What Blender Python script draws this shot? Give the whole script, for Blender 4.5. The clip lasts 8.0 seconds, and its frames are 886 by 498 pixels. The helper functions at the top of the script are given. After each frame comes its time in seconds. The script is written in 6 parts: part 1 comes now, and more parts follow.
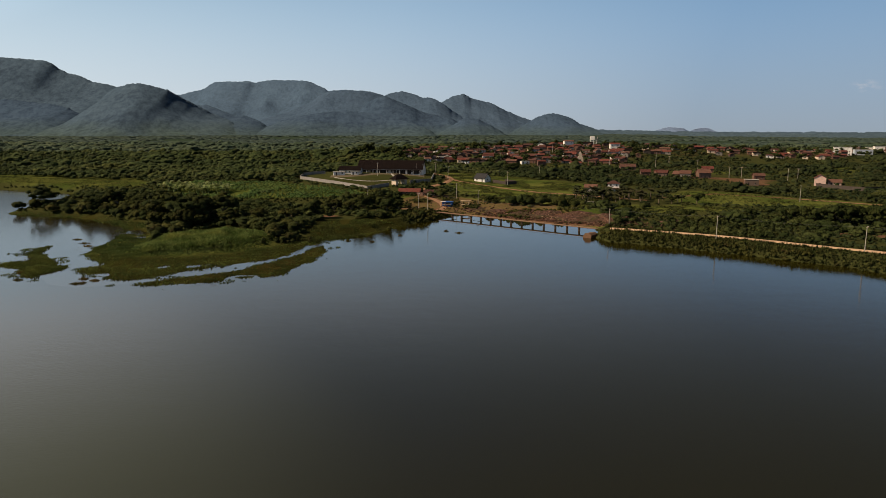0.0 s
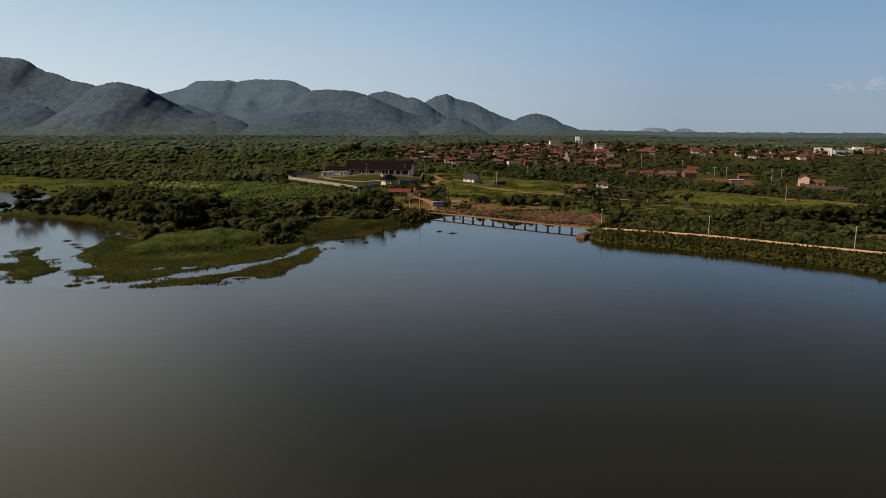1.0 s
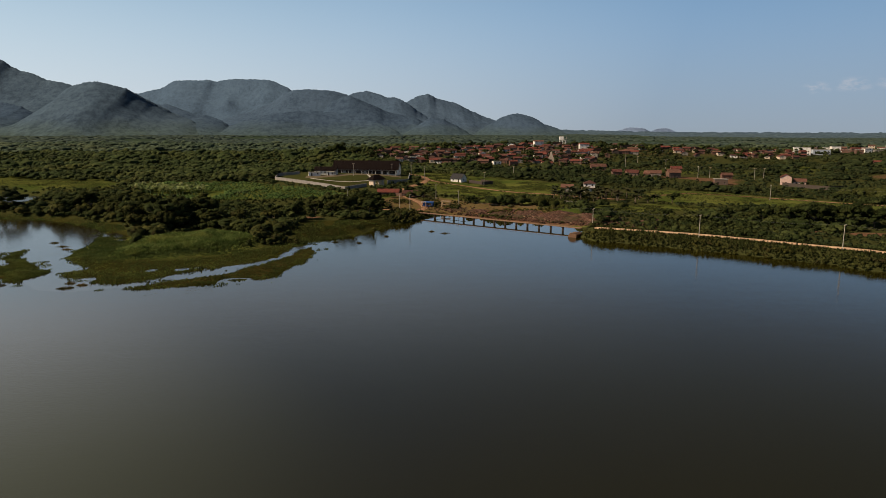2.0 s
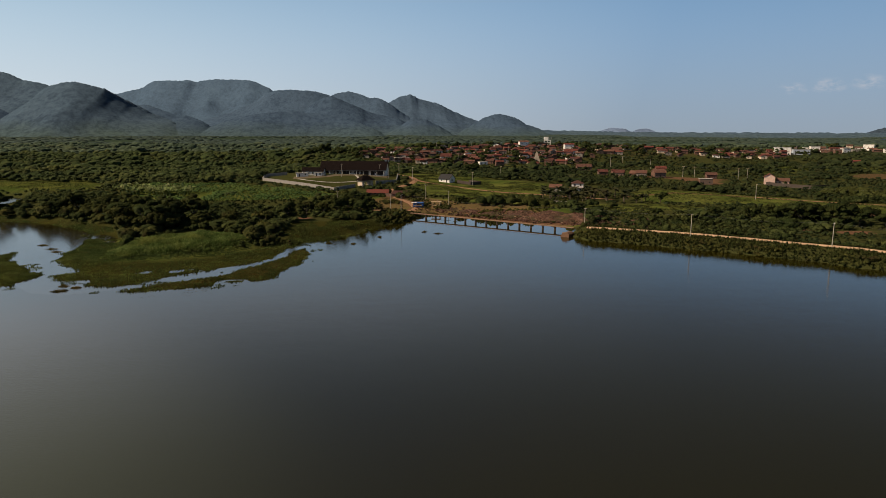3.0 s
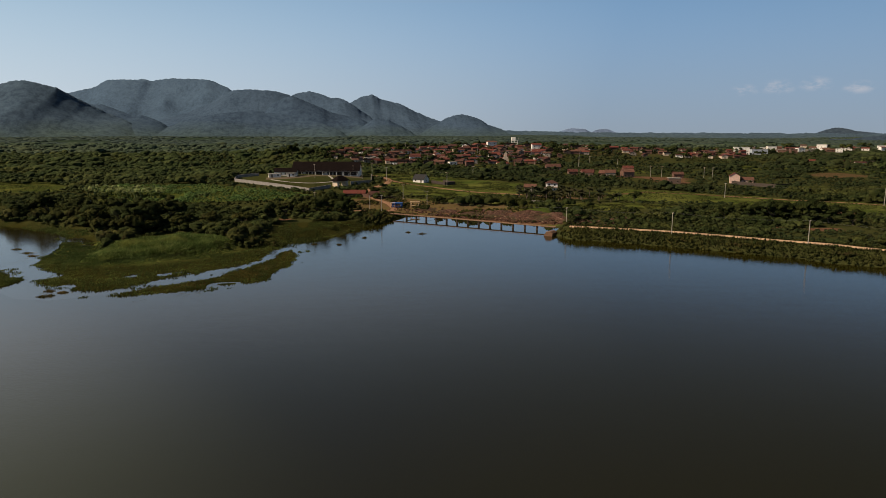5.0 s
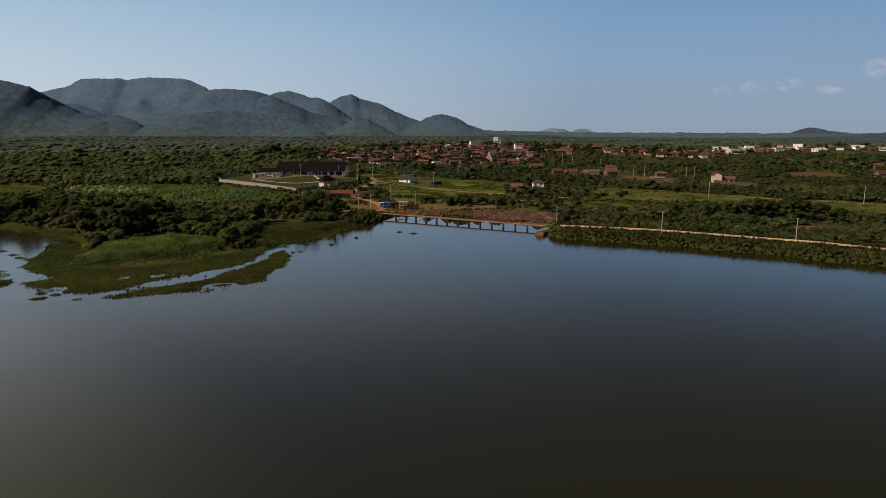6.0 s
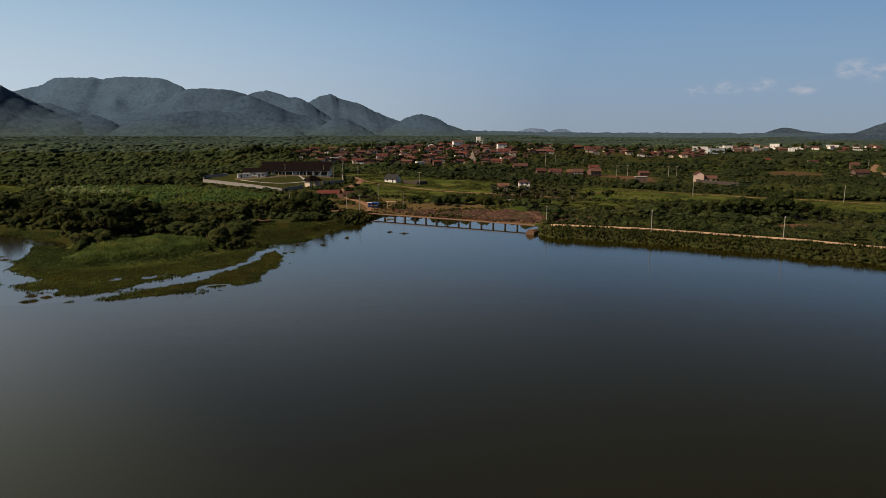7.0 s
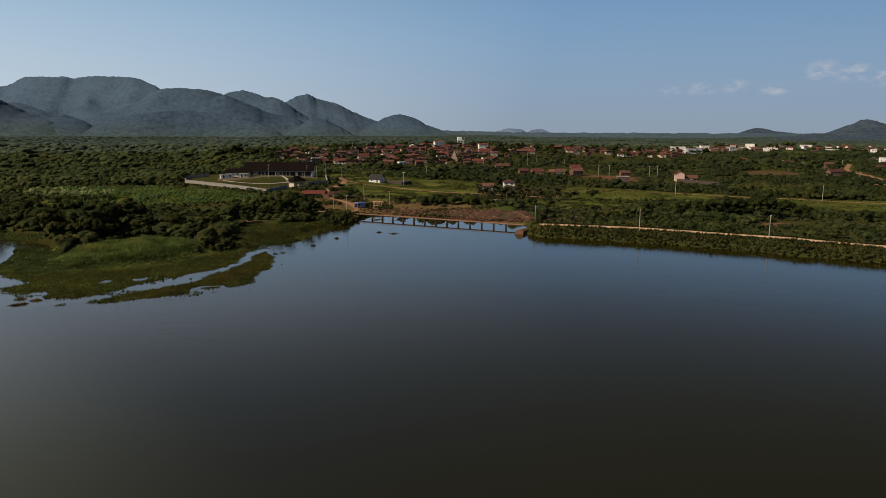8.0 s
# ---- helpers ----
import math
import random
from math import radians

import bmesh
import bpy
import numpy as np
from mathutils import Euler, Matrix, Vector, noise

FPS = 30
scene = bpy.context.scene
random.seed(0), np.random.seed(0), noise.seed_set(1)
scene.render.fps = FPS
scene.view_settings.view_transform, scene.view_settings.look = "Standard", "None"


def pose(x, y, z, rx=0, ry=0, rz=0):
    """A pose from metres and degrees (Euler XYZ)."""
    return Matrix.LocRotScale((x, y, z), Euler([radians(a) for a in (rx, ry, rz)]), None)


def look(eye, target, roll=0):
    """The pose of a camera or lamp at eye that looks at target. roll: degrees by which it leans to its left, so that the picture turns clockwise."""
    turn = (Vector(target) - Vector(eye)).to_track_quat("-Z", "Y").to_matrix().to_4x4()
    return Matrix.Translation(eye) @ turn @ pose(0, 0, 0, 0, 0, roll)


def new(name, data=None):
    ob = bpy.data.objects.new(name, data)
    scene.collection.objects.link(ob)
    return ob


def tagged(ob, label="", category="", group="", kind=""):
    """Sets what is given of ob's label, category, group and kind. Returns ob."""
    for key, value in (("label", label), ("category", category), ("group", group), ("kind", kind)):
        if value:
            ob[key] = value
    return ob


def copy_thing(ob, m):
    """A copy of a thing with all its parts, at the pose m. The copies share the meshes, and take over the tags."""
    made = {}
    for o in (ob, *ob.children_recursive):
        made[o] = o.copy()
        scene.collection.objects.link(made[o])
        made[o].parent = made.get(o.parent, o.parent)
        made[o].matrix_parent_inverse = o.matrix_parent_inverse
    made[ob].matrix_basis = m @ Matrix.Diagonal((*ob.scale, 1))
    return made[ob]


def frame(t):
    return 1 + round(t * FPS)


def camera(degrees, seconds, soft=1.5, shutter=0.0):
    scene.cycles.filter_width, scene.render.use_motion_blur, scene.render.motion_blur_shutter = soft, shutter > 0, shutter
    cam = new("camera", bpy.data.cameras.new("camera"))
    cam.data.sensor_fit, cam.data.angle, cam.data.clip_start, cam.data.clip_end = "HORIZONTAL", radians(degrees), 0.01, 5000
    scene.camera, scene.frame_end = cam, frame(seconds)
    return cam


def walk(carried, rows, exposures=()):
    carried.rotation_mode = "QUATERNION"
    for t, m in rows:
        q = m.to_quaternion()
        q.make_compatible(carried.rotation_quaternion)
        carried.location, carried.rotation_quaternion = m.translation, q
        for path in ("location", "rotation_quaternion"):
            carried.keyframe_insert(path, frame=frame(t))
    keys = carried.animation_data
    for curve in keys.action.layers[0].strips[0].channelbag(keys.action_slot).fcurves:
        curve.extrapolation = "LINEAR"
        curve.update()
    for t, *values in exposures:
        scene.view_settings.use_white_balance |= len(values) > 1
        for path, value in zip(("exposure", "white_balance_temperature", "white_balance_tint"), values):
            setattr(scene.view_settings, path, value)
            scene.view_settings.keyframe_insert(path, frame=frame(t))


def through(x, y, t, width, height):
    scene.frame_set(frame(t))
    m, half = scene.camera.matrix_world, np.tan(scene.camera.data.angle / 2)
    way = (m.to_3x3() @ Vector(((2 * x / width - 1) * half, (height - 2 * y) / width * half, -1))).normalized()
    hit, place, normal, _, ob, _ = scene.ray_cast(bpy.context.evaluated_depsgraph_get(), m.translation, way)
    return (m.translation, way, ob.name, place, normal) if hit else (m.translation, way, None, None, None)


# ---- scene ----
cam = camera(67.1, 8.0, 0.8)
PATH = [
    (0, (-1.127, -0.102, 39.646), (-1.124, 1.869, 39.304), 0.2),
    (0.5, (-3.106, -0.293, 39.763), (-3.078, 1.678, 39.421), 0.2),
    (1, (-5.414, -0.225, 39.857), (-5.36, 1.745, 39.515), 0.3),
    (1.5, (-7.599, -0.111, 39.896), (-7.517, 1.857, 39.554), 0.3),
    (3, (-13.957, 0.111, 39.789), (-13.796, 2.075, 39.449), 0.2),
    (3.5, (-16.243, 0.244, 39.806), (-16.054, 2.206, 39.467), 0.2),
    (4, (-18.549, 0.448, 39.836), (-18.331, 2.407, 39.496), 0.2),
    (4.5, (-20.65, 0.517, 39.795), (-20.405, 2.473, 39.456), 0.2),
    (6, (-27.657, 1.284, 39.66), (-27.323, 3.226, 39.321), 0.2),
    (6.5, (-29.768, 1.784, 39.6), (-29.406, 3.721, 39.262), 0.2),
    (7, (-32.064, 2.251, 39.513), (-31.67, 4.183, 39.174), 0.2),
    (7.5, (-34.311, 2.746, 39.431), (-33.885, 4.671, 39.093), 0.2),
    (8, (-36.617, 3.211, 39.405), (-36.159, 5.128, 39.067), 0.2),
]
walk(cam, [(t, look(eye, target, roll)) for t, eye, target, roll in PATH], [(0, 0.05, 6600, 10), (3, 0.01, 6500, 10), (8, -0.11, 6280, 10)])

# world, sun
SUN_AZ, SUN_EL = -98, 38
world = bpy.data.worlds.new("sky")
scene.world = world
world.use_nodes = True
wt = world.node_tree
sky = wt.nodes.new("ShaderNodeTexSky")
sky.sky_type, sky.sun_disc = "NISHITA", False
sky.sun_elevation, sky.sun_rotation = radians(SUN_EL), radians(SUN_AZ)
sky.air_density, sky.dust_density, sky.ozone_density = 1.0, 0.8, 1.6
bg = wt.nodes["Background"]
bg.inputs[1].default_value = 0.1
# dusty air low over the horizon, paler towards the sun
way = wt.nodes.new("ShaderNodeTexCoord").outputs["Generated"]
split = wt.nodes.new("ShaderNodeSeparateXYZ")
wt.links.new(way, split.inputs[0])
low = wt.nodes.new("ShaderNodeMapRange")
low.interpolation_type = "SMOOTHERSTEP"
for key, val in ((1, -0.02), (2, 0.50), (3, 0.95), (4, 0.0)):
    low.inputs[key].default_value = val
wt.links.new(split.outputs[2], low.inputs[0])
dot = wt.nodes.new("ShaderNodeVectorMath")
dot.operation = "DOT_PRODUCT"
dot.inputs[1].default_value = (math.sin(radians(-70)), math.cos(radians(-70)), 0.3)
wt.links.new(way, dot.inputs[0])
cold = wt.nodes.new("ShaderNodeValToRGB")
cold.color_ramp.elements.new(0.5)
cold.color_ramp.elements.new(0.6)
cold.color_ramp.elements.new(0.7)
for el, (p, c) in zip(cold.color_ramp.elements, ((0.0, (3.05, 3.7, 4.45, 1)), (0.07, (2.85, 3.95, 5.3, 1)), (0.18, (2.5, 4.3, 6.7, 1)), (0.25, (2.1, 2.75, 3.85, 1)), (0.40, (1.8, 2.05, 1.75, 1)))):
    el.position, el.color = p, c
wt.links.new(split.outputs[2], cold.inputs[0])
side = wt.nodes.new("ShaderNodeMix")
side.data_type = "RGBA"
warm = wt.nodes.new("ShaderNodeValToRGB")
warm.color_ramp.elements.new(0.5)
warm.color_ramp.elements.new(0.6)
for el, (p, c) in zip(warm.color_ramp.elements, ((0.0, (7.6, 8.1, 8.4, 1)), (0.18, (5.4, 7.1, 8.3, 1)), (0.235, (9.6, 10.0, 10.4, 1)), (0.42, (7.0, 7.4, 5.9, 1)))):
    el.position, el.color = p, c
wt.links.new(split.outputs[2], warm.inputs[0])
wt.links.new(warm.outputs[0], side.inputs[7])
wt.links.new(dot.outputs["Value"], side.inputs[0])
wt.links.new(cold.outputs[0], side.inputs[6])
aureole = wt.nodes.new("ShaderNodeMapRange")
aureole.interpolation_type = "SMOOTHERSTEP"
for key, val in ((1, 0.35), (2, 1.0), (3, 0.0), (4, 0.95)):
    aureole.inputs[key].default_value = val
wt.links.new(dot.outputs["Value"], aureole.inputs[0])
most = wt.nodes.new("ShaderNodeMath")
most.operation = "MAXIMUM"
wt.links.new(low.outputs[0], most.inputs[0])
wt.links.new(aureole.outputs[0], most.inputs[1])
haze = wt.nodes.new("ShaderNodeMix")
haze.data_type = "RGBA"
wt.links.new(most.outputs[0], haze.inputs[0])
tint = wt.nodes.new("ShaderNodeMix")
tint.data_type, tint.blend_type = "RGBA", "MULTIPLY"
tint.inputs[0].default_value = 1.0
depth = wt.nodes.new("ShaderNodeMapRange")
for key, val in ((1, -0.45), (2, 0.45), (3, 0.0), (4, 1.0)):
    depth.inputs[key].default_value = val
wt.links.new(dot.outputs["Value"], depth.inputs[0])
deep = wt.nodes.new("ShaderNodeMix")
deep.data_type = "RGBA"
deep.inputs[6].default_value, deep.inputs[7].default_value = (0.12, 0.15, 0.17, 1), (0.62, 0.65, 0.67, 1)
wt.links.new(depth.outputs[0], deep.inputs[0])
wt.links.new(deep.outputs[2], tint.inputs[7])
wt.links.new(sky.outputs[0], tint.inputs[6])
wt.links.new(tint.outputs[2], haze.inputs[6])
wt.links.new(side.outputs[2], haze.inputs[7])
# a row of small fair-weather clouds low in the north-east
puff = wt.nodes.new("ShaderNodeTexNoise")
stretch = wt.nodes.new("ShaderNodeMapping")
stretch.inputs["Scale"].default_value = (1, 1, 2.2)
wt.links.new(way, stretch.inputs[0])
wt.links.new(stretch.outputs[0], puff.inputs["Vector"])
puff.inputs["Scale"].default_value, puff.inputs["Detail"].default_value, puff.inputs["Roughness"].default_value = 42, 6, 0.6


def step(source, a, b, lo=0.0, hi=1.0):
    nd = wt.nodes.new("ShaderNodeMapRange")
    nd.interpolation_type = "SMOOTHSTEP"
    for key, val in ((1, a), (2, b), (3, lo), (4, hi)):
        nd.inputs[key].default_value = val
    wt.links.new(source, nd.inputs[0])
    return nd.outputs[0]


def times(a, b):
    nd = wt.nodes.new("ShaderNodeMath")
    nd.operation = "MULTIPLY"
    for key, val in ((0, a), (1, b)):
        if isinstance(val, float):
            nd.inputs[key].default_value = val
        else:
            wt.links.new(val, nd.inputs[key])
    return nd.outputs[0]


cloud = None
for az, el, r in ((31.7, 0.059, 0.016), (34.0, 0.062, 0.020), (36.4, 0.065, 0.019), (39.2, 0.060, 0.017), (42.4, 0.082, 0.026), (44.2, 0.077, 0.026), (46.2, 0.073, 0.026), (48.6, 0.070, 0.022), (52, 0.075, 0.03)):
    gap = wt.nodes.new("ShaderNodeVectorMath")
    gap.operation = "DISTANCE"
    gap.inputs[1].default_value = (math.sin(radians(az)) * math.cos(el), math.cos(radians(az)) * math.cos(el), 2.2 * math.sin(el))
    wt.links.new(stretch.outputs[0], gap.inputs[0])
    near = step(gap.outputs["Value"], r * 0.25, r * 1.35, 1.0, 0.0)
    if cloud:
        both = wt.nodes.new("ShaderNodeMath")
        both.operation = "MAXIMUM"
        wt.links.new(cloud, both.inputs[0])
        wt.links.new(near, both.inputs[1])
        near = both.outputs[0]
    cloud = near
cloud = times(cloud, step(puff.outputs["Fac"], 0.38, 0.66))
clouded = wt.nodes.new("ShaderNodeMix")
clouded.data_type = "RGBA"
wt.links.new(times(cloud, 0.62), clouded.inputs[0])
wt.links.new(haze.outputs[2], clouded.inputs[6])
clouded.inputs[7].default_value = (5.6, 5.5, 5.8, 1)
wt.links.new(clouded.outputs[2], bg.inputs[0])
sun = new("sun", bpy.data.lights.new("sun", "SUN"))
sun.data.energy, sun.data.angle, sun.data.color = 5.5, radians(0.6), (1, 0.775, 0.55)
sun.matrix_world = look((100 * math.sin(radians(SUN_AZ)), 100 * math.cos(radians(SUN_AZ)), 100 * math.tan(radians(SUN_EL))), (0, 0, 0))



# ---- materials
class Mat:
    """A short way to write node materials."""

    def __init__(self, name, rough=0.9, spec=0.12):
        self.m = bpy.data.materials.new(name)
        self.m.use_nodes = True
        self.n, self.l = self.m.node_tree.nodes, self.m.node_tree.links
        self.b = self.n["Principled BSDF"]
        self.b.inputs["Roughness"].default_value = rough
        self.b.inputs["Specular IOR Level"].default_value = spec

    def node(self, kind, ins=(), operation="", data_type="", blend_type="", attribute_name="", bands_direction=""):
        nd = self.n.new(kind)
        if operation:
            nd.operation = operation
        if data_type:
            nd.data_type, nd.blend_type = data_type, blend_type
        if attribute_name:
            nd.attribute_name = attribute_name
        if bands_direction:
            nd.bands_direction = bands_direction
        for k, v in ins:
            if isinstance(v, bpy.types.NodeSocket):
                self.l.new(v, nd.inputs[k])
            else:
                nd.inputs[k].default_value = v
        return nd

    def where(self):
        return self.node("ShaderNodeNewGeometry").outputs["Position"]

    def noise(self, scale, detail=4, rough=0.6, at=None):
        return self.node("ShaderNodeTexNoise", [("Vector", at or self.where()), ("Scale", scale), ("Detail", detail), ("Roughness", rough)]).outputs["Fac"]

    def ramp(self, fac, *stops):
        nd = self.node("ShaderNodeValToRGB", [("Fac", fac)])
        e = nd.color_ramp.elements
        while len(e) < len(stops):
            e.new(0.5)
        for el, (p, c) in zip(e, stops):
            el.position, el.color = p, (*c, 1)
        return nd.outputs["Color"]

    def mix(self, fac, a, b, how="MIX"):
        nd = self.node("ShaderNodeMix", data_type="RGBA", blend_type=how)
        for k, v in ((0, fac), (6, a), (7, b)):
            if isinstance(v, bpy.types.NodeSocket):
                self.l.new(v, nd.inputs[k])
            else:
                nd.inputs[k].default_value = v if k == 0 else (*v, 1)
        return nd.outputs[2]

    def math(self, op, a, b=0.0):
        return self.node("ShaderNodeMath", [(0, a), (1, b)], operation=op).outputs[0]

    def attr(self, name):
        return self.node("ShaderNodeAttribute", attribute_name=name).outputs["Fac"]

    def base(self, col):
        self.l.new(col, self.b.inputs["Base Color"])
        return self

    def bump(self, height, strength=0.5, dist=0.1):
        nd = self.node("ShaderNodeBump", [("Height", height), ("Strength", strength), ("Distance", dist)])
        self.l.new(nd.outputs[0], self.b.inputs["Normal"])
        return self


def leafy(name, dark, mid, light, patch=0.05, through=0.2, swell=True, dry=0.65, fine=1.2):
    """Leaves: tone by leaf clump, by plant and by patch of ground, with some light coming through."""
    k = Mat(name, 0.85, 0.03)
    dark, mid, light = ((r * 1.04, g * 0.96, b + 0.11 * g) for r, g, b in (dark, mid, light))
    isl = k.node("ShaderNodeNewGeometry").outputs["Random Per Island"]
    tone = k.math("ADD", k.math("MULTIPLY", isl, 0.16), k.math("MULTIPLY", k.noise(patch, 4, 0.7), 0.56))
    tone = k.math("ADD", tone, k.math("MULTIPLY", k.noise(fine * 0.22, 3, 0.6), 0.40))
    c = k.ramp(tone, (0.36, dark), (0.55, mid), (0.76, light))
    yellow = k.mix(k.ramp(k.noise(patch * 0.35, 2), (0.5, (0, 0, 0)), (0.7, (0.4, 0.4, 0.4))), c, (light[0] * 1.15, light[1] * 0.95, light[2] * 0.7))
    yellow = k.mix(k.ramp(k.noise(patch * 1.7, 3, 0.6), (0.56, (0, 0, 0)), (0.72, (dry, dry, dry))), yellow, (mid[0] * 1.25, mid[1] * 0.72, mid[2] * 1.2))
    yellow = k.mix(0.55, yellow, k.ramp(k.noise(fine * 1.3, 3, 0.7), (0.3, (0.45, 0.45, 0.45)), (0.7, (1.4, 1.4, 1.4))), "MULTIPLY")
    k.base(yellow)
    tr = k.node("ShaderNodeBsdfTranslucent", [("Color", yellow)])
    if swell:
        at = k.node("ShaderNodeAttribute", attribute_name="swell").outputs["Vector"]
        vt = k.n.new("ShaderNodeVectorTransform")
        vt.vector_type, vt.convert_from, vt.convert_to = "NORMAL", "OBJECT", "WORLD"
        k.l.new(at, vt.inputs[0])
        leafage = k.node("ShaderNodeBump", [("Height", k.noise(fine, 3, 0.7)), ("Strength", 0.4), ("Distance", 0.7 / fine), ("Normal", vt.outputs[0])])
        k.l.new(leafage.outputs[0], k.b.inputs["Normal"])
        k.l.new(leafage.outputs[0], tr.inputs["Normal"])
        through = through * 0.6
    mx = k.node("ShaderNodeMixShader", [(0, through), (1, k.b.outputs[0]), (2, tr.outputs[0])])
    k.l.new(mx.outputs[0], k.n["Material Output"].inputs[0])
    return k.m


def plaster(name, col, dirt=(0.3, 0.25, 0.18)):
    k = Mat(name, 0.85)
    k.base(k.mix(k.ramp(k.noise(0.6, 5), (0.45, (0, 0, 0)), (0.75, (0.55, 0.55, 0.55))), k.mix(k.noise(6), col, tuple(c * 0.9 for c in col)), dirt))
    return k.bump(k.noise(8), 0.3, 0.02).m


M_WOODS = leafy("woodland_leaves", (0.014, 0.022, 0.005), (0.033, 0.052, 0.011), (0.076, 0.099, 0.022), 0.04, 0.2, True, 0.45, 0.7)
M_SCRUB = leafy("scrub_leaves", (0.010, 0.017, 0.003), (0.027, 0.041, 0.008), (0.074, 0.093, 0.019), 0.07, 0.2, True, 0.35)
# these two carry painted haze: leaf tones greyed and blued with distance
M_FARWOODS = leafy("hazed_far_woodland", (0.026, 0.043, 0.030), (0.039, 0.061, 0.041), (0.055, 0.084, 0.055), 0.02, 0.1, True, 0.0, 0.25)
M_MIDWOODS = leafy("hazed_plain_woodland", (0.026, 0.043, 0.021), (0.048, 0.076, 0.037), (0.083, 0.116, 0.055), 0.02, 0.1, True, 0.2, 0.35)
M_BUSH = leafy("bush_leaves", (0.008, 0.016, 0.004), (0.023, 0.035, 0.009), (0.051, 0.068, 0.017), 0.05, 0.2, True, 0.45, 0.8)
M_TREE = leafy("tree_leaves", (0.009, 0.014, 0.002), (0.021, 0.032, 0.006), (0.048, 0.063, 0.012), 0.12, 0.2, True, 0.35)
M_SHRUB = leafy("shrub_leaves", (0.011, 0.018, 0.003), (0.031, 0.039, 0.007), (0.067, 0.072, 0.011), 0.1)
M_REED = leafy("reed_blades", (0.019, 0.035, 0.006), (0.058, 0.090, 0.013), (0.175, 0.242, 0.032), 0.075, 0.25, True, 0.45)
M_SPIT = leafy("water_grass", (0.030, 0.033, 0.006), (0.082, 0.079, 0.013), (0.175, 0.140, 0.026), 0.1, 0.25, True, 0.5)
M_GRASS = leafy("grass_blades", (0.030, 0.046, 0.008), (0.061, 0.083, 0.014), (0.102, 0.122, 0.025), 0.06)
M_CROP = leafy("crop_leaves", (0.025, 0.055, 0.008), (0.056, 0.106, 0.017), (0.099, 0.156, 0.028), 0.08)
M_LUSH = leafy("lush_grass_blades", (0.029, 0.053, 0.008), (0.060, 0.107, 0.017), (0.107, 0.162, 0.031), 0.08)
M_RANK = leafy("rank_weeds", (0.019, 0.031, 0.005), (0.047, 0.068, 0.011), (0.102, 0.123, 0.024), 0.15)
M_CORN = leafy("maize_leaves", (0.034, 0.066, 0.009), (0.099, 0.172, 0.022), (0.281, 0.388, 0.082), 0.25, 0.5)
M_BANANA = leafy("banana_leaves", (0.070, 0.112, 0.022), (0.171, 0.235, 0.056), (0.363, 0.414, 0.168), 0.1, 0.35, False)
M_PALM = leafy("palm_fronds", (0.010, 0.016, 0.005), (0.026, 0.035, 0.011), (0.062, 0.068, 0.026), 0.1, 0.2, False)

k = Mat("bark", 0.95)
M_BARK = k.base(k.mix(k.noise(3), (0.07, 0.05, 0.035), (0.16, 0.13, 0.10))).bump(k.noise(12), 0.6, 0.05).m

k = Mat("soil_and_grass", 1.0, 0.0)
grain, patch = k.noise(0.9, 6, 0.7), k.noise(0.045, 5, 0.65)
scrub = k.mix(patch, (0.036, 0.044, 0.014), (0.064, 0.064, 0.023))
meadow = k.mix(k.ramp(patch, (0.35, (0, 0, 0)), (0.65, (1, 1, 1))), (0.056, 0.080, 0.017), (0.130, 0.138, 0.034))
soil = k.mix(grain, (0.080, 0.039, 0.023), (0.215, 0.122, 0.074))
marsh = k.mix(patch, (0.022, 0.024, 0.006), (0.050, 0.046, 0.012))
c = k.mix(k.attr("meadow"), scrub, meadow)
c = k.mix(k.attr("marsh"), c, marsh)
c = k.mix(k.ramp(k.math("ADD", k.attr("soil"), k.math("MULTIPLY", k.math("SUBTRACT", grain, 0.5), 0.9)), (0.35, (0, 0, 0)), (0.65, (1, 1, 1))), c, soil)
# greyer, bluer ground far off: haze painted into the base colour
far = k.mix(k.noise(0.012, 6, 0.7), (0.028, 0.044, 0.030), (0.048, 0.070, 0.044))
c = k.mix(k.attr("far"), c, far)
c = k.mix(0.5, c, k.ramp(grain, (0.25, (0.35, 0.35, 0.35)), (0.75, (1, 1, 1))), "MULTIPLY")
M_GROUND = k.base(c).bump(grain, 0.7, 0.4).m

k = Mat("lake_water", 0.06, 0.6)
k.b.inputs["IOR"].default_value = 1.33
k.base(k.mix(k.noise(0.012, 3), (0.0114, 0.0101, 0.0008), (0.0143, 0.0127, 0.0011)))
at = k.node("ShaderNodeMapping", [("Vector", k.where()), ("Rotation", (0, 0, radians(20))), ("Scale", (0.7, 1.5, 1))]).outputs[0]
ripple = k.math("ADD", k.noise(1.4, 3, 0.6, at), k.math("MULTIPLY", k.noise(0.13, 2, 0.5, at), 0.9))
M_WATER = k.bump(ripple, 0.15, 0.1).m

k = Mat("calm_inlet_water", 0.02, 1.0)
k.b.inputs["IOR"].default_value = 1.33
M_CALM = k.base(k.mix(k.noise(0.05, 3), (0.012, 0.011, 0.003), (0.02, 0.017, 0.006))).bump(k.noise(0.8, 2), 0.02, 0.05).m

k = Mat("sheltered_water", 0.13, 1.0)
k.b.inputs["IOR"].default_value = 1.33
M_LAGOON = k.base(k.mix(k.noise(0.03, 3), (0.012, 0.010, 0.002), (0.017, 0.014, 0.004))).bump(k.noise(0.9, 3), 0.12, 0.08).m

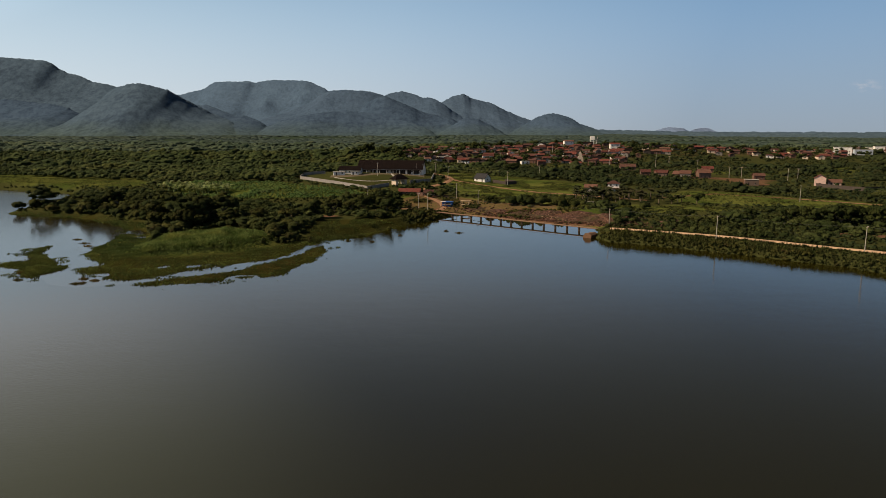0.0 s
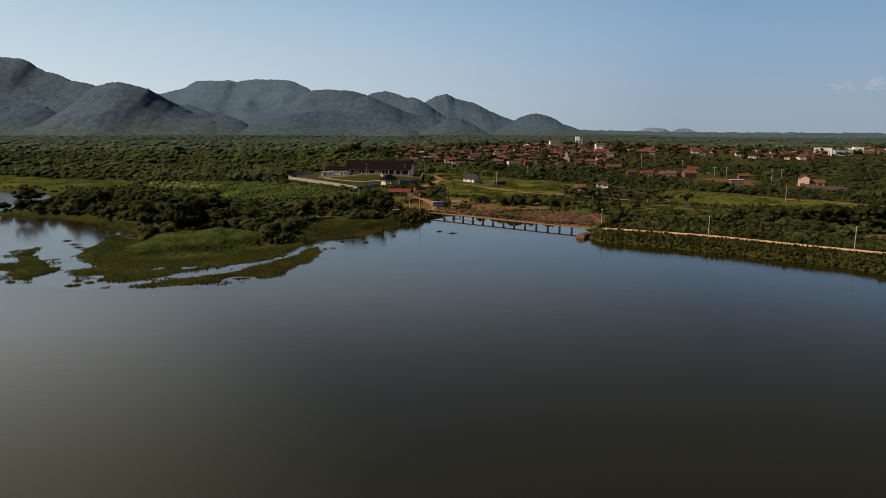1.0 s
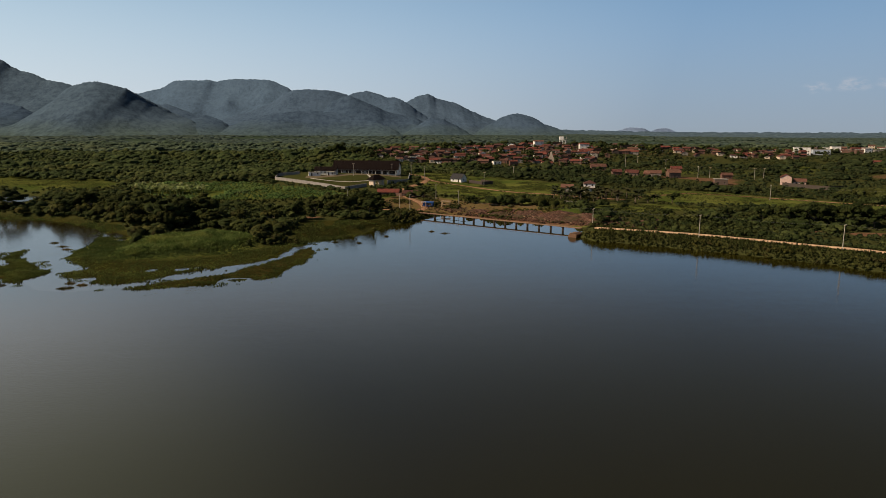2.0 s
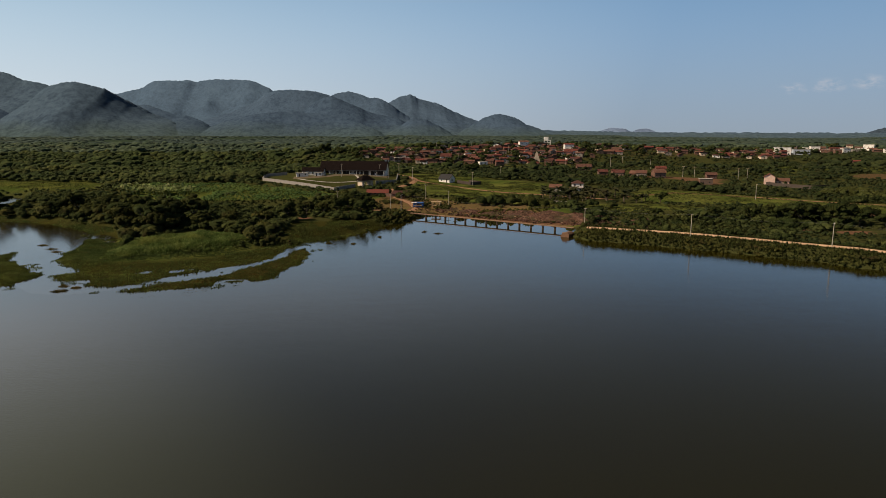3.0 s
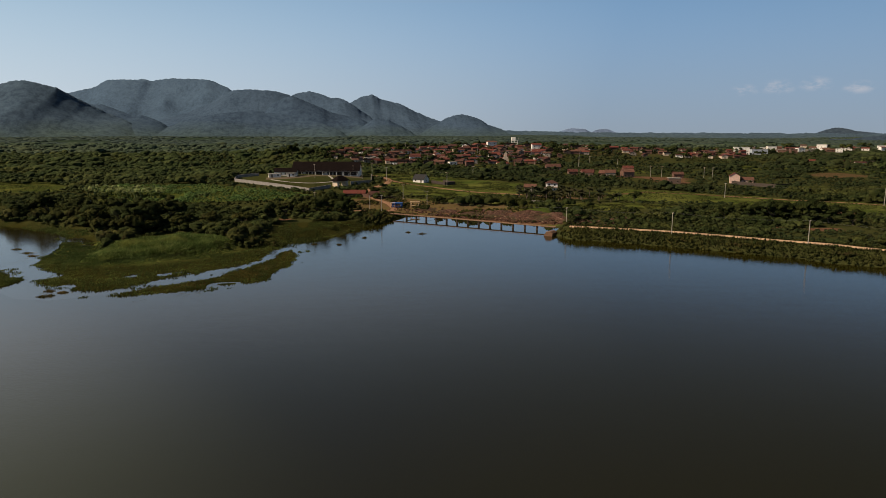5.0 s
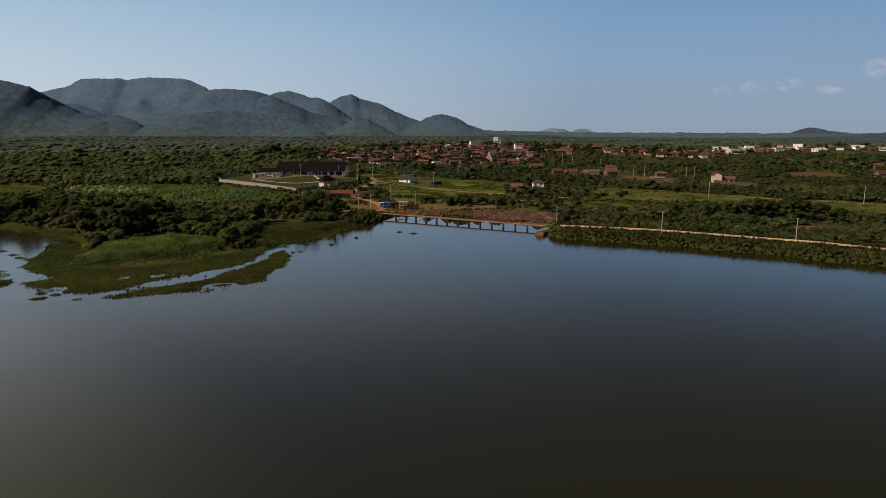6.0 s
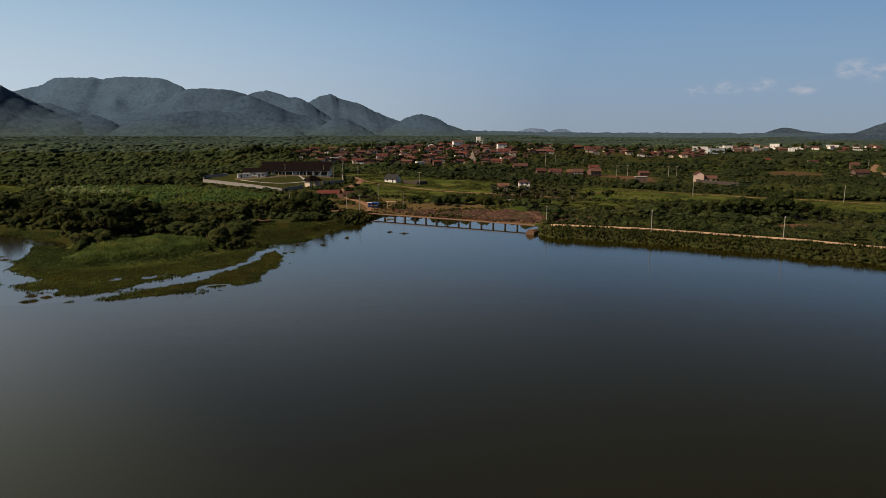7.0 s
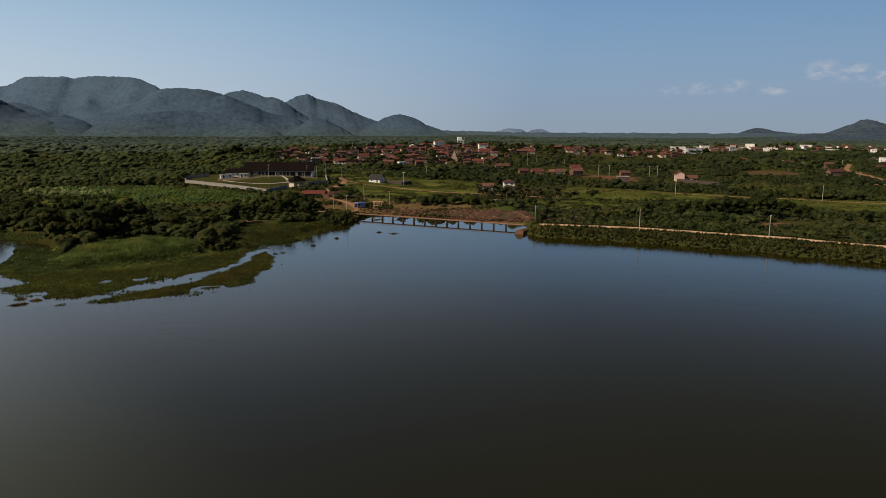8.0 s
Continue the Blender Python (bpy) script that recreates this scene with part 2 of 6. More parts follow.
k = Mat("red_dirt_road", 0.97, 0.1)
M_ROAD = k.base(k.mix(k.noise(0.5, 6, 0.7), (0.40, 0.25, 0.14), (0.62, 0.43, 0.27))).bump(k.noise(3), 0.5, 0.1).m
k = Mat("lane_dirt", 0.97, 0.05)
M_LANE = k.base(k.mix(k.noise(0.5, 6, 0.7), (0.16, 0.085, 0.047), (0.32, 0.19, 0.115))).bump(k.noise(3), 0.5, 0.1).m
k = Mat("trodden_ground", 0.97, 0.05)
M_TRODDEN = k.base(k.mix(k.noise(0.4, 6, 0.7), (0.075, 0.060, 0.036), (0.15, 0.12, 0.080))).bump(k.noise(3), 0.5, 0.1).m
k = Mat("red_earth", 0.97, 0.1)
weeds = k.ramp(k.noise(0.13, 5, 0.7), (0.48, (0, 0, 0)), (0.62, (0.85, 0.85, 0.85)))
M_EARTH = k.base(k.mix(weeds, k.ramp(k.noise(0.9, 7, 0.75), (0.3, (0.020, 0.011, 0.008)), (0.52, (0.082, 0.042, 0.029)), (0.72, (0.23, 0.145, 0.11))), (0.045, 0.040, 0.018))).bump(k.noise(1.6, 6), 1.0, 0.6).m
k = Mat("bare_brick", 0.92)
bt = k.node("ShaderNodeTexBrick", [("Vector", k.node("ShaderNodeTexCoord").outputs["Object"]), ("Scale", 3.0), ("Color1", (0.105, 0.050, 0.036, 1)), ("Color2", (0.140, 0.073, 0.054, 1)), ("Mortar", (0.12, 0.10, 0.085, 1))]).outputs["Color"]
M_BRICK = k.base(k.mix(k.noise(0.5), bt, (0.125, 0.078, 0.058))).bump(k.noise(6), 0.4, 0.03).m
k = Mat("clay_roof_tiles", 0.9)
obj = k.node("ShaderNodeTexCoord").outputs["Object"]
wave = k.node("ShaderNodeTexWave", [("Vector", obj), ("Scale", 1.3), ("Distortion", 0.6)], bands_direction="X").outputs["Fac"]
rnd = k.node("ShaderNodeObjectInfo").outputs["Random"]
tile = k.ramp(rnd, (0.0, (0.165, 0.045, 0.034)), (0.35, (0.115, 0.036, 0.029)), (0.65, (0.055, 0.026, 0.023)), (0.9, (0.150, 0.075, 0.054)))
tile = k.mix(k.ramp(k.noise(0.5, 6, 0.7), (0.4, (0, 0, 0)), (0.75, (0.8, 0.8, 0.8))), tile, (0.085, 0.045, 0.032))
M_TILE = k.base(tile).bump(wave, 0.8, 0.08).m
k = Mat("dark_roof_tiles", 0.95, 0.05)
obj = k.node("ShaderNodeTexCoord").outputs["Object"]
wave = k.node("ShaderNodeTexWave", [("Vector", obj), ("Scale", 1.3), ("Distortion", 0.6)], bands_direction="X").outputs["Fac"]
M_DARKTILE = k.base(k.mix(k.noise(0.4, 6, 0.7), (0.006, 0.0042, 0.004), (0.013, 0.008, 0.007))).bump(wave, 0.8, 0.08).m
k = Mat("grey_roof_sheet", 0.7)
M_SLATE = k.base(k.mix(k.noise(0.5, 5), (0.018, 0.018, 0.020), (0.036, 0.035, 0.036))).m
k = Mat("old_concrete", 0.92)
M_CONC = k.base(k.mix(k.noise(0.5, 6, 0.7), (0.22, 0.20, 0.17), (0.42, 0.39, 0.35))).bump(k.noise(5), 0.4, 0.03).m
k = Mat("rusty_concrete", 0.92)
M_DECK = k.base(k.mix(k.noise(0.6, 6, 0.7), (0.15, 0.09, 0.055), (0.28, 0.185, 0.125))).bump(k.noise(5), 0.4, 0.03).m
k = Mat("stained_masonry", 0.92)
M_STAINED = k.base(k.mix(k.noise(0.9, 6, 0.7), (0.085, 0.048, 0.030), (0.20, 0.12, 0.075))).bump(k.noise(4), 0.5, 0.05).m
k = Mat("dark_post", 0.92)
M_POST = k.base(k.mix(k.noise(0.8, 6, 0.7), (0.035, 0.026, 0.021), (0.085, 0.065, 0.052))).m
k = Mat("raw_timber", 0.9)
M_WOOD = k.base(k.mix(k.noise(2, 5), (0.40, 0.28, 0.17), (0.58, 0.43, 0.28))).m
k = Mat("blue_tarpaulin", 0.6)
M_BLUE = k.base(k.mix(k.noise(0.8), (0.015, 0.06, 0.22), (0.03, 0.11, 0.34))).m
k = Mat("opening_dark", 0.5)
M_DARK = k.base(k.mix(k.noise(1), (0.02, 0.018, 0.016), (0.05, 0.04, 0.035))).m
k = Mat("wire", 0.6)
M_WIRE = k.base(k.mix(k.noise(1), (0.10, 0.10, 0.10), (0.16, 0.16, 0.16))).m
WALLS = {"white": plaster("white_plaster", (0.78, 0.76, 0.72)), "cream": plaster("cream_plaster", (0.56, 0.46, 0.36)), "grey": plaster("grey_plaster", (0.20, 0.185, 0.165), (0.11, 0.09, 0.07)),
         "ash": plaster("ash_plaster", (0.27, 0.255, 0.24), (0.13, 0.11, 0.09)), "dun": plaster("dun_plaster", (0.062, 0.050, 0.043), (0.035, 0.027, 0.022)), "blue": plaster("pale_blue_plaster", (0.36, 0.42, 0.50)), "pink": plaster("pink_plaster", (0.60, 0.42, 0.36)), "brick": M_BRICK}


def hazed_hill_mat(name, a, b, c, low=(0.033, 0.055, 0.046), lit=(0.066, 0.098, 0.077)):
    """Dry forest seen from afar, haze painted into its colours: greener on the foot slopes, greyer up high."""
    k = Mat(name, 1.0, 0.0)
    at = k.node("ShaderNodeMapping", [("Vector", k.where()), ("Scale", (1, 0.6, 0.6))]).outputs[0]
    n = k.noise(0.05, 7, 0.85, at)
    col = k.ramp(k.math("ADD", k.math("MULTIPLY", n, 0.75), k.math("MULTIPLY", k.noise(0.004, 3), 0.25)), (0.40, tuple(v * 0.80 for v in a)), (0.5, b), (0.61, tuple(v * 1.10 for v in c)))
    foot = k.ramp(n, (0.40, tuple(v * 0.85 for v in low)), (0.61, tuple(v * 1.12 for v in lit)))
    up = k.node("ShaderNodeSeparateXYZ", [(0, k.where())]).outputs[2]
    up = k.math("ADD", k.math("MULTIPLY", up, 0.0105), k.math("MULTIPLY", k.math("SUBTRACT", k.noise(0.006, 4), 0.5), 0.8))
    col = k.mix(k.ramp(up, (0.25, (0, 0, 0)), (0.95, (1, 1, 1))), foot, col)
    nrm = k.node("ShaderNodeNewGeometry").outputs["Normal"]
    # normals tilted up and sunwards lighten the shaded flanks, as haze would
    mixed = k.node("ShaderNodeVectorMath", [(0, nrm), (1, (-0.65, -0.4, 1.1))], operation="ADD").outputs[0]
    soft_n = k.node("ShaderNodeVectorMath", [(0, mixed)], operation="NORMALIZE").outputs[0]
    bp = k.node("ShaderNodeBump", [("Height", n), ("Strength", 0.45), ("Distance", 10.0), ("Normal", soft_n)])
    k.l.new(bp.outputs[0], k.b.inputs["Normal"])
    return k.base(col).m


# blue-grey haze is painted into these base colours, palest on the farthest
M_HILL = hazed_hill_mat("hazed_wooded_hillside", (0.040, 0.063, 0.093), (0.050, 0.078, 0.113), (0.064, 0.097, 0.131), (0.040, 0.061, 0.062), (0.061, 0.088, 0.086))
M_SPUR = hazed_hill_mat("hazed_wooded_front_ridge", (0.034, 0.054, 0.088), (0.042, 0.068, 0.106), (0.051, 0.078, 0.119), (0.036, 0.057, 0.066), (0.055, 0.082, 0.090))
M_EAST = hazed_hill_mat("hazed_eastern_hillside", (0.030, 0.045, 0.067), (0.040, 0.058, 0.082), (0.051, 0.071, 0.094), (0.027, 0.043, 0.063), (0.046, 0.065, 0.090))
M_RIDGE = hazed_hill_mat("hazed_wooded_ridge", (0.042, 0.068, 0.106), (0.050, 0.079, 0.122), (0.058, 0.090, 0.134), (0.041, 0.064, 0.083), (0.060, 0.088, 0.106))
M_RANGE = hazed_hill_mat("hazed_far_range", (0.054, 0.087, 0.135), (0.061, 0.098, 0.150), (0.069, 0.109, 0.160), (0.055, 0.088, 0.125), (0.068, 0.104, 0.139))
M_PALE = hazed_hill_mat("hazed_mesa", (0.102, 0.141, 0.224), (0.106, 0.148, 0.232), (0.111, 0.153, 0.239), (0.140, 0.196, 0.306), (0.152, 0.209, 0.324))


# ---- geometry helpers
def mesh_np(name, verts, faces, material, smooth=False, swell=None):
    """A mesh from arrays: verts n x 3, faces m x 3 or m x 4 (or a list of such arrays). swell: the way that the crown bulges at each vert."""
    me = bpy.data.meshes.new(name)
    faces = faces if isinstance(faces, list) else [faces]
    faces = [f for f in faces if len(f)]
    verts = np.asarray(verts, dtype=np.float32)
    me.vertices.add(len(verts))
    me.vertices.foreach_set("co", verts.ravel())
    loops = np.concatenate([np.asarray(f).ravel() for f in faces]).astype(np.int32)
    sizes = np.concatenate([np.full(len(f), f.shape[1]) for f in faces])
    starts = np.concatenate([[0], np.cumsum(sizes)[:-1]]).astype(np.int32)
    me.loops.add(len(loops))
    me.loops.foreach_set("vertex_index", loops)
    me.polygons.add(len(sizes))
    me.polygons.foreach_set("loop_start", starts)
    me.polygons.foreach_set("use_smooth", np.full(len(sizes), smooth))
    me.update(calc_edges=True)
    me.materials.append(material)
    if swell is not None:
        me.attributes.new("swell", "FLOAT_VECTOR", "POINT").data.foreach_set("vector", np.asarray(swell, np.float32).ravel())
    return me


def part(name, bm, material, parent=None, label=""):
    me = bm
    if not isinstance(bm, bpy.types.Mesh):
        me = bpy.data.meshes.new(name)
        bmesh.ops.recalc_face_normals(bm, faces=bm.faces)
        bm.to_mesh(me)
        bm.free()
        me.materials.append(material)
    ob = new(name, me)
    if parent:
        ob.parent = parent
    return tagged(ob, label)


def boxes(*rows, bevel=0.0):
    """A bmesh of boxes (x0, x1, y0, y1, z0, z1)."""
    bm = bmesh.new()
    for x0, x1, y0, y1, z0, z1 in rows:
        v = [bm.verts.new((x, y, z)) for z in (z0, z1) for x, y in ((x0, y0), (x1, y0), (x1, y1), (x0, y1))]
        for q in ((3, 2, 1, 0), (4, 5, 6, 7), (0, 1, 5, 4), (1, 2, 6, 5), (2, 3, 7, 6), (3, 0, 4, 7)):
            bm.faces.new([v[i] for i in q])
    if bevel:
        bmesh.ops.bevel(bm, geom=bm.edges[:], offset=bevel, segments=1, affect="EDGES")
    return bm


def tube(bm, a, b, ra, rb, n=6):
    a, b = Vector(a), Vector(b)
    q = (b - a).to_track_quat("Z", "Y")
    rings = []
    for p, r in ((a, ra), (b, rb)):
        rings.append([bm.verts.new(p + q @ Vector((r * math.cos(i * math.tau / n), r * math.sin(i * math.tau / n), 0))) for i in range(n)])
    for i in range(n):
        bm.faces.new((rings[0][i], rings[0][(i + 1) % n], rings[1][(i + 1) % n], rings[1][i]))
    bm.faces.new(rings[1])
    bm.faces.new(rings[0][::-1])


def thing(name, x, y, z, rz=0, label="", category="", group="", size=1.0):
    ob = new(name)
    ob.matrix_basis = pose(x, y, z, 0, 0, rz) @ Matrix.Diagonal((size, size, size, 1))
    return tagged(ob, label, category, group)


def vnoise(x, y, size, seed=0):
    """Smooth value noise, 0 to 1."""
    x, y = np.asarray(x, float) / size, np.asarray(y, float) / size
    xi, yi = np.floor(x), np.floor(y)
    u, v = x - xi, y - yi
    u, v = u * u * (3 - 2 * u), v * v * (3 - 2 * v)

    def r(i, j):
        s = np.sin(i * 127.1 + j * 311.7 + seed * 74.7) * 43758.5453
        return s - np.floor(s)
    return (r(xi, yi) * (1 - u) + r(xi + 1, yi) * u) * (1 - v) + (r(xi, yi + 1) * (1 - u) + r(xi + 1, yi + 1) * u) * v


def round_off(poly, times=2):
    p = np.asarray(poly, float)
    for _ in range(times):
        nx = np.roll(p, -1, 0)
        p = np.stack([0.75 * p + 0.25 * nx, 0.25 * p + 0.75 * nx], 1).reshape(-1, 2)
    return p


def inside(x, y, poly):
    """Signed distance to a closed outline, positive inside."""
    x, y = np.asarray(x, float), np.asarray(y, float)
    lo, hi = poly.min(0) - 40, poly.max(0) + 40
    near = (x > lo[0]) & (x < hi[0]) & (y > lo[1]) & (y < hi[1])
    if not near.all():
        out = np.full(x.shape, -400.0)
        if near.any():
            out[near] = inside(x[near], y[near], poly)
        return out
    best, odd = np.full(x.shape, 1e18), np.zeros(x.shape, bool)
    for (ax, ay), (bx, by) in zip(poly, np.roll(poly, -1, 0)):
        dx, dy = bx - ax, by - ay
        t = np.clip(((x - ax) * dx + (y - ay) * dy) / (dx * dx + dy * dy + 1e-12), 0, 1)
        best = np.minimum(best, (x - ax - t * dx) ** 2 + (y - ay - t * dy) ** 2)
        odd ^= ((ay > y) != (by > y)) & (x < dx * (y - ay) / (dy + 1e-12) + ax)
    return np.where(odd, 1, -1) * np.sqrt(best)


def along(x, y, line):
    """Distance to an open line."""
    x, y = np.asarray(x, float), np.asarray(y, float)
    best = np.full(x.shape, 1e18)
    for (ax, ay), (bx, by) in zip(line[:-1], line[1:]):
        dx, dy = bx - ax, by - ay
        t = np.clip(((x - ax) * dx + (y - ay) * dy) / (dx * dx + dy * dy), 0, 1)
        best = np.minimum(best, (x - ax - t * dx) ** 2 + (y - ay - t * dy) ** 2)
    return np.sqrt(best)


# ---- plan of the land
NORTH_SHORE = [(-900, 520), (-420, 500), (-307, 464), (-285, 455), (-240, 434), (-226, 405), (-222, 380), (-214, 350), (-214, 332), (-211, 320), (-189, 315), (-166, 306), (-146, 291)]
MARSH_SHORE = [(-130, 270), (-126, 254), (-122, 239), (-119, 218), (-112, 206), (-102, 198), (-110, 189), (-98, 181), (-88, 177), (-82, 180), (-76, 189), (-65, 197), (-58, 205),
                  (-52, 216), (-48, 236), (-44, 247), (-38, 250), (-28, 259), (-23, 278), (-16, 292), (-6, 304)]
DAM_SHORE = [(-3, 315), (7, 331), (38, 305), (69, 280), (64, 270),
                  (60, 261), (59, 254.5), (62, 246.5), (74, 237), (97, 219), (112, 207), (128, 190), (145, 170), (200, 122), (300, 30), (420, -150), (300, -500), (-300, -620), (-900, -400)]
LAKE = round_off(NORTH_SHORE + MARSH_SHORE + DAM_SHORE)
ISLET = round_off([(-137, 214), (-142, 227), (-140, 232), (-136, 226), (-132, 214), (-123, 206), (-114, 199), (-110, 191), (-113, 185), (-114, 179), (-120, 184), (-124, 192), (-134, 195), (-137, 199), (-136, 202), (-129, 203), (-136, 211)])
SPIT = round_off([(-84, 171), (-73, 172), (-64, 174), (-58, 181), (-47, 181), (-45, 190), (-41, 212), (-40, 229), (-44, 236), (-48, 222), (-52, 208), (-60, 193), (-68, 184), (-82, 174)])
MARSH = round_off([(-225, 326), (-212, 324), (-189, 319), (-166, 310), (-144, 295), (-128, 280), (-112, 262), (-108, 240), (-66, 226), (-58, 246), (-30, 268), (-12, 300), (20, 250), (-30, 150), (-170, 150), (-240, 300)])
MAIZE = round_off([(-107, 218), (-88, 221), (-67, 229), (-62, 248), (-78, 264), (-96, 258), (-108, 242)])
LUSH = round_off([(-128, 232), (-118, 214), (-92, 209), (-66, 220), (-60, 232), (-62, 250), (-78, 262), (-104, 262), (-122, 258)])
CROP = round_off([(-150, 366), (-74, 366), (-38, 385), (-58, 404), (-98, 430), (-140, 452), (-190, 470), (-165, 420)])
BANK = round_off([(-430, 520), (-300, 470), (-240, 440), (-208, 430), (-196, 455), (-235, 500), (-300, 510), (-430, 570)])
MEADOW = round_off([(2, 432), (14, 392), (34, 378), (84, 390), (104, 440), (100, 478), (70, 500), (38, 520), (12, 575), (-6, 560)])
PASTURE = round_off([(128, 372), (140, 412), (165, 428), (203, 388), (258, 340), (320, 305), (420, 240), (400, 205), (262, 262), (218, 292), (206, 312), (178, 342), (138, 352)])
GLADE = round_off([(82, 326), (103, 318), (127, 320), (151, 329), (137, 344), (111, 349), (90, 343)])
YARD = round_off([(-36, 322), (-30, 345), (-26, 392), (6, 382), (36, 376), (66, 362), (74, 340), (76, 300), (70, 276), (40, 300), (6, 330)])
RUBBLE = round_off([(20, 318), (34, 334), (62, 330), (82, 308), (76, 288), (62, 280), (40, 300)])
CLEARING = round_off([(186, 542), (206, 548), (240, 535), (250, 500), (225, 455), (205, 462), (212, 500), (200, 525)])
BARE = [round_off([(x - a, y - b), (x + a, y - b * 0.6), (x + a * 0.8, y + b), (x - a * 0.7, y + b * 0.8)]) for x, y, a, b in ((153, 256, 5, 5), (171, 250, 9, 5), (211, 324, 8, 4), (214, 294, 9, 5), (90, 296, 4, 4))]
RED_BANK = round_off([(-55, 425), (-31, 413), (-11, 399), (-3, 384), (-12, 387), (-31, 401), (-51, 416)])
SAND = round_off([(-53, 301), (-46, 303), (-39, 294), (-44, 288)])
SHELF = round_off([(-56, 272), (-51, 289), (-38, 291), (-28, 292), (-18, 296), (-16, 288), (-30, 260), (-47, 243), (-57, 250)])
CLEARING_EAST = round_off([(360, 505), (392, 560), (440, 592), (436, 548), (404, 492)])
GROVE = round_off([(74, 366), (96, 354), (134, 344), (138, 366), (114, 396), (80, 400)])
COMPOUND = np.array([(-97, 453), (-47, 406), (-9, 446), (-7, 492), (-16, 512), (-84, 520), (-98, 470)], float)
MAIN_ROAD = [(48, 268), (56, 262), (64, 256), (79, 248.5), (98, 237), (116, 221), (137, 202), (156, 180), (210, 132), (310, 42)]
TRACK = [(-14, 555), (-2, 500), (10, 462), (32, 438), (57, 409), (80, 393), (112, 372)]
LANE = [(-21, 327), (-10, 328), (0, 345), (-6, 372), (-14, 396), (-8, 425), (2, 450), (4, 490), (-12, 540)]
PASTURE_TRACK = [(128, 385), (165, 408), (203, 378), (250, 340), (300, 300), (390, 235)]
STREET = [(610, 660), (517, 567), (465, 489), (433, 443)]
STREET_SHORT = [(378, 419), (398, 410), (440, 390), (520, 340)]
HAMLET = round_off([(-60, 770), (-20, 700), (60, 680), (100, 655), (165, 660), (215, 740), (260, 750), (350, 740), (470, 760), (600, 900), (900, 900), (1100, 1000), (1100, 1250), (560, 1100), (250, 860), (100, 850), (-60, 840)])


def land(x, y):
    z = np.interp(y, [-4000, 200, 260, 330, 420, 500, 600, 680, 760, 860, 1000, 1400, 2500, 4800], [1.5, 1.5, 1.8, 2.6, 4, 4.8, 5.2, 6, 7.5, 10, 11, 14, 23, 37])
    z = z + 16 * np.exp(-((x - 150) / 190) ** 2 / 2 - ((y - 830) / 75) ** 2 / 2) + 8 * np.exp(-((x - 750) / 300) ** 2 / 2 - ((y - 1000) / 150) ** 2 / 2)
    z = z + 6.5 * np.exp(-((x + 60) / 60) ** 2 / 2 - ((y - 490) / 55) ** 2 / 2)
    far = np.clip((y - 1000) / 800, 0, 1)
    z = z + (vnoise(x, y, 40, 1) - 0.5) * 0.7 + far * (vnoise(x, y, 500, 2) - 0.5) * 8
    road = 3.7 - np.maximum(along(x, y, MAIN_ROAD[2:]) - 3.5, 0) * 0.33
    return np.maximum(z, np.minimum(road, 3.5))


def ground_z(x, y):
    x, y = np.asarray(x, float), np.asarray(y, float)
    wx = x + (vnoise(x, y, 9, 3) - 0.5) * 3 + (vnoise(x, y, 3, 4) - 0.5) * 2
    wy = y + (vnoise(x, y, 9, 5) - 0.5) * 3 + (vnoise(x, y, 3, 6) - 0.5) * 2
    sd = np.maximum(-inside(wx, wy, LAKE), np.maximum(inside(wx, wy, ISLET), inside(wx, wy, SPIT)))
    m = np.clip(inside(x, y, MARSH) / 6 + 0.5, 0, 1)
    maize = np.clip(inside(x, y, MAIZE) / 5 + 0.5, 0, 1)
    wet = 0.045 + 0.45 * (vnoise(x, y, 14, 8) - 0.22) + 0.2 * (vnoise(x, y, 4, 9) - 0.5) + 0.3 * maize
    top = land(x, y) * (1 - m) + wet * m
    y_in = np.clip(inside(x, y, YARD) / 8 + 0.5, 0, 1)
    near = np.clip((14 - along(x, y, MAIN_ROAD)) / 6, 0, 1)
    slope = (0.38 - 0.30 * y_in + 0.5 * near) * (1 - m) + 0.10 * m
    return np.where(sd > 0, np.minimum(top, sd * slope), np.maximum(-1.6, sd * 0.35))


def gz(x, y):
    return float(ground_z(np.array([x]), np.array([y]))[0])


# ---- ground and water
def axis(lo, a, b, hi, step, grow):
    mid = list(np.arange(a, b + 0.01, step))
    s, p = step, a
    while p > lo:
        s *= grow
        p -= s
        mid.insert(0, max(p, lo))
    s, p = step, b
    while p < hi:
        s *= grow
        p += s
        mid.append(min(p, hi))
    return np.array(mid)


gx, gy = axis(-5200, -260, 250, 5200, 2.3, 1.06), axis(-5200, 165, 400, 5200, 2.3, 1.045)
GX, GY = np.meshgrid(gx, gy)
fx, fy = GX.ravel(), GY.ravel()
fz = ground_z(fx, fy)
nx, ny = len(gx), len(gy)
idx = np.arange(nx * ny).reshape(ny, nx)
quads = np.stack([idx[:-1, :-1], idx[:-1, 1:], idx[1:, 1:], idx[1:, :-1]], -1).reshape(-1, 4)
me = mesh_np("ground", np.stack([fx, fy, fz], 1), quads, M_GROUND, True)


def soft(x, y, poly, w, wild=0.0):
    return np.clip((inside(x, y, poly) + (vnoise(x, y, 11, 12) - 0.5) * 8 + (vnoise(x, y, 4, 13) - 0.5) * 4 + (vnoise(x, y, 30, 15) - 0.5) * wild) / w + 0.5, 0, 1)


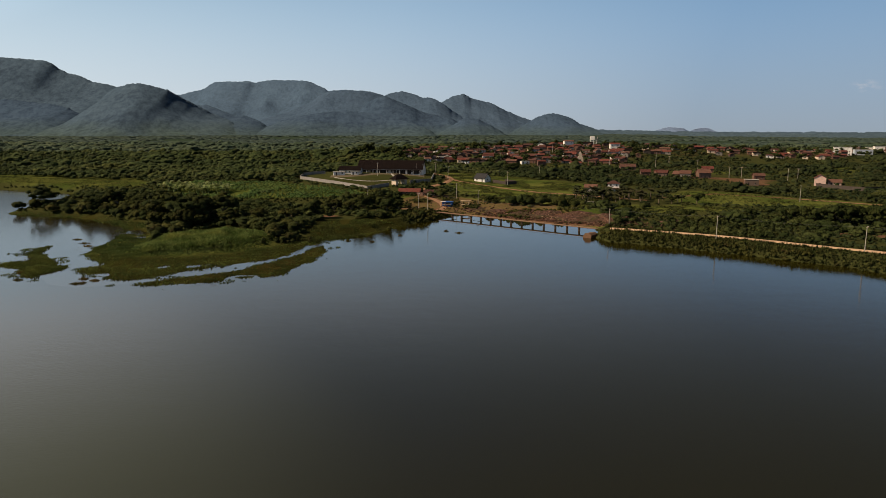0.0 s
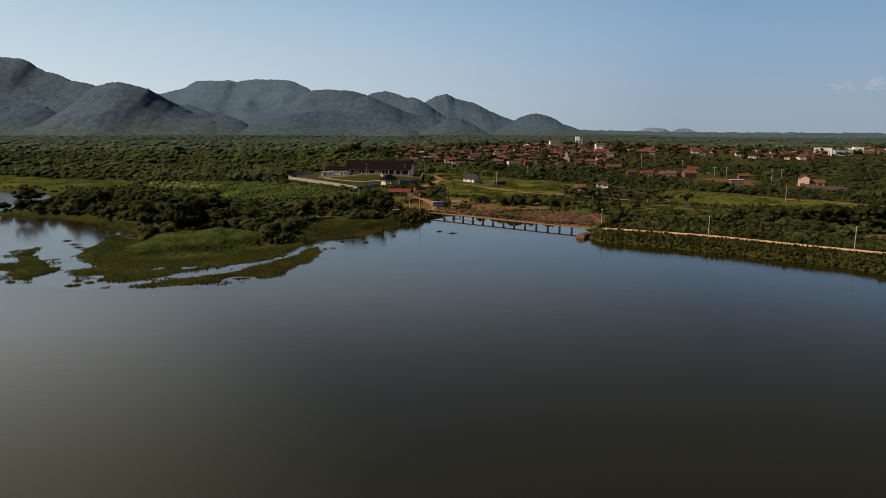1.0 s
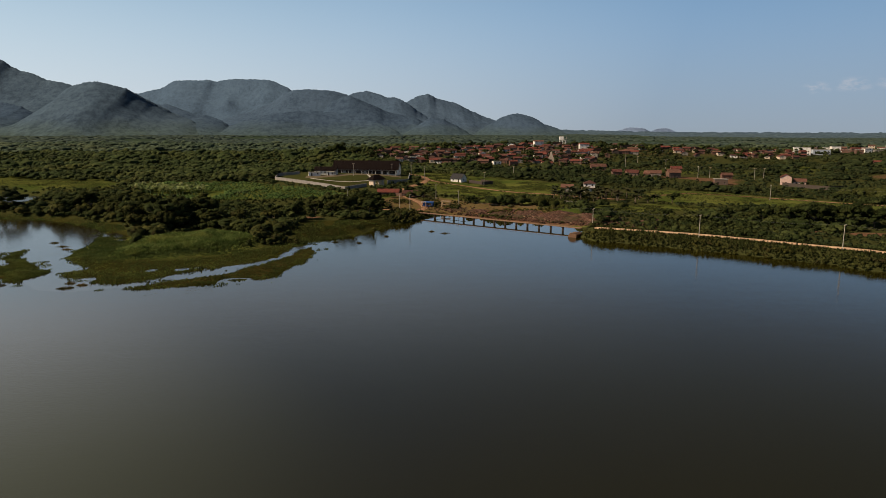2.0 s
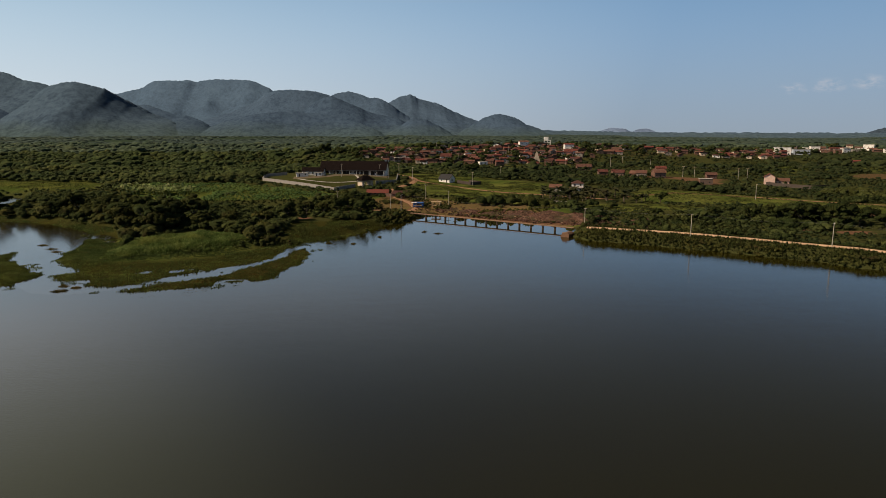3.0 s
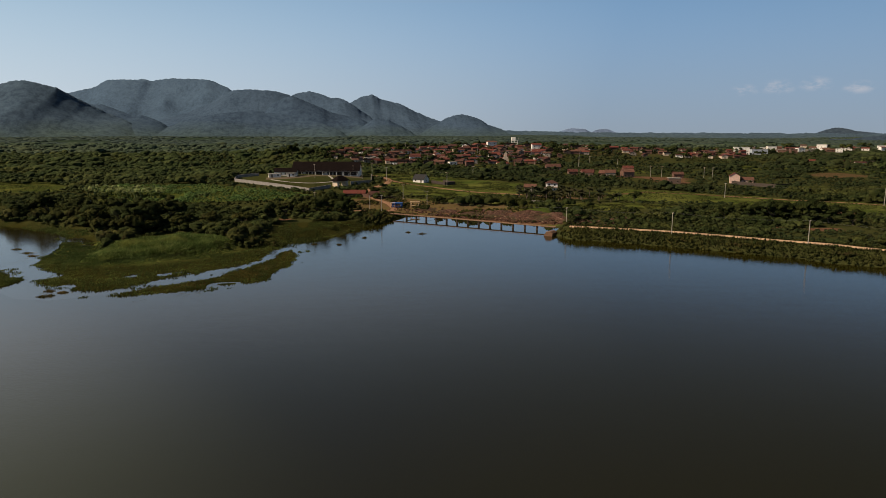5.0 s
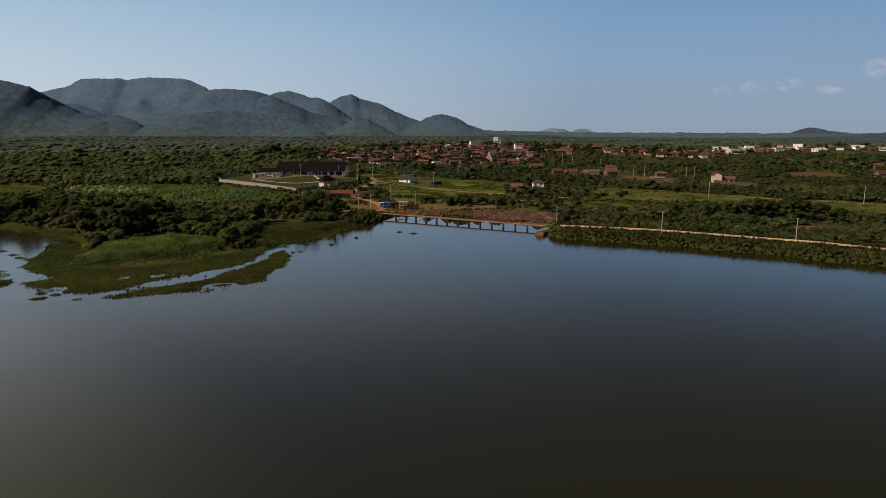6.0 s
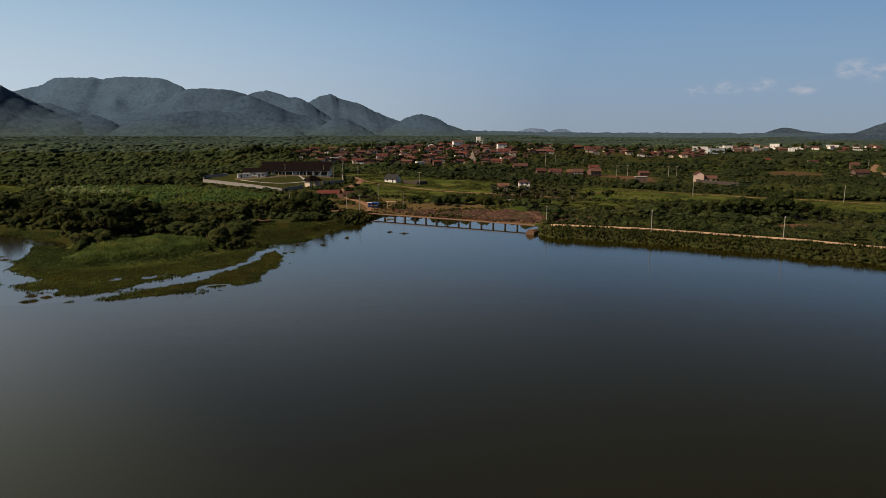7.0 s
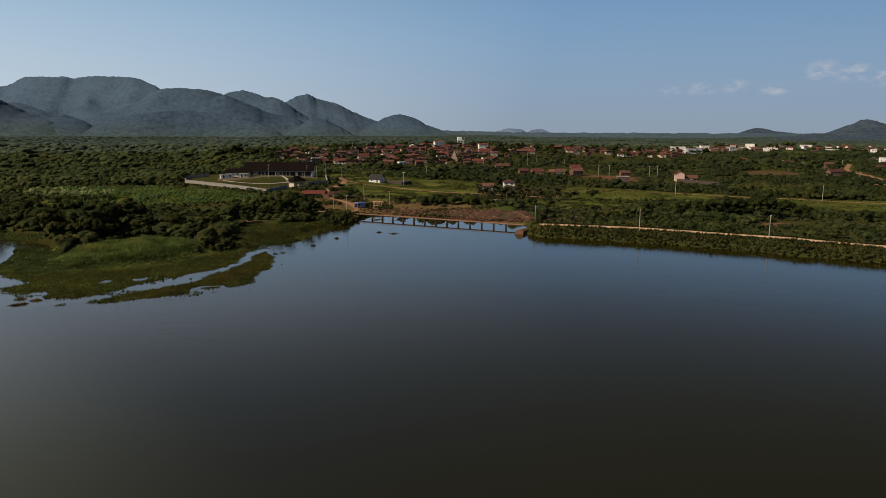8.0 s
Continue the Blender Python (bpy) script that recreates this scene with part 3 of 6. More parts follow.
att = {}
att["meadow"] = np.max([soft(fx, fy, p, 6) for p in (MEADOW, PASTURE, GLADE, BANK, CROP, YARD)], 0)
att["meadow"] = np.maximum(att["meadow"], np.clip((fy - 430) / 80, 0, 1) * np.clip((vnoise(fx, fy, 60, 14) - 0.6) * 6, 0, 1) * 0.8)
att["soil"] = np.max([soft(fx, fy, p, 14, 30) * f for p, f in ((COMPOUND, 0.22), (YARD, 0.54), (RED_BANK, 0.8), (RUBBLE, 0.75), (CLEARING, 0.62), (CLEARING_EAST, 0.5), (HAMLET, 0.38))], 0)
att["soil"] = np.max([att["soil"]] + [soft(fx, fy, p, 5) * 0.9 for p in BARE + [SAND]], 0)
att["soil"] = np.maximum(att["soil"], 0.75 * np.clip(1 - np.min([along(fx, fy, l) for l in (TRACK, LANE, STREET, PASTURE_TRACK)], 0) / 6, 0, 1))
att["marsh"] = np.maximum(np.maximum(soft(fx, fy, MARSH, 8), soft(fx, fy, SHELF, 6) * (1 - soft(fx, fy, SAND, 4))), np.maximum(soft(fx, fy, ISLET, 4), soft(fx, fy, SPIT, 4)))
att["marsh"] = att["marsh"] * (1 - 0.9 * soft(fx, fy, LUSH, 6))
att["meadow"] = np.maximum(att["meadow"], soft(fx, fy, LUSH, 6))
# "far" is the share of painted haze, rising from 900 to 1400 m
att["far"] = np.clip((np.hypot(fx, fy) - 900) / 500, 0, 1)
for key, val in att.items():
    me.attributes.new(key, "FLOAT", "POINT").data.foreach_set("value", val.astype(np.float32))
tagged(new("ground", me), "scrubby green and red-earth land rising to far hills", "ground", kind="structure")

me = mesh_np("water", [(-5000, -5000, 0), (5000, -5000, 0), (5000, 700, 0), (-5000, 700, 0)], np.array([[0, 1, 2, 3]]), M_WATER)
tagged(new("water", me), "still brown-green reservoir water mirroring the sky", "water", kind="structure")


def ribbon(name, line, width, material, label, category, lift=0.06):
    """A road laid over the ground, with uneven edges."""
    pts = [Vector(p) for p in line]
    fine = []
    for i, (a, b) in enumerate(zip(pts[:-1], pts[1:])):
        n = max(2, int((b - a).length / 2.5))
        p0, p3 = pts[max(i - 1, 0)], pts[min(i + 2, len(pts) - 1)]
        for t in np.arange(n) / n:
            fine.append(0.5 * (2 * a + (b - p0) * t + (2 * p0 - 5 * a + 4 * b - p3) * t * t + (3 * a - p0 - 3 * b + p3) * t ** 3))
    fine.append(pts[-1])
    rows = []
    for i, p in enumerate(fine):
        d = (fine[min(i + 1, len(fine) - 1)] - fine[max(i - 1, 0)]).normalized()
        side = Vector((-d.y, d.x))
        wl, wr = (width / 2 * (0.75 + 0.5 * float(vnoise(p.x, p.y, 7, s))) for s in (21, 22))
        for f in (-wl, -wl * 0.4, 0.4 * wr, wr):
            rows.append(p + side * f)
    xs, ys = np.array([r.x for r in rows]), np.array([r.y for r in rows])
    zs = ground_z(xs, ys).reshape(-1, 4)
    zs = np.maximum(zs, 0.3) + lift + np.array([-0.05, 0.1, 0.1, -0.05])
    i = np.arange(len(fine) - 1)[:, None] * 4 + np.arange(3)[None]
    f = np.stack([i, i + 1, i + 5, i + 4], -1).reshape(-1, 4)
    return tagged(new(name, mesh_np(name, np.stack([xs, ys, zs.ravel()], 1), f, material, True)), label, category, kind="structure")


ribbon("road", MAIN_ROAD[2:], 4.9, M_ROAD, "pale red dirt road along the dam crest", "road", 0.1)
ribbon("track", TRACK, 1.9, M_LANE, "narrow dirt track across the meadow", "track")
ribbon("lane", LANE, 3.4, M_LANE, "worn red dirt lane past the walled compound", "lane")
ribbon("track", PASTURE_TRACK[2:], 1.5, M_LANE, "faint dirt track beside the pasture", "track")
ribbon("street", STREET, 5.0, M_LANE, "pale unpaved street leading into the village", "street")
ribbon("street", STREET_SHORT, 3.5, M_LANE, "pale unpaved village side street", "street")


# ---- hills
ICO_V = []
for i in range(12):
    if i in (0, 11):
        ICO_V.append((0, 0, 1 if i == 0 else -1))
    else:
        a, zz = (i - 1) % 5 * math.tau / 5 + (math.pi / 5 if i > 5 else 0), 0.447 if i < 6 else -0.447
        ICO_V.append((0.894 * math.cos(a), 0.894 * math.sin(a), zz))
ICO_V = np.array(ICO_V)
ICO_UP = ICO_V * np.array([0.8, 0.8, 1.0]) + np.array([0, 0, 0.4])
ICO_UP /= np.linalg.norm(ICO_UP, axis=1, keepdims=True)
ICO_F = np.array([(0, 1 + i, 1 + (i + 1) % 5) for i in range(5)] + [(1 + i, 6 + i, 1 + (i + 1) % 5) for i in range(5)] + [(1 + (i + 1) % 5, 6 + i, 6 + (i + 1) % 5) for i in range(5)] + [(6 + i, 11, 6 + (i + 1) % 5) for i in range(5)])
ICO_TOP = ICO_F[:15]


def range_of_hills(name, y, crest, front, back, material, label, seed):
    """A wooded ridge: its crest line (x, height), falling to the plain in spurs and gullies."""
    cx, cz = np.array([c[0] for c in crest], float), np.array([c[1] for c in crest], float)
    n, m, front = 190, 63, front * 0.95
    xs = np.linspace(cx[0], cx[-1], n)
    zs = np.interp(xs, cx, cz)
    ker = np.array([1, 2, 3, 2, 1]) / 9
    zs = np.convolve(np.pad(zs, 2, mode="edge"), ker, "valid")
    zs = zs + (vnoise(xs, xs * 0, 60, seed) - 0.5) * 5 + (vnoise(xs, xs * 0, 18, seed + 1) - 0.5) * 3
    v = np.linspace(-1, 1, m)
    X, V = np.meshgrid(xs, v)
    Z = np.tile(zs, (m, 1))
    Y = y + np.where(V < 0, V * front, V * back) + (vnoise(X, X * 0, 300, seed + 2) - 0.5) * 220
    a = np.abs(V)
    W = X + 140 * (vnoise(X, Y, 420, seed + 6) - 0.5)
    spur = 0.55 * (1 - np.abs(vnoise(W, Y * 0.65, 420, seed + 3) * 2 - 1)) + 0.3 * (1 - np.abs(vnoise(W, Y * 0.8, 150, seed + 4) * 2 - 1)) + 0.1 * vnoise(X, Y, 55, seed + 5)
    fall = (1 - a) ** 1.35
    low = 8.0
    Zf = low + (Z - low) * np.clip(fall + (spur - 0.5) * 0.26 * np.sin(np.pi * np.clip(a, 0, 1)), 0, 1) - 6 * (a > 0.98)
    rough = np.sin(np.pi * np.clip(a, 0.04, 1)) * np.clip(Z / 200, 0.2, 1)
    Zf = Zf + ((vnoise(X, Y, 130, seed + 7) - 0.5) * 15 + (vnoise(X, Y, 55, seed + 8) - 0.5) * 8) * rough
    Zf[m // 2] += np.random.default_rng(seed).uniform(-1.5, 2.5, n)
    i = np.arange(n * m).reshape(m, n)
    q = np.stack([i[:-1, :-1], i[:-1, 1:], i[1:, 1:], i[1:, :-1]], -1).reshape(-1, 4)
    me = mesh_np(name, np.stack([X.ravel(), Y.ravel(), Zf.ravel()], 1), q, material, True)
    return tagged(new(name, me), label, "hills", kind="structure")


# ridges are set apart by materials with more or less painted haze
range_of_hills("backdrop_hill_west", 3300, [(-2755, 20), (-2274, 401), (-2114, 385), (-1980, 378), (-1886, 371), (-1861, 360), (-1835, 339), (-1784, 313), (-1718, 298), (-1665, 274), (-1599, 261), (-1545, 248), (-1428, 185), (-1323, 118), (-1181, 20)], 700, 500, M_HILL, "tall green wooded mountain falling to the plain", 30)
# this spur's shade is painted: a darker material than the mountain behind
range_of_hills("backdrop_hill_shaded", 2700, [(-2044, 20), (-1835, 174), (-1747, 165), (-1615, 155), (-1527, 135), (-1474, 103), (-1444, 70), (-1360, 20)], 500, 400, M_SPUR, "wooded spur at the mountain's foot, painted dark as in shade", 35)
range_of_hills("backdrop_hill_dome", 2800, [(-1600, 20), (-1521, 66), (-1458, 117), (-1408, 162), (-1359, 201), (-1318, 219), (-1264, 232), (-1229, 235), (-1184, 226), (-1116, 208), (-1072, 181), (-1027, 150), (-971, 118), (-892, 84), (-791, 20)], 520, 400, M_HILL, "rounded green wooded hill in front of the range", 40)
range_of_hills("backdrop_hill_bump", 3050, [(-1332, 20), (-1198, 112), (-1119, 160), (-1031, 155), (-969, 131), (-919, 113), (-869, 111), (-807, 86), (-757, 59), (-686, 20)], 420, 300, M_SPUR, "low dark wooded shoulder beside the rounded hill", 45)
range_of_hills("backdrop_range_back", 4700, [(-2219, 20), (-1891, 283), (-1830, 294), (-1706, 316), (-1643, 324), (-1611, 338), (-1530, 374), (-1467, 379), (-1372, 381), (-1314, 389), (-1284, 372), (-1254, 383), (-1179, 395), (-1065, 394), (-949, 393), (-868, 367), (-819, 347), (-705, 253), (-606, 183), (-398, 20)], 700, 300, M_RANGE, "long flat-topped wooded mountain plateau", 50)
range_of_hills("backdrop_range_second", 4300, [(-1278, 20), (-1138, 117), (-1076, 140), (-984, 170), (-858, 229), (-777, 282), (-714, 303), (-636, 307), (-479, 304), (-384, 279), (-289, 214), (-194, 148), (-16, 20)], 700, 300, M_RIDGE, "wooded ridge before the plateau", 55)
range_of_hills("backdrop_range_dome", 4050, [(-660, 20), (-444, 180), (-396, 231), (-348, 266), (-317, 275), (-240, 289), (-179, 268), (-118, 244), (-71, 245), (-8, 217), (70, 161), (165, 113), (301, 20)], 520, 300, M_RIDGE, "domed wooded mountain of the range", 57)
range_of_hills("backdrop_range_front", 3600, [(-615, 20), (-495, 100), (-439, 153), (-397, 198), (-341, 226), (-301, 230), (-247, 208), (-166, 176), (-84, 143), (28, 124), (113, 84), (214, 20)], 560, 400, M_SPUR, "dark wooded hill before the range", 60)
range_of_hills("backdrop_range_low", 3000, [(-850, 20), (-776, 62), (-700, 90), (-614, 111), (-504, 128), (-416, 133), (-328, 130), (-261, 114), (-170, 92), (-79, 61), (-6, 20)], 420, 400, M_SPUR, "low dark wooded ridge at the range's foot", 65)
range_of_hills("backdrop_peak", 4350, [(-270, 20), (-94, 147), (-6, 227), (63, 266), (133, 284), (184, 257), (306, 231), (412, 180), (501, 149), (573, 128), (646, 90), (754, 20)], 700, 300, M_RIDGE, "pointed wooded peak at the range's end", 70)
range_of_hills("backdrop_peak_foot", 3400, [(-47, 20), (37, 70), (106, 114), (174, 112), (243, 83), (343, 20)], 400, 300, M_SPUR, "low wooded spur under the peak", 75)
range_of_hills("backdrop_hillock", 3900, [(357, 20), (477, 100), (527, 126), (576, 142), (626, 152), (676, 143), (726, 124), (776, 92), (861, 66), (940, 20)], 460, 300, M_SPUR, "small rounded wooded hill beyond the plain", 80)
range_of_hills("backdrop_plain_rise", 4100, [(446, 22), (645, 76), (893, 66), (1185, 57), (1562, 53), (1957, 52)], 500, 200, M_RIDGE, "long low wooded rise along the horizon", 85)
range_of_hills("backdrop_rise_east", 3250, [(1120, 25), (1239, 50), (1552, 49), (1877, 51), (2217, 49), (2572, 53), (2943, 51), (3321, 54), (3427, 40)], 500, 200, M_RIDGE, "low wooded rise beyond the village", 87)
range_of_hills("backdrop_mesa", 4450, [(1355, 48), (1387, 60), (1426, 75), (1458, 81), (1522, 79), (1559, 72), (1588, 60), (1613, 57), (1645, 68), (1685, 74), (1726, 76), (1751, 78), (1779, 73), (1808, 61), (1842, 50)], 150, 150, M_PALE, "mesas on the horizon, painted faint blue with haze", 90)
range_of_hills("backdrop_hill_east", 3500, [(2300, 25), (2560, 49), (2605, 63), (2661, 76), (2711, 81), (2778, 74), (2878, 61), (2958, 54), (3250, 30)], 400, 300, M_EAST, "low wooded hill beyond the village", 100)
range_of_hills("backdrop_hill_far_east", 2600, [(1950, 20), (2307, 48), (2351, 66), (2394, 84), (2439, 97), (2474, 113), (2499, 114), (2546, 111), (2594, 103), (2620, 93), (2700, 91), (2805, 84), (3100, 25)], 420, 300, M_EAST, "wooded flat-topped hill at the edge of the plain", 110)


# ---- leaves, shrubs and woods


def leaves(centres, radii, per, size, rng, core=0.72, rise=0.35):
    """Leaf clumps over many lobes, each lobe with a rough inner mass. Returns verts and faces."""
    centres, radii = np.asarray(centres, float), np.asarray(radii, float)
    n = len(centres)
    d = rng.normal(size=(n, per, 3))
    d[..., 2] = np.abs(d[..., 2]) * 0.9 - 0.25
    d /= np.linalg.norm(d, axis=-1, keepdims=True)
    p = centres[:, None] + d * radii[:, None] * rng.uniform(0.84, 1.06, (n, per, 1))
    nn = d + rng.normal(size=d.shape) * 0.3
    nn /= np.linalg.norm(nn, axis=-1, keepdims=True)
    u = np.cross(nn, rng.normal(size=d.shape))
    u /= np.linalg.norm(u, axis=-1, keepdims=True)
    w = np.cross(nn, u)
    s = size * rng.uniform(0.55, 1.25, (n, per, 1))
    quad = np.stack([p + u * s * 0.62, p + w * s * 0.4 + u * s * 0.1, p - u * s * 0.6, p - w * s * 0.42], 2)
    verts = quad.reshape(-1, 3)
    faces = np.arange(len(verts)).reshape(-1, 4)
    bulge = d * 0.85 + nn * 0.15 + np.array([0, 0, rise])
    bulge /= np.linalg.norm(bulge, axis=-1, keepdims=True)
    bulge = np.repeat(bulge.reshape(-1, 3), 4, 0)
    if not core:
        return verts, [faces], bulge
    cv = centres[:, None] + ICO_V[None] * radii[:, None] * (core * rng.uniform(0.75, 1.2, (n, 12, 1)))
    cf = (ICO_TOP[None] + np.arange(n)[:, None, None] * 12 + len(verts)).reshape(-1, 3)
    return np.concatenate([verts, cv.reshape(-1, 3)]), [faces, cf], np.concatenate([bulge, np.tile((ICO_UP + np.array([0, 0, rise - 0.35])) / np.linalg.norm(ICO_UP + np.array([0, 0, rise - 0.35]), axis=1, keepdims=True), (n, 1))])


def lobes(x, y, z, r, h, count, rng, flat=0.85):
    """Lobes of many shrubs at once."""
    n = len(x)
    a, q = rng.uniform(0, math.tau, (n, count)), np.sqrt(rng.uniform(0, 1, (n, count))) * 0.62
    q[:, 0] = 0
    lr = r[:, None] * rng.uniform(0.36, 0.68, (n, count))
    lx, ly = x[:, None] + np.cos(a) * q * r[:, None], y[:, None] + np.sin(a) * q * r[:, None]
    lz = z[:, None] + h[:, None] * (rng.uniform(0.42, 0.72, (n, count)) * (1 - 0.45 * q))
    c = np.stack([lx, ly, lz], -1).reshape(-1, 3)
    rad = np.stack([lr, lr, np.minimum(lr * flat, h[:, None] * 0.45)], -1).reshape(-1, 3)
    return c, rad


LINES = [(MAIN_ROAD, 4.5), (TRACK, 3.5), (LANE, 4.5), (PASTURE_TRACK, 2.5), (STREET, 6), (STREET_SHORT, 5)]
HOUSES = []


def free(x, y, margin=0.0):
    """Where wild growth may stand: dry land off the roads, fields, yards and houses."""
    ok = (-inside(x, y, LAKE) > 2.5 + margin)
    for p in (MARSH, MAIZE, CROP, BANK, MEADOW, PASTURE, GLADE, YARD, GROVE, CLEARING, CLEARING_EAST, COMPOUND, RED_BANK, SAND, SHELF, *BARE):
        ok &= inside(x, y, p) + (vnoise(x, y, 11, 12) - 0.5) * 6 < -1 - margin
    ok &= (along(x, y, MAIN_ROAD) > 17) | (-inside(x, y, LAKE) > 17)
    for l, w in LINES:
        ok &= along(x, y, l) > w + margin
    for hx, hy, hr in HOUSES:
        ok &= (x - hx) ** 2 + (y - hy) ** 2 > (hr + margin) ** 2
    return ok


def scatter(lo, hi, spacing, rng, wide=(-0.95, 1.32)):
    """Jittered points on the land between two distances from the lake's middle."""
    ys = np.arange(lo, hi, spacing)
    pts = []
    for y in ys:
        xs = np.arange(wide[0] * y, wide[1] * y, spacing)
        pts.append(np.stack([xs, np.full(len(xs), y)], 1))
    p = np.concatenate(pts)
    p += rng.uniform(-0.5, 0.5, p.shape) * spacing
    return p[:, 0], p[:, 1]


# ---- houses
WALL_WORDS = {"white": "whitewashed", "cream": "cream plastered", "grey": "grey plastered", "blue": "pale blue plastered", "pink": "pink plastered", "brick": "bare brick", "dun": "dun plastered", "ash": "pale grey plastered"}
ROOF_WORDS = {"gable": "a red tiled gable roof", "slate": "a dark grey gable roof", "flat": "a flat roof", "hip": "a red tiled hip roof", "dark": "a dark brown tiled roof"}


def gable_roof(w, d, h, rise, over=0.5, thick=0.16):
    """Two slabs that meet in a ridge along x."""
    bm = bmesh.new()
    hw, hd = w / 2 + over, d / 2 + over
    drop = rise * over / (d / 2)
    prof = [(-hd, h - drop), (0, h + rise), (hd, h - drop), (hd, h - drop + thick), (0, h + rise + thick * 1.2), (-hd, h - drop + thick)]
    ends = [[bm.verts.new((x, y, z)) for y, z in prof] for x in (-hw, hw)]
    for i in range(6):
        bm.faces.new((ends[0][i], ends[0][(i + 1) % 6], ends[1][(i + 1) % 6], ends[1][i]))
    for e in ends:
        bm.faces.new((e[0], e[1], e[4], e[5]))
        bm.faces.new((e[1], e[2], e[3], e[4]))
    return bm


def hip_roof(w, d, h, rise, over=0.5, thick=0.15):
    bm = bmesh.new()
    hw, hd, r = w / 2 + over, d / 2 + over, max(w - d, 0.4) / 2
    low = [bm.verts.new((sx * hw, sy * hd, h - 0.1)) for sx, sy in ((-1, -1), (1, -1), (1, 1), (-1, 1))]
    eave = [bm.verts.new((sx * hw, sy * hd, h - 0.1 + thick)) for sx, sy in ((-1, -1), (1, -1), (1, 1), (-1, 1))]
    a, b = bm.verts.new((-r, 0, h + rise)), bm.verts.new((r, 0, h + rise))
    bm.faces.new(low[::-1])
    for i in range(4):
        bm.faces.new((low[i], low[(i + 1) % 4], eave[(i + 1) % 4], eave[i]))
    bm.faces.new((eave[0], eave[1], b, a))
    bm.faces.new((eave[1], eave[2], b))
    bm.faces.new((eave[2], eave[3], a, b))
    bm.faces.new((eave[3], eave[0], a))
    return bm


def gable_walls(w, d, h, rise, foot=1.2):
    bm = bmesh.new()
    ends = [[bm.verts.new((x, y, z)) for y, z in ((-d / 2, -foot), (d / 2, -foot), (d / 2, h), (0, h + rise), (-d / 2, h))] for x in (-w / 2, w / 2)]
    for i in range(5):
        bm.faces.new((ends[0][i], ends[0][(i + 1) % 5], ends[1][(i + 1) % 5], ends[1][i]))
    bm.faces.new(ends[0][::-1])
    bm.faces.new(ends[1])
    return bm


def house(x, y, w, d, h, rz, roof, wall, label="", group="village houses"):
    if group == "village houses" and y > 640 and roof != "flat":
        w, d = w * 0.86, d * 0.74
    z = gz(x, y)
    HOUSES.append((x, y, 0.62 * max(w, d) + 1.5))
    floors = "two-storey" if h > 5 else "single-storey"
    ob = thing("house", x, y, z, rz, label or f"{floors} {WALL_WORDS[wall]} house with {ROOF_WORDS[roof]}", "house", group)
    rise = d * (0.42 if roof == "slate" else 0.22 if y > 640 else 0.30)
    wm = WALLS[wall]
    if roof in ("gable", "slate", "dark"):
        part("wall", gable_walls(w, d, h, rise), wm, ob)
        part("roof", gable_roof(w, d, h + 0.02, rise), {"gable": M_TILE, "slate": M_SLATE, "dark": M_DARKTILE}[roof], ob)
    elif roof == "hip":
        part("wall", boxes((-w / 2, w / 2, -d / 2, d / 2, -1.2, h)), wm, ob)
        part("roof", hip_roof(w, d, h + 0.02, rise), M_TILE, ob)
    else:
        part("wall", boxes((-w / 2, w / 2, -d / 2, d / 2, -1.2, h)), wm, ob)
        part("roof", boxes((-w / 2 - 0.3, w / 2 + 0.3, -d / 2 - 0.3, d / 2 + 0.3, h + 0.01, h + 0.22)), M_CONC, ob)
    rnd = random.Random(int(x * 13 + y * 7))
    slots = max(2, int(w / (3 if y < 600 else 4.6)))
    door = rnd.randrange(slots)
    for lv in range(2 if h > 5 else 1):
        for i in range(slots):
            cx = -w / 2 + (i + 0.5) * w / slots
            if lv == 0 and i == door:
                part("door", boxes((cx - 0.45, cx + 0.45, -d / 2 - 0.05, -d / 2 + 0.03, -0.3, 2.05)), M_DARK, ob)
            else:
                window(ob, cx, -d / 2, 1.0 + lv * 2.9)
    for sx in (-1, 1):
        win = part("window", boxes((sx * w / 2 - 0.05, sx * w / 2 + 0.05, -0.55, 0.55, 1.0, 2.0)), M_DARK, ob)
    return ob


def window(ob, cx, fy, z0):
    win = part("window", boxes((cx - 0.5, cx + 0.5, fy - 0.04, fy + 0.03, z0, z0 + 1.0)), M_DARK, ob)
    part("sill", boxes((cx - 0.6, cx + 0.6, fy - 0.14, fy + 0.02, z0 - 0.1, z0 - 0.004)), M_CONC, win)


house(91, 414, 7.0, 5.2, 2.9, -20, "gable", "grey")
house(27, 469, 8.8, 7.0, 2.5, -38, "slate", "white", "whitewashed house with a dark grey gable roof by the meadow", "houses by the meadow")
house(167, 556, 7.5, 6.3, 3.4, -7, "gable", "brick")
house(179, 547, 6.9, 7.0, 3.2, -28, "gable", "brick")
house(189, 541, 6.1, 6.6, 3.0, -36, "gable", "brick")
house(194, 538, 8.0, 7.1, 3.4, -24, "gable", "grey")
house(181, 564, 6.7, 5.0, 3.0, 7, "gable", "brick")
house(206, 532, 9.4, 8.0, 4.3, -1, "gable", "brick")
house(237, 603, 9.2, 6.3, 3.4, -9, "gable", "brick")
house(173, 632, 13.9, 8.0, 3.4, -6, "gable", "brick")
house(215, 468, 8.7, 6.5, 3.9, -16, "flat", "brick")
house(242, 515, 7.8, 5.2, 3.4, -10, "gable", "brick")
house(-42, 784, 13.0, 8.0, 2.9, 10, "gable", "white")
house(-22, 814, 13.0, 8.0, 2.9, -9, "gable", "cream")
house(-31, 797, 9.4, 7.1, 2.9, 14, "gable", "brick")
house(0, 810, 13.0, 8.0, 2.9, 7, "gable", "brick")
house(18, 791, 13.0, 8.0, 2.9, 6, "gable", "cream")
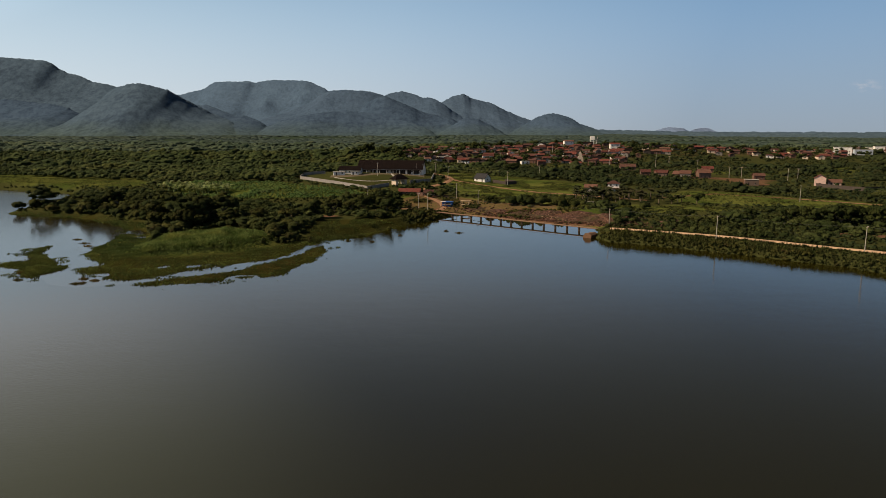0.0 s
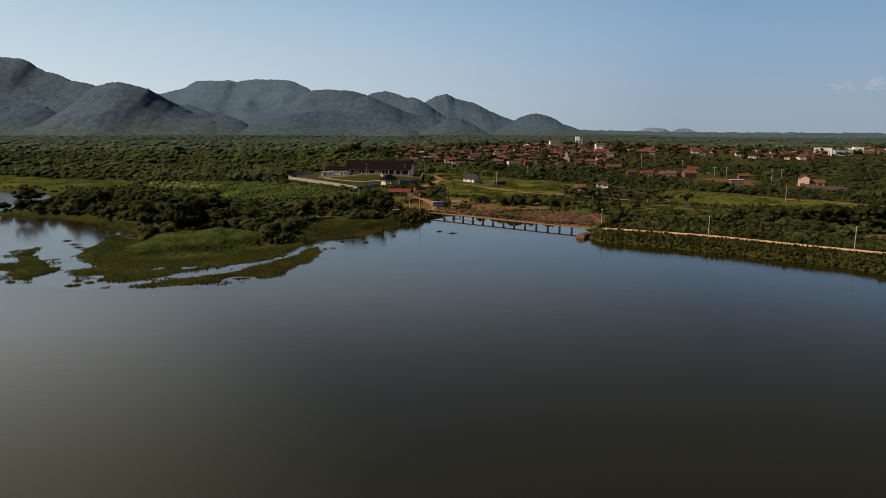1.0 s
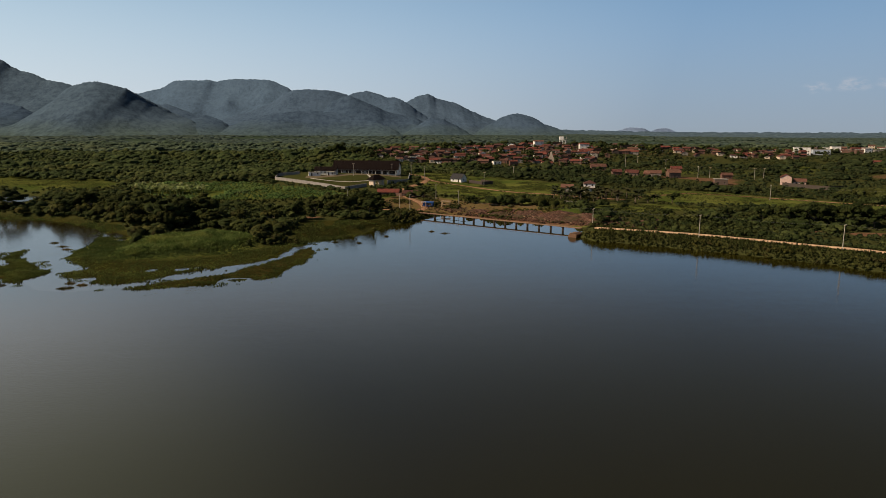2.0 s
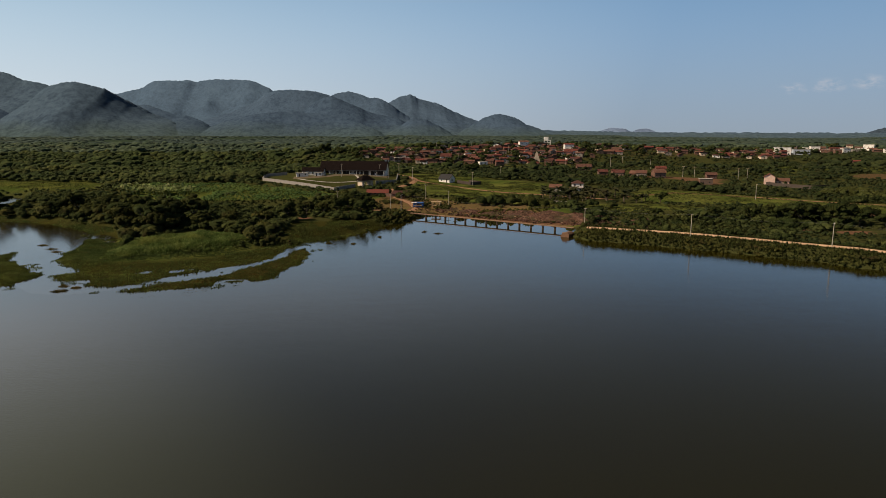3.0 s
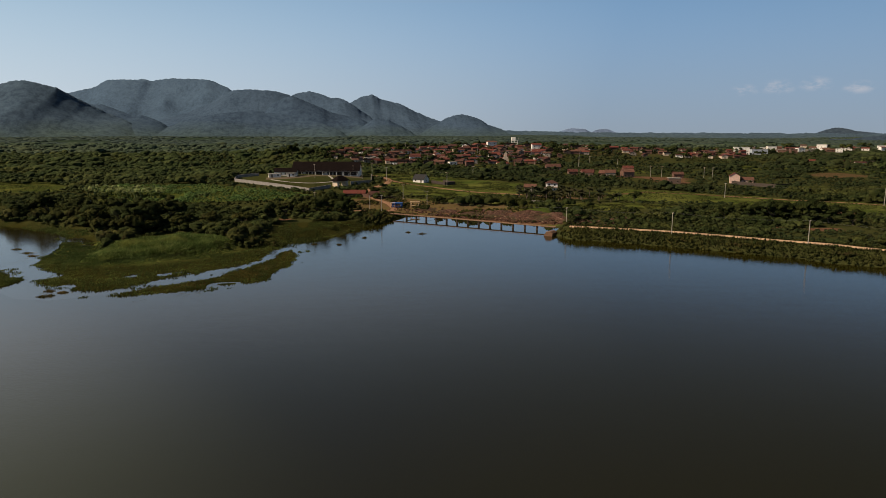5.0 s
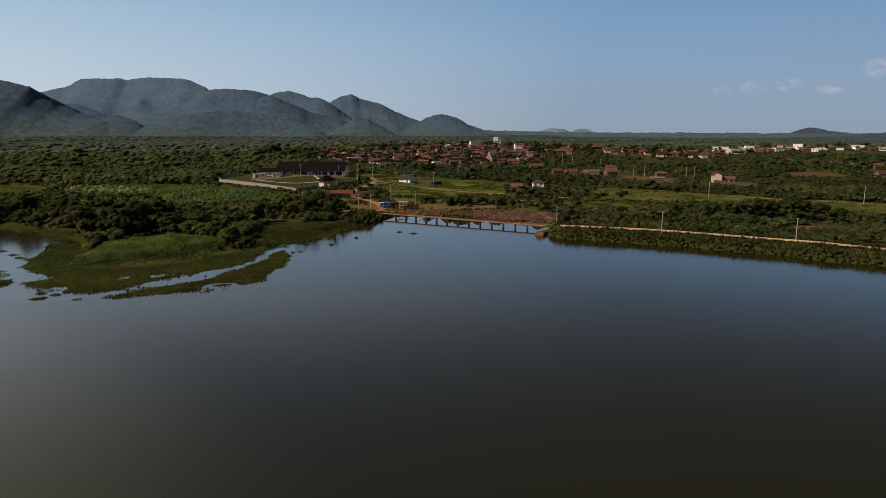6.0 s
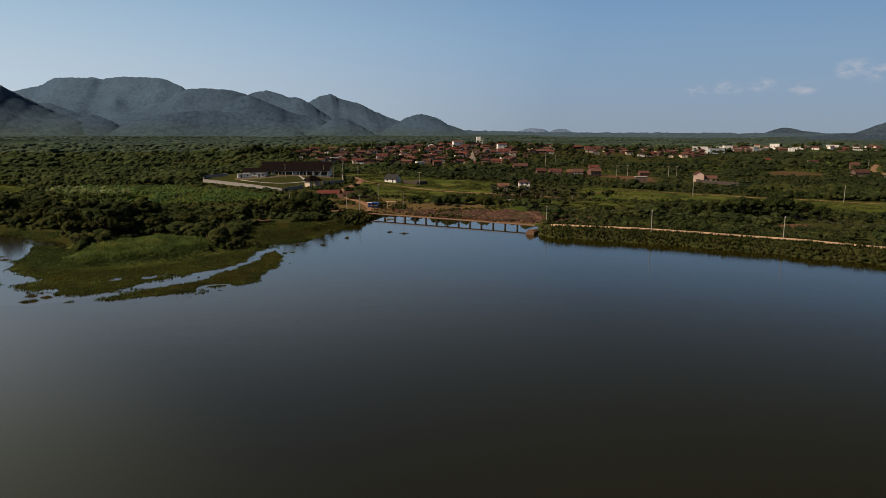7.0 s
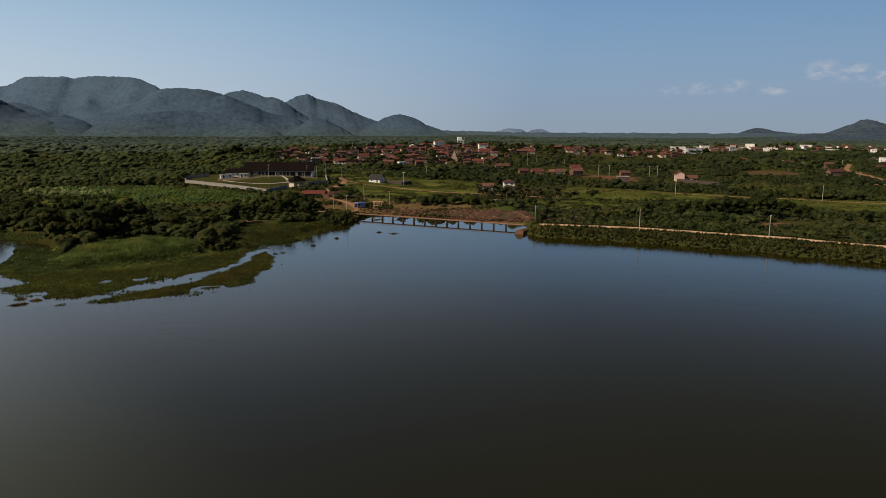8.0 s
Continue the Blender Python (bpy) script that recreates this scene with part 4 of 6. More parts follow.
house(30, 793, 8.0, 6.0, 2.9, -8, "gable", "white")
house(50, 741, 13.0, 8.0, 2.9, -7, "gable", "brick")
house(1, 726, 14.7, 8.0, 2.9, 13, "flat", "white")
house(70, 692, 13.0, 8.0, 2.9, -20, "gable", "brick")
house(83, 687, 8.1, 6.1, 2.9, 12, "flat", "white")
house(92, 752, 13.0, 8.0, 2.9, -1, "gable", "brick")
house(80, 770, 13.0, 8.0, 2.9, -5, "gable", "cream")
house(101, 803, 12.2, 8.0, 2.9, -12, "gable", "brick")
house(105, 768, 9.1, 6.8, 2.9, -3, "gable", "blue")
house(74, 797, 8.1, 6.1, 2.9, 2, "gable", "cream")
house(149, 805, 13.0, 8.0, 6.2, 6, "gable", "white")
house(117, 791, 10.7, 7.4, 2.9, 0, "gable", "brick")
house(125, 778, 11.9, 8.0, 2.9, 7, "gable", "brick")
house(130, 757, 10.2, 7.6, 2.9, 8, "gable", "grey")
house(110, 712, 13.0, 8.0, 2.9, 1, "gable", "brick")
house(97, 667, 9.0, 6.8, 5.1, 6, "gable", "brick")
house(120, 704, 13.0, 8.0, 2.9, -16, "gable", "brick")
house(132, 672, 13.0, 8.0, 2.9, 6, "gable", "cream")
house(150, 678, 9.2, 6.9, 5.3, -26, "gable", "brick")
house(162, 744, 11.3, 7.8, 2.9, -13, "gable", "white")
house(161, 760, 9.0, 6.8, 2.9, -17, "gable", "cream")
house(171, 734, 8.7, 5.7, 2.9, 5, "gable", "brick")
house(176, 775, 10.5, 6.9, 2.9, -5, "gable", "brick")
house(199, 784, 13.0, 8.0, 6.5, -2, "gable", "white")
house(189, 751, 12.7, 8.0, 2.9, 5, "gable", "blue")
house(180, 754, 7.7, 5.8, 2.9, -10, "gable", "brick")
house(235, 790, 12.0, 8.0, 2.9, -20, "gable", "cream")
house(240, 763, 13.0, 8.0, 2.9, -8, "gable", "brick")
house(258, 786, 13.0, 8.0, 2.9, -25, "gable", "brick")
house(312, 782, 13.0, 8.0, 2.9, -11, "gable", "cream")
house(335, 813, 11.0, 8.0, 2.9, -34, "gable", "brick")
house(339, 785, 13.0, 8.0, 2.9, -23, "gable", "brick")
house(368, 823, 12.5, 8.0, 2.9, -1, "gable", "cream")
house(366, 755, 8.9, 6.7, 2.9, -19, "gable", "white")
house(388, 826, 7.0, 5.2, 2.9, -11, "gable", "brick")
house(390, 775, 13.0, 8.0, 2.9, -16, "gable", "brick")
house(414, 800, 10.8, 8.0, 2.9, -1, "gable", "cream")
house(488, 958, 13.0, 8.0, 2.9, -21, "gable", "brick")
house(476, 867, 13.0, 8.0, 2.9, -30, "gable", "cream")
house(425, 791, 13.0, 8.0, 2.9, 0, "gable", "brick")
house(437, 772, 11.7, 7.7, 2.9, -18, "gable", "brick")
house(484, 818, 19.3, 8.0, 9.4, -24, "flat", "white")
house(554, 910, 13.8, 8.0, 6.5, -40, "flat", "brick")
house(514, 826, 20.0, 8.0, 6.7, -16, "flat", "blue")
house(577, 910, 13.8, 8.0, 5.7, -16, "flat", "white")
house(583, 903, 12.1, 8.0, 7.5, -15, "flat", "white")
house(642, 899, 10.4, 7.8, 2.9, -15, "flat", "grey")
house(695, 945, 13.8, 8.0, 8.2, -43, "flat", "white")
house(671, 896, 13.0, 8.0, 2.9, -17, "gable", "brick")
house(674, 881, 8.6, 6.4, 5.2, -34, "flat", "white")
house(740, 942, 13.0, 8.0, 2.9, -21, "gable", "brick")
house(799, 943, 16.9, 8.0, 6.7, -32, "flat", "white")
house(757, 878, 10.5, 7.9, 2.9, -32, "gable", "brick")
house(813, 908, 14.6, 8.0, 4.7, -35, "flat", "white")
house(835, 895, 13.0, 8.0, 2.9, -17, "gable", "cream")
house(839, 866, 15.9, 8.0, 2.9, -26, "flat", "brick")
house(822, 834, 7.7, 5.4, 6.4, -36, "flat", "white")
house(542, 680, 13.0, 8.0, 2.9, -13, "gable", "white")
house(539, 697, 8.2, 6.1, 2.9, -37, "gable", "brick")
house(508, 714, 9.7, 6.6, 2.9, -15, "gable", "brick")
house(503, 577, 8.1, 5.9, 6.0, -34, "gable", "brick")
house(438, 500, 12.0, 8.0, 3.4, -13, "gable", "brick")
house(549, 560, 8.0, 5.6, 3.4, -14, "gable", "brick")
house(646, 649, 8.0, 6.0, 8.6, -35, "flat", "white")
house(723, 742, 9.1, 6.8, 2.9, -13, "flat", "grey")
house(699, 705, 7.2, 4.9, 2.9, -40, "flat", "grey")
house(-17, 777, 10.2, 6.8, 2.9, 103, "gable", "brick")
house(-10, 785, 9.3, 6.5, 2.9, -14, "gable", "white")
house(9, 770, 8.0, 5.4, 2.9, -5, "gable", "brick")
house(37, 766, 10.9, 8.1, 2.9, 68, "gable", "grey")
house(46, 780, 8.1, 4.8, 2.9, 91, "gable", "grey")
house(57, 778, 8.2, 5.2, 2.9, -22, "gable", "white")
house(63, 762, 9.6, 6.0, 2.9, -12, "gable", "brick")
house(67, 746, 7.5, 4.6, 2.9, 77, "gable", "brick")
house(88, 786, 9.4, 7.0, 2.9, -10, "gable", "grey")
house(90, 766, 10.2, 6.9, 2.9, 74, "gable", "brick")
house(95, 726, 7.9, 4.9, 2.9, -4, "gable", "brick")
house(107, 751, 7.6, 5.3, 2.9, -24, "gable", "cream")
house(108, 780, 7.7, 5.0, 2.9, 10, "gable", "brick")
house(116, 758, 9.5, 6.0, 2.9, -10, "gable", "grey")
house(122, 729, 8.6, 5.2, 2.9, -14, "gable", "grey")
house(138, 764, 10.0, 6.0, 2.9, -23, "gable", "brick")
house(142, 747, 9.5, 6.3, 2.9, -21, "gable", "brick")
house(153, 770, 9.0, 5.9, 2.9, 92, "gable", "brick")
house(151, 733, 7.5, 5.5, 2.9, 11, "gable", "brick")
house(133, 722, 7.6, 4.8, 2.9, 12, "gable", "white")
house(116, 729, 7.6, 4.8, 2.9, 86, "gable", "white")
house(92, 695, 9.6, 7.0, 2.9, -26, "gable", "brick")
house(79, 720, 8.2, 5.7, 2.9, -23, "gable", "brick")
house(188, 780, 9.7, 6.0, 2.9, 75, "gable", "brick")
house(197, 759, 8.0, 5.2, 2.9, 3, "gable", "white")
house(149, 708, 8.3, 5.7, 2.9, -17, "gable", "grey")
house(70, 724, 9.7, 6.6, 2.9, -19, "gable", "grey")
house(64, 795, 9.6, 6.4, 2.9, 11, "gable", "grey")
house(157, 794, 10.9, 6.9, 2.9, -27, "gable", "brick")
house(252, 761, 10.4, 7.2, 2.9, -23, "gable", "grey")
house(337, 795, 10.0, 6.1, 2.9, 61, "gable", "cream")
house(357, 781, 10.5, 7.3, 2.9, -14, "gable", "brick")
house(410, 829, 8.2, 4.9, 2.9, -1, "gable", "cream")
house(431, 822, 7.7, 4.8, 2.9, -21, "gable", "cream")
house(322, 801, 8.0, 5.2, 2.9, 78, "gable", "cream")

# the small houses packed between them
hrng = random.Random(77)
built = 0
while built < 165:
    x, y = hrng.uniform(-45, 215), hrng.uniform(690, 815)
    if built % 4 == 3:
        x, y = hrng.uniform(225, 480), hrng.uniform(755, 840)
    if inside(np.array([x]), np.array([y]), HAMLET)[0] > 2 and all((x - hx) ** 2 + (y - hy) ** 2 > (hr * 0.5 + 2.8) ** 2 for hx, hy, hr in HOUSES):
        house(round(x), round(y), hrng.uniform(7.5, 14), hrng.uniform(6.5, 10), hrng.choice((2.4, 2.7, 3.1)), hrng.choice((0, 0, 80, 90)) + hrng.uniform(-25, 15), hrng.choice(("gable", "gable", "gable", "dark")), hrng.choice(("brick", "brick", "dun", "grey", "cream", "ash", "white")))
        built += 1

# the far end of the village, along its ridge
built = 0
while built < 44:
    x = hrng.uniform(470, 930)
    y = (820 + (x - 470) * 0.55 if x < 700 else 946 - (x - 700) * 0.2) + hrng.uniform(-30, 40)
    if all((x - hx) ** 2 + (y - hy) ** 2 > (hr * 0.75 + 5) ** 2 for hx, hy, hr in HOUSES):
        high = hrng.choice((2.9, 3.2, 3.4, 5.4))
        house(round(x), round(y), hrng.uniform(8, 13), hrng.uniform(6.5, 9), high, hrng.uniform(-45, 5), hrng.choice(("gable", "gable", "flat")), hrng.choice(("white", "white", "brick", "cream", "brick")))
        built += 1

# white two-storey house in the palm grove, with a lean-to porch
villa = house(105, 414, 7.0, 6.2, 5.3, -14, "hip", "white", "two-storey whitewashed house with red hip roof among palms", "houses by the meadow")
part("porch_roof", boxes((-5.0, 3.8, -5.6, -3.12, 2.6, 2.8)), M_TILE, villa, "red tiled porch roof")
for px in (-4.8, -0.5, 3.6):
    part("post", boxes((px - 0.1, px + 0.1, -5.5, -5.3, -1, 2.6)), M_CONC, villa)
# half-built pink house with a walled lot
house(262, 466, 7.5, 7.0, 5.4, 62, "gable", "pink", "two-storey pale pink house with a red tiled gable roof", "houses by the pasture")
house(271, 464, 8.0, 6.0, 2.6, -28, "gable", "pink", "low pink house annex with a red tiled roof", "houses by the pasture")


def yard_wall(name, pts, height, thick, material, label):
    """A masonry wall in straight pieces that follow the ground, with a coping."""
    ob = thing(name, pts[0][0], pts[0][1], gz(*pts[0]), 0, label, "wall")
    o = Vector((pts[0][0], pts[0][1], gz(*pts[0])))
    for a, b in zip(pts[:-1], pts[1:]):
        a, b = Vector(a), Vector(b)
        n = max(1, round((b - a).length / 9))
        for i in range(n):
            p, q = a.lerp(b, i / n), a.lerp(b, (i + 1) / n)
            side = Vector((-(q - p).y, (q - p).x)).normalized() * thick / 2
            za, zb = gz(*p), gz(*q)
            for nm, lo, hi, f in (("panel", -0.8, height, 1.0), ("coping", height + 0.003, height + 0.13, 1.5)):
                bm = bmesh.new()
                v = [bm.verts.new((*(r + side * s * f - o.xy), zz + lv - o.z)) for lv in (lo, hi) for r, zz, s in ((p, za, -1), (q, zb, -1), (q, zb, 1), (p, za, 1))]
                for fc in ((3, 2, 1, 0), (4, 5, 6, 7), (0, 1, 5, 4), (1, 2, 6, 5), (2, 3, 7, 6), (3, 0, 4, 7)):
                    bm.faces.new([v[k] for k in fc])
                part(nm, bm, material, ob)
    return ob


yard_wall("yard_wall", [(255, 458), (258, 451), (270, 428), (284, 434)], 2.3, 0.2, WALLS["dun"], "long grey plastered lot wall beside the pasture")
yard_wall("yard_wall", [(34, 465), (42, 454), (50, 461), (43, 472)], 2.0, 0.2, WALLS["dun"], "grey plastered yard wall behind the meadow house")
yard_wall("garden_wall", [(75, 357), (85, 350)], 0.8, 0.2, WALLS["grey"], "low pale wall along the palm grove")
yard_wall("brick_wall", [(-24, 391), (-12, 383.5)], 1.8, 0.2, M_BRICK, "low red brick wall beside the dirt lane")

# walled compound
yard_wall("compound_wall", [(-34.5, 420), (-46.5, 405.5), (-70, 428), (-97, 453), (-99, 474), (-85, 481)], 1.9, 0.25, WALLS["ash"], "weathered grey wall round a lawn compound")
yard_wall("compound_wall", [(-22, 434), (-8.5, 446), (-7, 490)], 2.2, 0.25, WALLS["ash"], "weathered grey compound wall beside the lane")
hall = house(-38.5, 499, 48, 19.5, 3.0, -6, "dark", "white", "long whitewashed hall under a huge dark tiled roof", "compound buildings")
HOUSES.append((-58, 504, 14)), HOUSES.append((-26, 500, 14))
for cx, wd in ((-19.5, 2.4), (-12, 1.6), (-5.5, 3.4), (3, 1.6), (8.5, 3.0), (14.5, 1.4), (19.5, 2.6)):
    part("opening", boxes((cx - wd, cx + wd, -9.83, -9.72, -0.4, 2.25)), M_DARK, hall, "wide dark opening under the porch")
part("porch_roof", boxes((-22, 23, -13.4, -10.15, 2.3, 2.48)), M_DARKTILE, hall, "dark tiled porch roof")
for i in range(10):
    part("post", boxes((-21.5 + i * 4.9, -21.2 + i * 4.9, -13.3, -13.0, -1.2, 2.3)), WALLS["white"], hall)
house(-66, 477, 15, 8, 2.7, -4, "dark", "white", "whitewashed outbuilding under a dark tiled roof inside the compound", "compound buildings")
house(-73, 468, 8, 4, 2.3, 12, "flat", "white", "low whitewashed outbuilding with a flat roof", "compound buildings")
house(-62, 469.5, 5, 4, 2.3, 0, "flat", "white", "small white store with a flat roof", "compound buildings")


def gatehouse(x, y, rz):
    ob = thing("gatehouse", x, y, gz(x, y), rz, "arched gatehouse with a dark tiled hip roof", "gatehouse")
    for sx in (-1, 1):
        part("pier", boxes((sx * 3.6 - 0.7, sx * 3.6 + 0.7, -2.4, 2.4, -1.2, 3.6)), WALLS["cream"], ob)
    bm = bmesh.new()
    ring = [(2.9 * math.cos(a), 1.3 + 1.9 * math.sin(a)) for a in np.linspace(0, math.pi, 11)]
    for yy in (-2.4, 2.4):
        for (xa, za), (xb, zb) in zip(ring[:-1], ring[1:]):
            bm.faces.new([bm.verts.new(p) for p in ((xa, yy, za), (xa, yy, 3.6), (xb, yy, 3.6), (xb, yy, zb))])
    for (xa, za), (xb, zb) in zip(ring[:-1], ring[1:]):
        bm.faces.new([bm.verts.new(p) for p in ((xa, -2.4, za), (xb, -2.4, zb), (xb, 2.4, zb), (xa, 2.4, za))])
    part("arch", bm, WALLS["cream"], ob)
    part("roof", hip_roof(9.0, 5.2, 3.62, 3.0, 1.0), M_DARKTILE, ob)
    HOUSES.append((x, y, 7))
    return ob


gatehouse(-28.5, 427, 40)
ribbon("drive", [(-78, 462), (-64, 464), (-48, 478), (-30, 482), (-14, 478)], 11.0, M_TRODDEN, "bare trodden drive before the hall", "drive")
ribbon("path", [(-29, 432), (-33, 446), (-34, 462), (-38, 484)], 2.0, M_CONC, "pale paved path from the gate to the hall", "path")
ribbon("path", [(-33, 446), (-46, 438), (-60, 443), (-74, 456)], 1.6, M_CONC, "pale paved path across the lawn", "path")
house(-20, 389, 12, 5, 1.9, -4, "gable", "brick", "low brick shed with a red tiled roof beside the lane", "sheds by the lane")
house(-7, 387, 8, 5, 1.7, -10, "gable", "brick", "small brick shed under worn red tiles", "sheds by the lane")
HOUSES.append((264, 438, 15))


# ---- water tower and chapel spire
def water_tower(x, y):
    ob = thing("water_tower", x, y, gz(x, y), -10, "white concrete water tower on four legs", "water tower")
    for px in (-3.9, 0.0, 3.9):
        for py in (-2.8, 2.8):
            part("leg", boxes((px - 0.32, px + 0.32, py - 0.32, py + 0.32, -1.2, 5.8)), WALLS["white"], ob)
    for zz in (1.2, 3.4):
        for py in (-2.8, 2.8):
            for px in (-1.95, 1.95):
                part("beam", boxes((px - 1.6, px + 1.6, py - 0.22, py + 0.22, zz, zz + 0.55)), WALLS["white"], ob)
        for px in (-3.9, 3.9):
            part("beam", boxes((px - 0.22, px + 0.22, -2.45, 2.45, zz, zz + 0.55)), WALLS["white"], ob)
    part("platform", boxes((-4.5, 4.5, -3.4, 3.4, 5.803, 6.2), bevel=0.05), WALLS["white"], ob)
    part("tank", boxes((-4.3, 1.2, -3.2, 3.2, 6.203, 10.6), bevel=0.2), WALLS["white"], ob)
    for px in (1.6, 2.8, 4.3):
        part("rail_post", boxes((px - 0.1, px + 0.1, -3.3, -3.1, 6.203, 8.3)), M_CONC, ob)
    part("rail", boxes((1.3, 4.4, -3.28, -3.12, 8.303, 8.45)), M_CONC, ob)
    bm = bmesh.new()
    tube(bm, (4.8, 0, -1), (4.8, 0, 10.2), 0.18, 0.18)
    part("pipe", bm, M_CONC, ob)
    HOUSES.append((x, y, 6))


water_tower(190, 855)


def chapel(x, y):
    ob = thing("chapel", x, y, gz(x, y), -8, "whitewashed chapel front with a pointed stepped gable", "chapel")
    bm = bmesh.new()
    prof = [(-3.4, -1), (3.4, -1), (3.2, 4.4), (1.6, 6.0), (1.1, 9.5), (0, 11.4), (-1.1, 9.5), (-1.6, 6.0), (-3.2, 4.4)]
    ends = [[bm.verts.new((px, yy, pz)) for px, pz in prof] for yy in (-0.4, 0.4)]
    for i in range(len(prof)):
        bm.faces.new((ends[0][i], ends[0][(i + 1) % len(prof)], ends[1][(i + 1) % len(prof)], ends[1][i]))
    bm.faces.new(ends[0]), bm.faces.new(ends[1][::-1])
    part("facade", bm, WALLS["cream"], ob)
    nave = gable_walls(11, 6, 3.8, 1.8)
    bmesh.ops.rotate(nave, verts=nave.verts, cent=(0, 0, 0), matrix=Matrix.Rotation(math.pi / 2, 3, "Z"))
    bmesh.ops.translate(nave, verts=nave.verts, vec=(0, 5.95, 0))
    part("nave", nave, WALLS["cream"], ob)
    roof = gable_roof(10.6, 6, 3.82, 1.8, 0.4)
    bmesh.ops.rotate(roof, verts=roof.verts, cent=(0, 0, 0), matrix=Matrix.Rotation(math.pi / 2, 3, "Z"))
    bmesh.ops.translate(roof, verts=roof.verts, vec=(0, 6.2, 0))
    part("roof", roof, M_TILE, ob)
    part("door", boxes((-0.8, 0.8, -0.47, -0.38, -0.3, 2.6)), M_DARK, ob)
    HOUSES.append((x, y, 9))


chapel(143, 704)


# ---- poles and lines
def make_pole(x, y, rz, height=9.0, label="grey concrete utility pole with a crossarm and wires"):
    ob = thing("utility_pole", x, y, max(gz(x, y), 0), rz, label, "utility pole", "utility poles", height / 9.0)
    bm = bmesh.new()
    tube(bm, (0, 0, -1.2), (0, 0, 9), 0.17, 0.11, 8)
    part("pole", bm, M_CONC, ob)
    part("crossarm", boxes((-1.0, 1.0, -0.17, -0.06, 8.55, 8.67)), M_WOOD, ob)
    for px in (-0.9, 0.0, 0.9):
        bm = bmesh.new()
        tube(bm, (px, -0.11, 8.672), (px, -0.11, 8.86), 0.06, 0.04)
        part("insulator", bm, WALLS["white"], ob)
    return ob


POLES = {}
POLES_NEAR = (("a", 66, 266, 50, 8.2), ("b", 95.5, 232.5, 45, 8.3), ("c", 130.2, 204.2, 42, 8.3), ("d", 168, 163, 42, 8.3), ("z", -8, 318, 60, 8.8), ("y", -13, 334, 60, 8.5), ("x", 18, 354, 20, 7.5),
                          ("w", 7, 376, 20, 8.5), ("v", 3, 470, 10, 9), ("u", -6, 500, 0, 9.5), ("t", 43, 452, -20, 9), ("s", 76, 533, -20, 9), ("r", 196, 367, 40, 9), ("q", 264, 325, 40, 9.5))
POLES_FAR = (("p", 165, 668, -20, 9), ("o", 230, 686, -20, 9), ("n", 242, 640, -20, 9), ("m", 227, 533, -20, 9), ("l", 234, 527, -20, 9), ("k", 262, 510, -20, 9), ("j", 270, 511, -20, 9),
                          ("i", 382, 418, -20, 9), ("h", 532, 590, -20, 9), ("g", 59, 700, 0, 10), ("f", -41, 358, 0, 6))
for key, x, y, rz, hh in POLES_NEAR + POLES_FAR:
    POLES[key] = (x, y, max(gz(x, y), 0) + 8.85 * hh / 9)
    make_pole(x, y, rz, hh)
    HOUSES.append((x, y, 1.5))
# lamp posts inside the compound
for x, y, hh in ((-46, 466, 9), (-14, 470, 9), (-20, 488, 8)):
    make_pole(x, y, 20, hh, "pale lamp pole inside the compound")


def wire(keys):
    bm = bmesh.new()
    for a, b in zip(keys[:-1], keys[1:]):
        for off in (-0.8, 0.8):
            pa, pb = Vector(POLES[a]), Vector(POLES[b])
            side = Vector((-(pb - pa).y, (pb - pa).x, 0)).normalized() * off
            sag = (pb - pa).length * 0.018
            pts = [pa.lerp(pb, i / 8) + side - Vector((0, 0, sag * 4 * (i / 8) * (1 - i / 8))) for i in range(9)]
            for p, q in zip(pts[:-1], pts[1:]):
                tube(bm, p, q, 0.007, 0.007, 3)
    ob = part("power_line", bm, M_WIRE)
    tagged(ob, "thin grey power lines sagging from pole to pole", "power line")


wire("zabcd"), wire("yz"), wire("wxz"), wire("uvtsmlkj"), wire("rq"), wire("gpon"), wire("ih")


def mast(x, y, top):
    """A slim guyed aerial mast."""
    z = gz(x, y)
    ob = thing("aerial_mast", x, y, z, 15, "slim pale aerial mast standing among village roofs", "aerial mast", "village masts")
    bm = bmesh.new()
    tube(bm, (0, 0, -0.8), (0, 0, top - z), 0.24, 0.13, 6)
    part("pole", bm, M_CONC, ob)
    for k in (0.72, 0.9):
        part("aerial", boxes((-0.8, 0.8, -0.2, -0.08, (top - z) * k, (top - z) * k + 0.12)), M_WIRE, ob)


for x, y, top in ((43, 790, 30.7), (85, 800, 30.0), (123, 760, 27.4), (232, 830, 28.5), (202, 640, 22.4)):
    mast(x, y, top)


def bare_tree(x, y, height):
    """A leafless grey tree that forks three times."""
    rnd = random.Random(5)
    ob = thing("bare_tree", x, y, gz(x, y), 0, "leafless grey tree above the village roofs", "tree")
    bm = bmesh.new()
    tube(bm, (0, 0, -0.6), (0.2, 0, height * 0.35), 0.45, 0.34, 7)
    part("trunk", bm, M_BARK, ob)
    tips = [Vector((0.2, 0, height * 0.34))]
    for level in range(3):
        more = []
        for p in tips:
            for i in range(3):
                a = rnd.uniform(0, math.tau)
                q = p + Vector((math.cos(a), math.sin(a), 0.9)) * height * (0.22 - 0.05 * level)
                bm = bmesh.new()
                tube(bm, p, q, 0.28 - 0.08 * level, 0.2 - 0.07 * level, 5)
                part("limb", bm, M_BARK, ob)
                more.append(q)
        tips = more


bare_tree(-2, 760, 11)


# ---- footbridge over the inlet
BR_A, BR_B = Vector((-10, 328.7)), Vector((61.5, 267.2))


